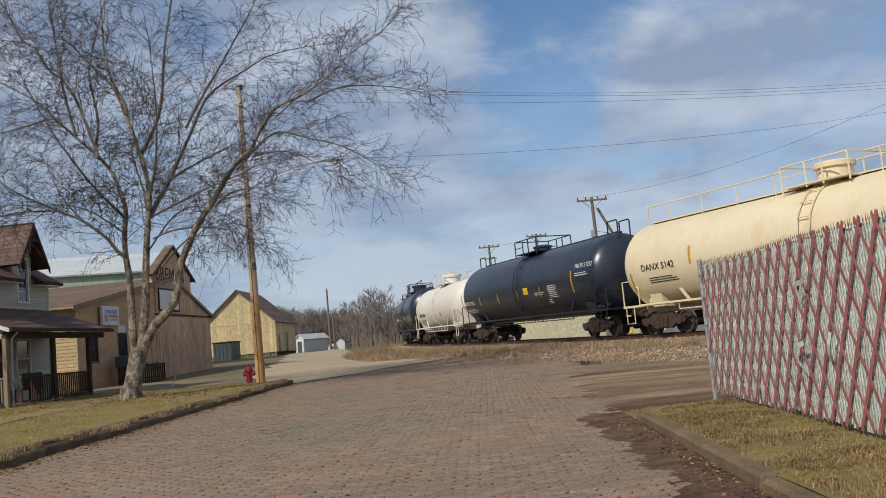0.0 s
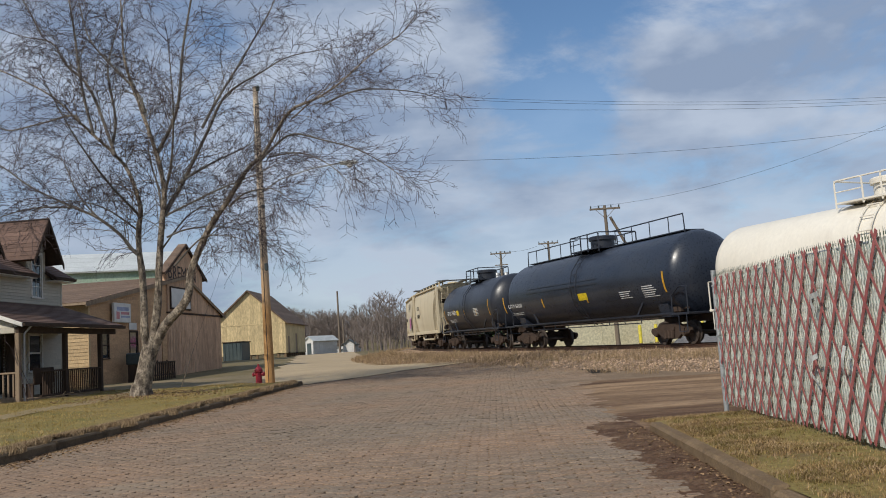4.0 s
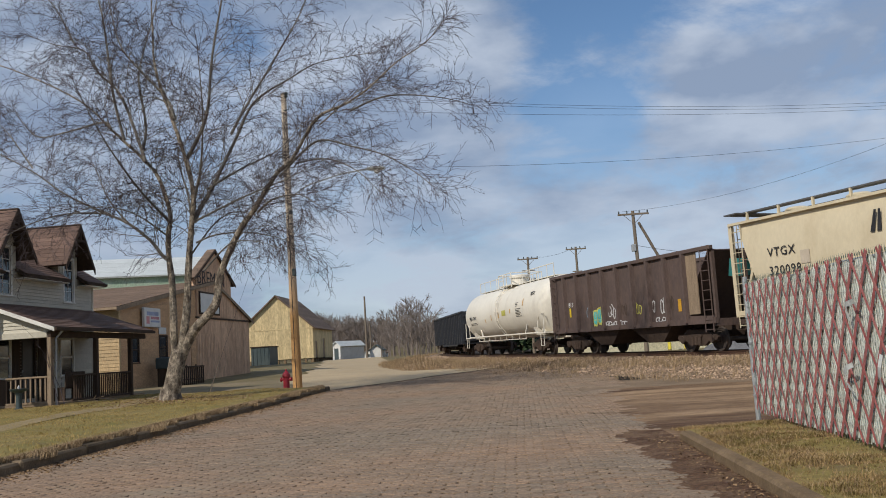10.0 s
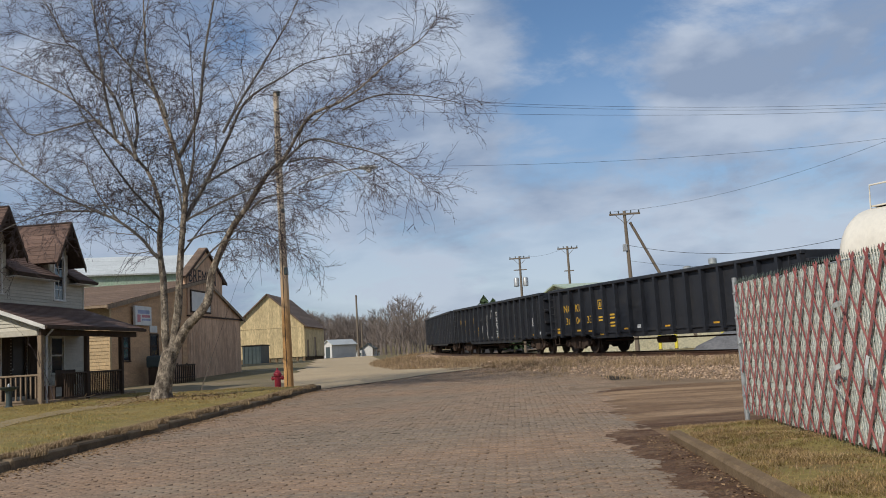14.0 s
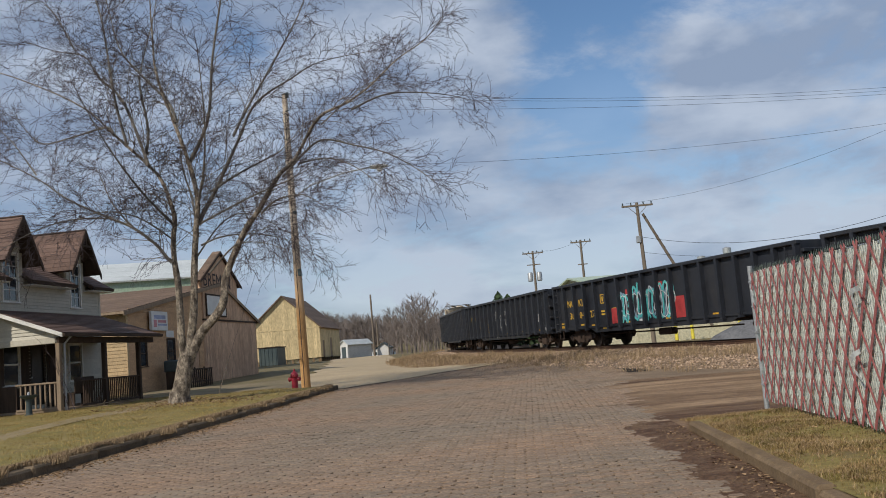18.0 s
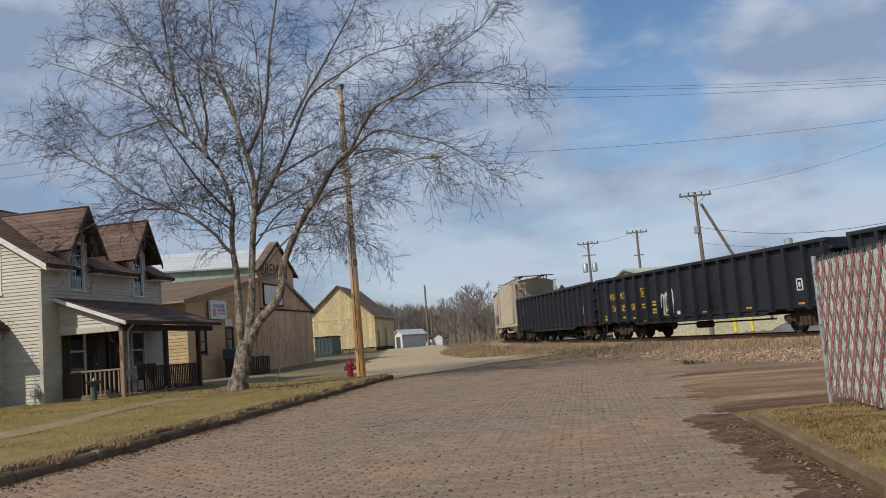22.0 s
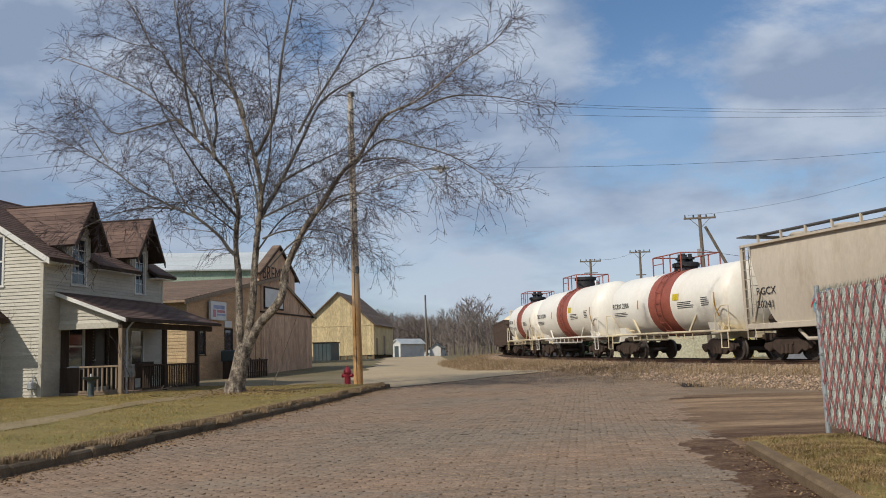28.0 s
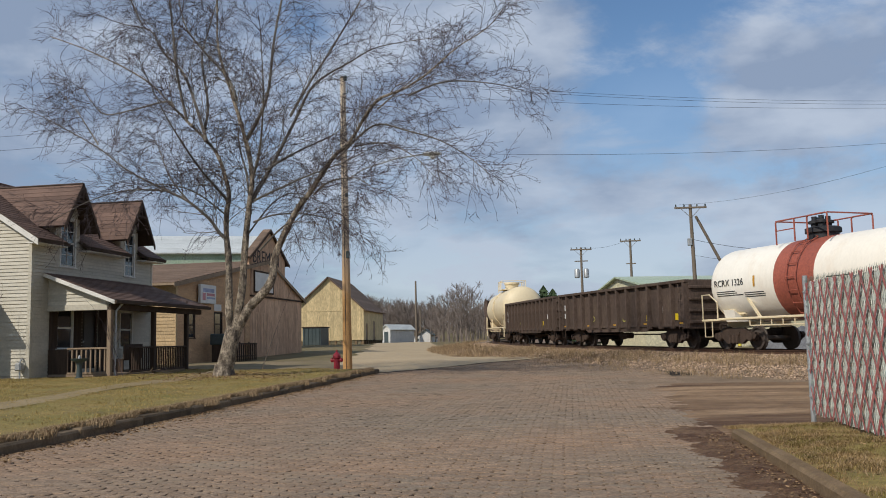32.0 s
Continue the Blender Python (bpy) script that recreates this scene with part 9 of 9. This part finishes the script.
# ---- distance: winter woods and a few evergreens ----
def make_woods():
    rnd = random.Random(12)
    kinds = []

    def bare(h, seed, n0=10):
        r = random.Random(seed)
        g = Geo()
        g.tube([(0, 0, -0.5), (r.uniform(-.3, .3), 0, h * 0.4), (r.uniform(-.6, .6), r.uniform(-.6, .6), h * 0.8)], h * 0.014, 5, h * 0.004)

        def grow(p, d, ln, rad, lv):
            q = p + d * ln
            q2 = q + (d + Vector((r.gauss(0, .25), r.gauss(0, .25), 0.15))).normalized() * ln * 0.5
            if lv < 3:
                g.tube([p, q, q2], rad, 3, rad * 0.4, caps=False)
            else:
                n = d.cross(Vector((r.gauss(0, 1), r.gauss(0, 1), r.gauss(0, 1)))).normalized() * rad
                k = len(g.v)
                g.v += [tuple(p - n), tuple(p + n), tuple(q2)]
                g.f.append((k, k + 1, k + 2))
            if lv < 3:
                for _ in range(5 if lv < 2 else 9):
                    f = r.uniform(0.2, 1.0)
                    pp = p.lerp(q, f)
                    dd = (d * 0.8 + Vector((r.gauss(0, .5), r.gauss(0, .5), r.gauss(.3, .35)))).normalized()
                    grow(pp, dd, ln * r.uniform(.4, .65), max(0.016, rad * .5), lv + 1)
        for k in range(n0):
            z = h * (0.12 + 0.6 * k / n0)
            a = r.uniform(0, 6.3)
            grow(Vector((0, 0, z)), Vector((math.cos(a), math.sin(a), r.uniform(.6, 1.5))).normalized(), h * r.uniform(.15, .24), h * 0.006, 1)
        return g
    for i in range(5):
        kinds.append(bare(12, 100 + i).mesh("crown", M_WOODS))

    def tree_at(x, y, z, sc, i, name="bare_tree"):
        t = thing(name, "bare grey-brown tree of the far woods", "tree", pose(x, y, z, 0, 0, (i * 77) % 360) @ Matrix.Scale(1, 4), group="far woods")
        o = new("crown", kinds[i % 5])
        o.parent = t
        o.matrix_basis = Matrix.Scale(sc, 4)
        return t
    # the near clump where the track comes out, then the long wooded rise
    i = 0
    for az, d, el in ((-4.6, 150, .072), (-5.2, 152, .066), (-3.9, 155, .064), (-5.8, 160, .061), (-4.2, 148, .058), (-6.4, 165, .058), (-3.4, 150, .052), (-6.9, 172, .054), (-5.0, 140, .050), (-2.9, 160, .045), (-2.4, 165, .04),
                      (-5.5, 145, .045), (-3.0, 140, .04), (-6.1, 150, .04), (-4.4, 158, .078), (-4.0, 162, .074), (-4.9, 163, .076), (-5.5, 158, .068), (-3.6, 166, .066), (-6.2, 170, .062), (-3.2, 168, .058), (-4.7, 145, .06), (-5.9, 149, .05), (-3.7, 143, .05), (-2.7, 150, .042), (-6.7, 158, .05)):
        x = d * math.tan(radians(az))
        tree_at(x, d, 1.0, (el * d + 0.4) / 12.0, i)
        i += 1
    g = Geo()
    for k in range(900):
        az = rnd.uniform(-26, 9)
        d = rnd.uniform(210, 330)
        top = float(np.interp(az, (-30, -16, -12, -10.4, -8.2, -6, -2, 2, 9), (.05, .056, .060, .061, .054, .047, .040, .036, .03))) * rnd.uniform(.72, 1.02)
        base = 1.0 + max(0, (d - 210)) * 0.045
        x = d * math.tan(radians(az))
        h = max(4.0, 1.3 + top * d - base)
        src = kinds[k % 5]
        sc = h / 12.0
        a = rnd.uniform(0, 6.3)
        ca, sa = math.cos(a) * sc, math.sin(a) * sc
        n = len(g.v)
        g.v += [(x + v.co.x * ca - v.co.y * sa, d + v.co.x * sa + v.co.y * ca, base + v.co.z * sc) for v in src.vertices]
        g.f += [tuple(n + q for q in p.vertices) for p in src.polygons if (p.index + k) % 3]
    tagged(new("far_woods", g.mesh("far_woods", M_WOODS)), "grey-brown bare woods on a low rise", "woods", kind="stuff")
    # the rise that the woods stand on
    hill = Geo()
    xs = frange(-420, 260, 17)
    vs = []
    for x in xs:
        vs += [(x, 205, 0.9), (x, 255, 3.2 + 0.8 * math.sin(x * 0.03)), (x, 340, 6.5 + 1.2 * math.sin(x * 0.021 + 1)), (x, 460, 0.5)]
    n = len(xs)
    hill.add(vs, [(i * 4 + k, (i + 1) * 4 + k, (i + 1) * 4 + k + 1, i * 4 + k + 1) for i in range(n - 1) for k in range(3)])
    tagged(part("wooded_rise", hill, M_SOIL, None, smooth=True), "low rise covered with leaf litter", "hill", kind="structure")

    def fir(h, seed):
        r = random.Random(seed)
        g = Geo()
        for k in range(300):
            f = r.random()
            z = h * (0.12 + 0.88 * f)
            rad = (1 - f) ** 0.55 * h * 0.30 * r.uniform(.35, 1.1) + 0.1
            a = r.uniform(0, 6.3)
            c, s = math.cos(a), math.sin(a)
            w = 0.05 * h * r.uniform(.5, 1)
            g.add([(c * rad * .25, s * rad * .25, z + .03 * h), (c * rad - s * w, s * rad + c * w, z - .03 * h), (c * rad * 1.15, s * rad * 1.15, z - .055 * h), (c * rad + s * w, s * rad - c * w, z - .03 * h)], [(0, 1, 2), (0, 2, 3)])
        return g
    for az, d, el, sd in ((0.75, 120, .062, 1), (1.35, 126, .058, 2), (0.2, 130, .05, 3), (2.55, 122, .052, 4), (-0.4, 135, .046, 5), (3.1, 128, .045, 6)):
        t = thing("evergreen", "dark green pine behind the track", "tree", pose(d * math.tan(radians(az)), d, 0.3), group="pines")
        h = el * d + 0.6
        part("trunk", Geo().tube([(0, 0, -0.3), (0, 0, h * 0.9)], 0.16, 6, 0.04), M_BARK, t)
        o = new("crown", fir(h, sd).mesh("crown", M_FIR))
        o.parent = t


make_woods()

# ---- the paving bricks, last ----
def brick_geo(l, w, ch=0.024):
    a, b = l / 2, w / 2
    cx, cy = ch * 1.05, ch * 1.15
    top = [(-a + cx, -b), (a - cx, -b), (a, -b + cy), (a, b - cy), (a - cx, b), (-a + cx, b), (-a, b - cy), (-a, -b + cy)]
    vs = [(x * 0.98, y * 0.95, 0.0) for x, y in top] + [(x, y, -0.007) for x, y in top] + [(x, y, -0.05) for x, y in top]
    fs = [tuple(range(8))]
    for r in (0, 8):
        fs += [(r + k, r + 8 + k, r + 8 + (k + 1) % 8, r + (k + 1) % 8) for k in range(8)]
    return vs, fs


def make_bricks():
    BL, BW = 0.232, 0.108
    vs0, fs0 = brick_geo(BL - 0.012, BW - 0.005)
    root = thing("brick_paving", "worn red-brown brick street paving", "road", kind="structure")
    rnd = random.Random(21)
    one = fix(Geo().add(vs0, fs0).mesh("brick", M_BRICK))
    vs, fs = [], []
    singles = 0
    rows = int((BR_END + 6.0) / BW)
    far = [v for v in vs0[:16]]
    ffar = fs0[:9]
    for r in range(rows):
        y = -6.0 + r * BW
        lo, hi = kerb_l(min(y, 31.5)) + 0.06, brick_right(y) + (0.35 if y < 11 else 1.2)
        if y > 31.5:
            lo = -5.6
        x = lo + (r % 2) * BL / 2 - BL * 0.2
        # courses bow a little across the crown of the street
        while x < hi:
            if x > lo and y < gravel_front(x) - 0.05:
                yy = y + 0.05 * math.sin(x * 0.9 + 1.0) + 0.02 * math.sin(x * 2.7 + y)
                dip = 0.014 * noise.noise((x * 0.8, y * 0.8, 0)) + 0.008 * noise.noise((x * 3, y * 3, 1))
                z = rise(yy) + 0.006 + dip + rnd.gauss(0, 0.002)
                a = rnd.gauss(0, 0.014)
                tx, ty = rnd.gauss(0, 0.008), rnd.gauss(0, 0.011)
                if 7.0 < y < 8.6 and -2.3 < x < 2.4 and singles < 290 and r % 1 == 0:
                    part("brick", one, M_BRICK, root, m=Matrix.Translation((x, yy, z)) @ Euler((tx, ty, a)).to_matrix().to_4x4())
                    singles += 1
                else:
                    c, s = math.cos(a), math.sin(a)
                    k = len(vs)
                    use, fu = (vs0, fs0) if y < 14 else (far, ffar)
                    vs += [(x + p[0] * c - p[1] * s, yy + p[0] * s + p[1] * c, z + p[2] - p[0] * ty + p[1] * tx) for p in use]
                    fs += [tuple(k + i for i in q) for q in fu]
            x += BL
    g = Geo()
    g.v, g.f = vs, fs
    o = new("paving_bricks", g.mesh("paving_bricks", M_BRICK))
    o.parent = root
    o["kind"] = "stuff"


make_bricks()
motions()
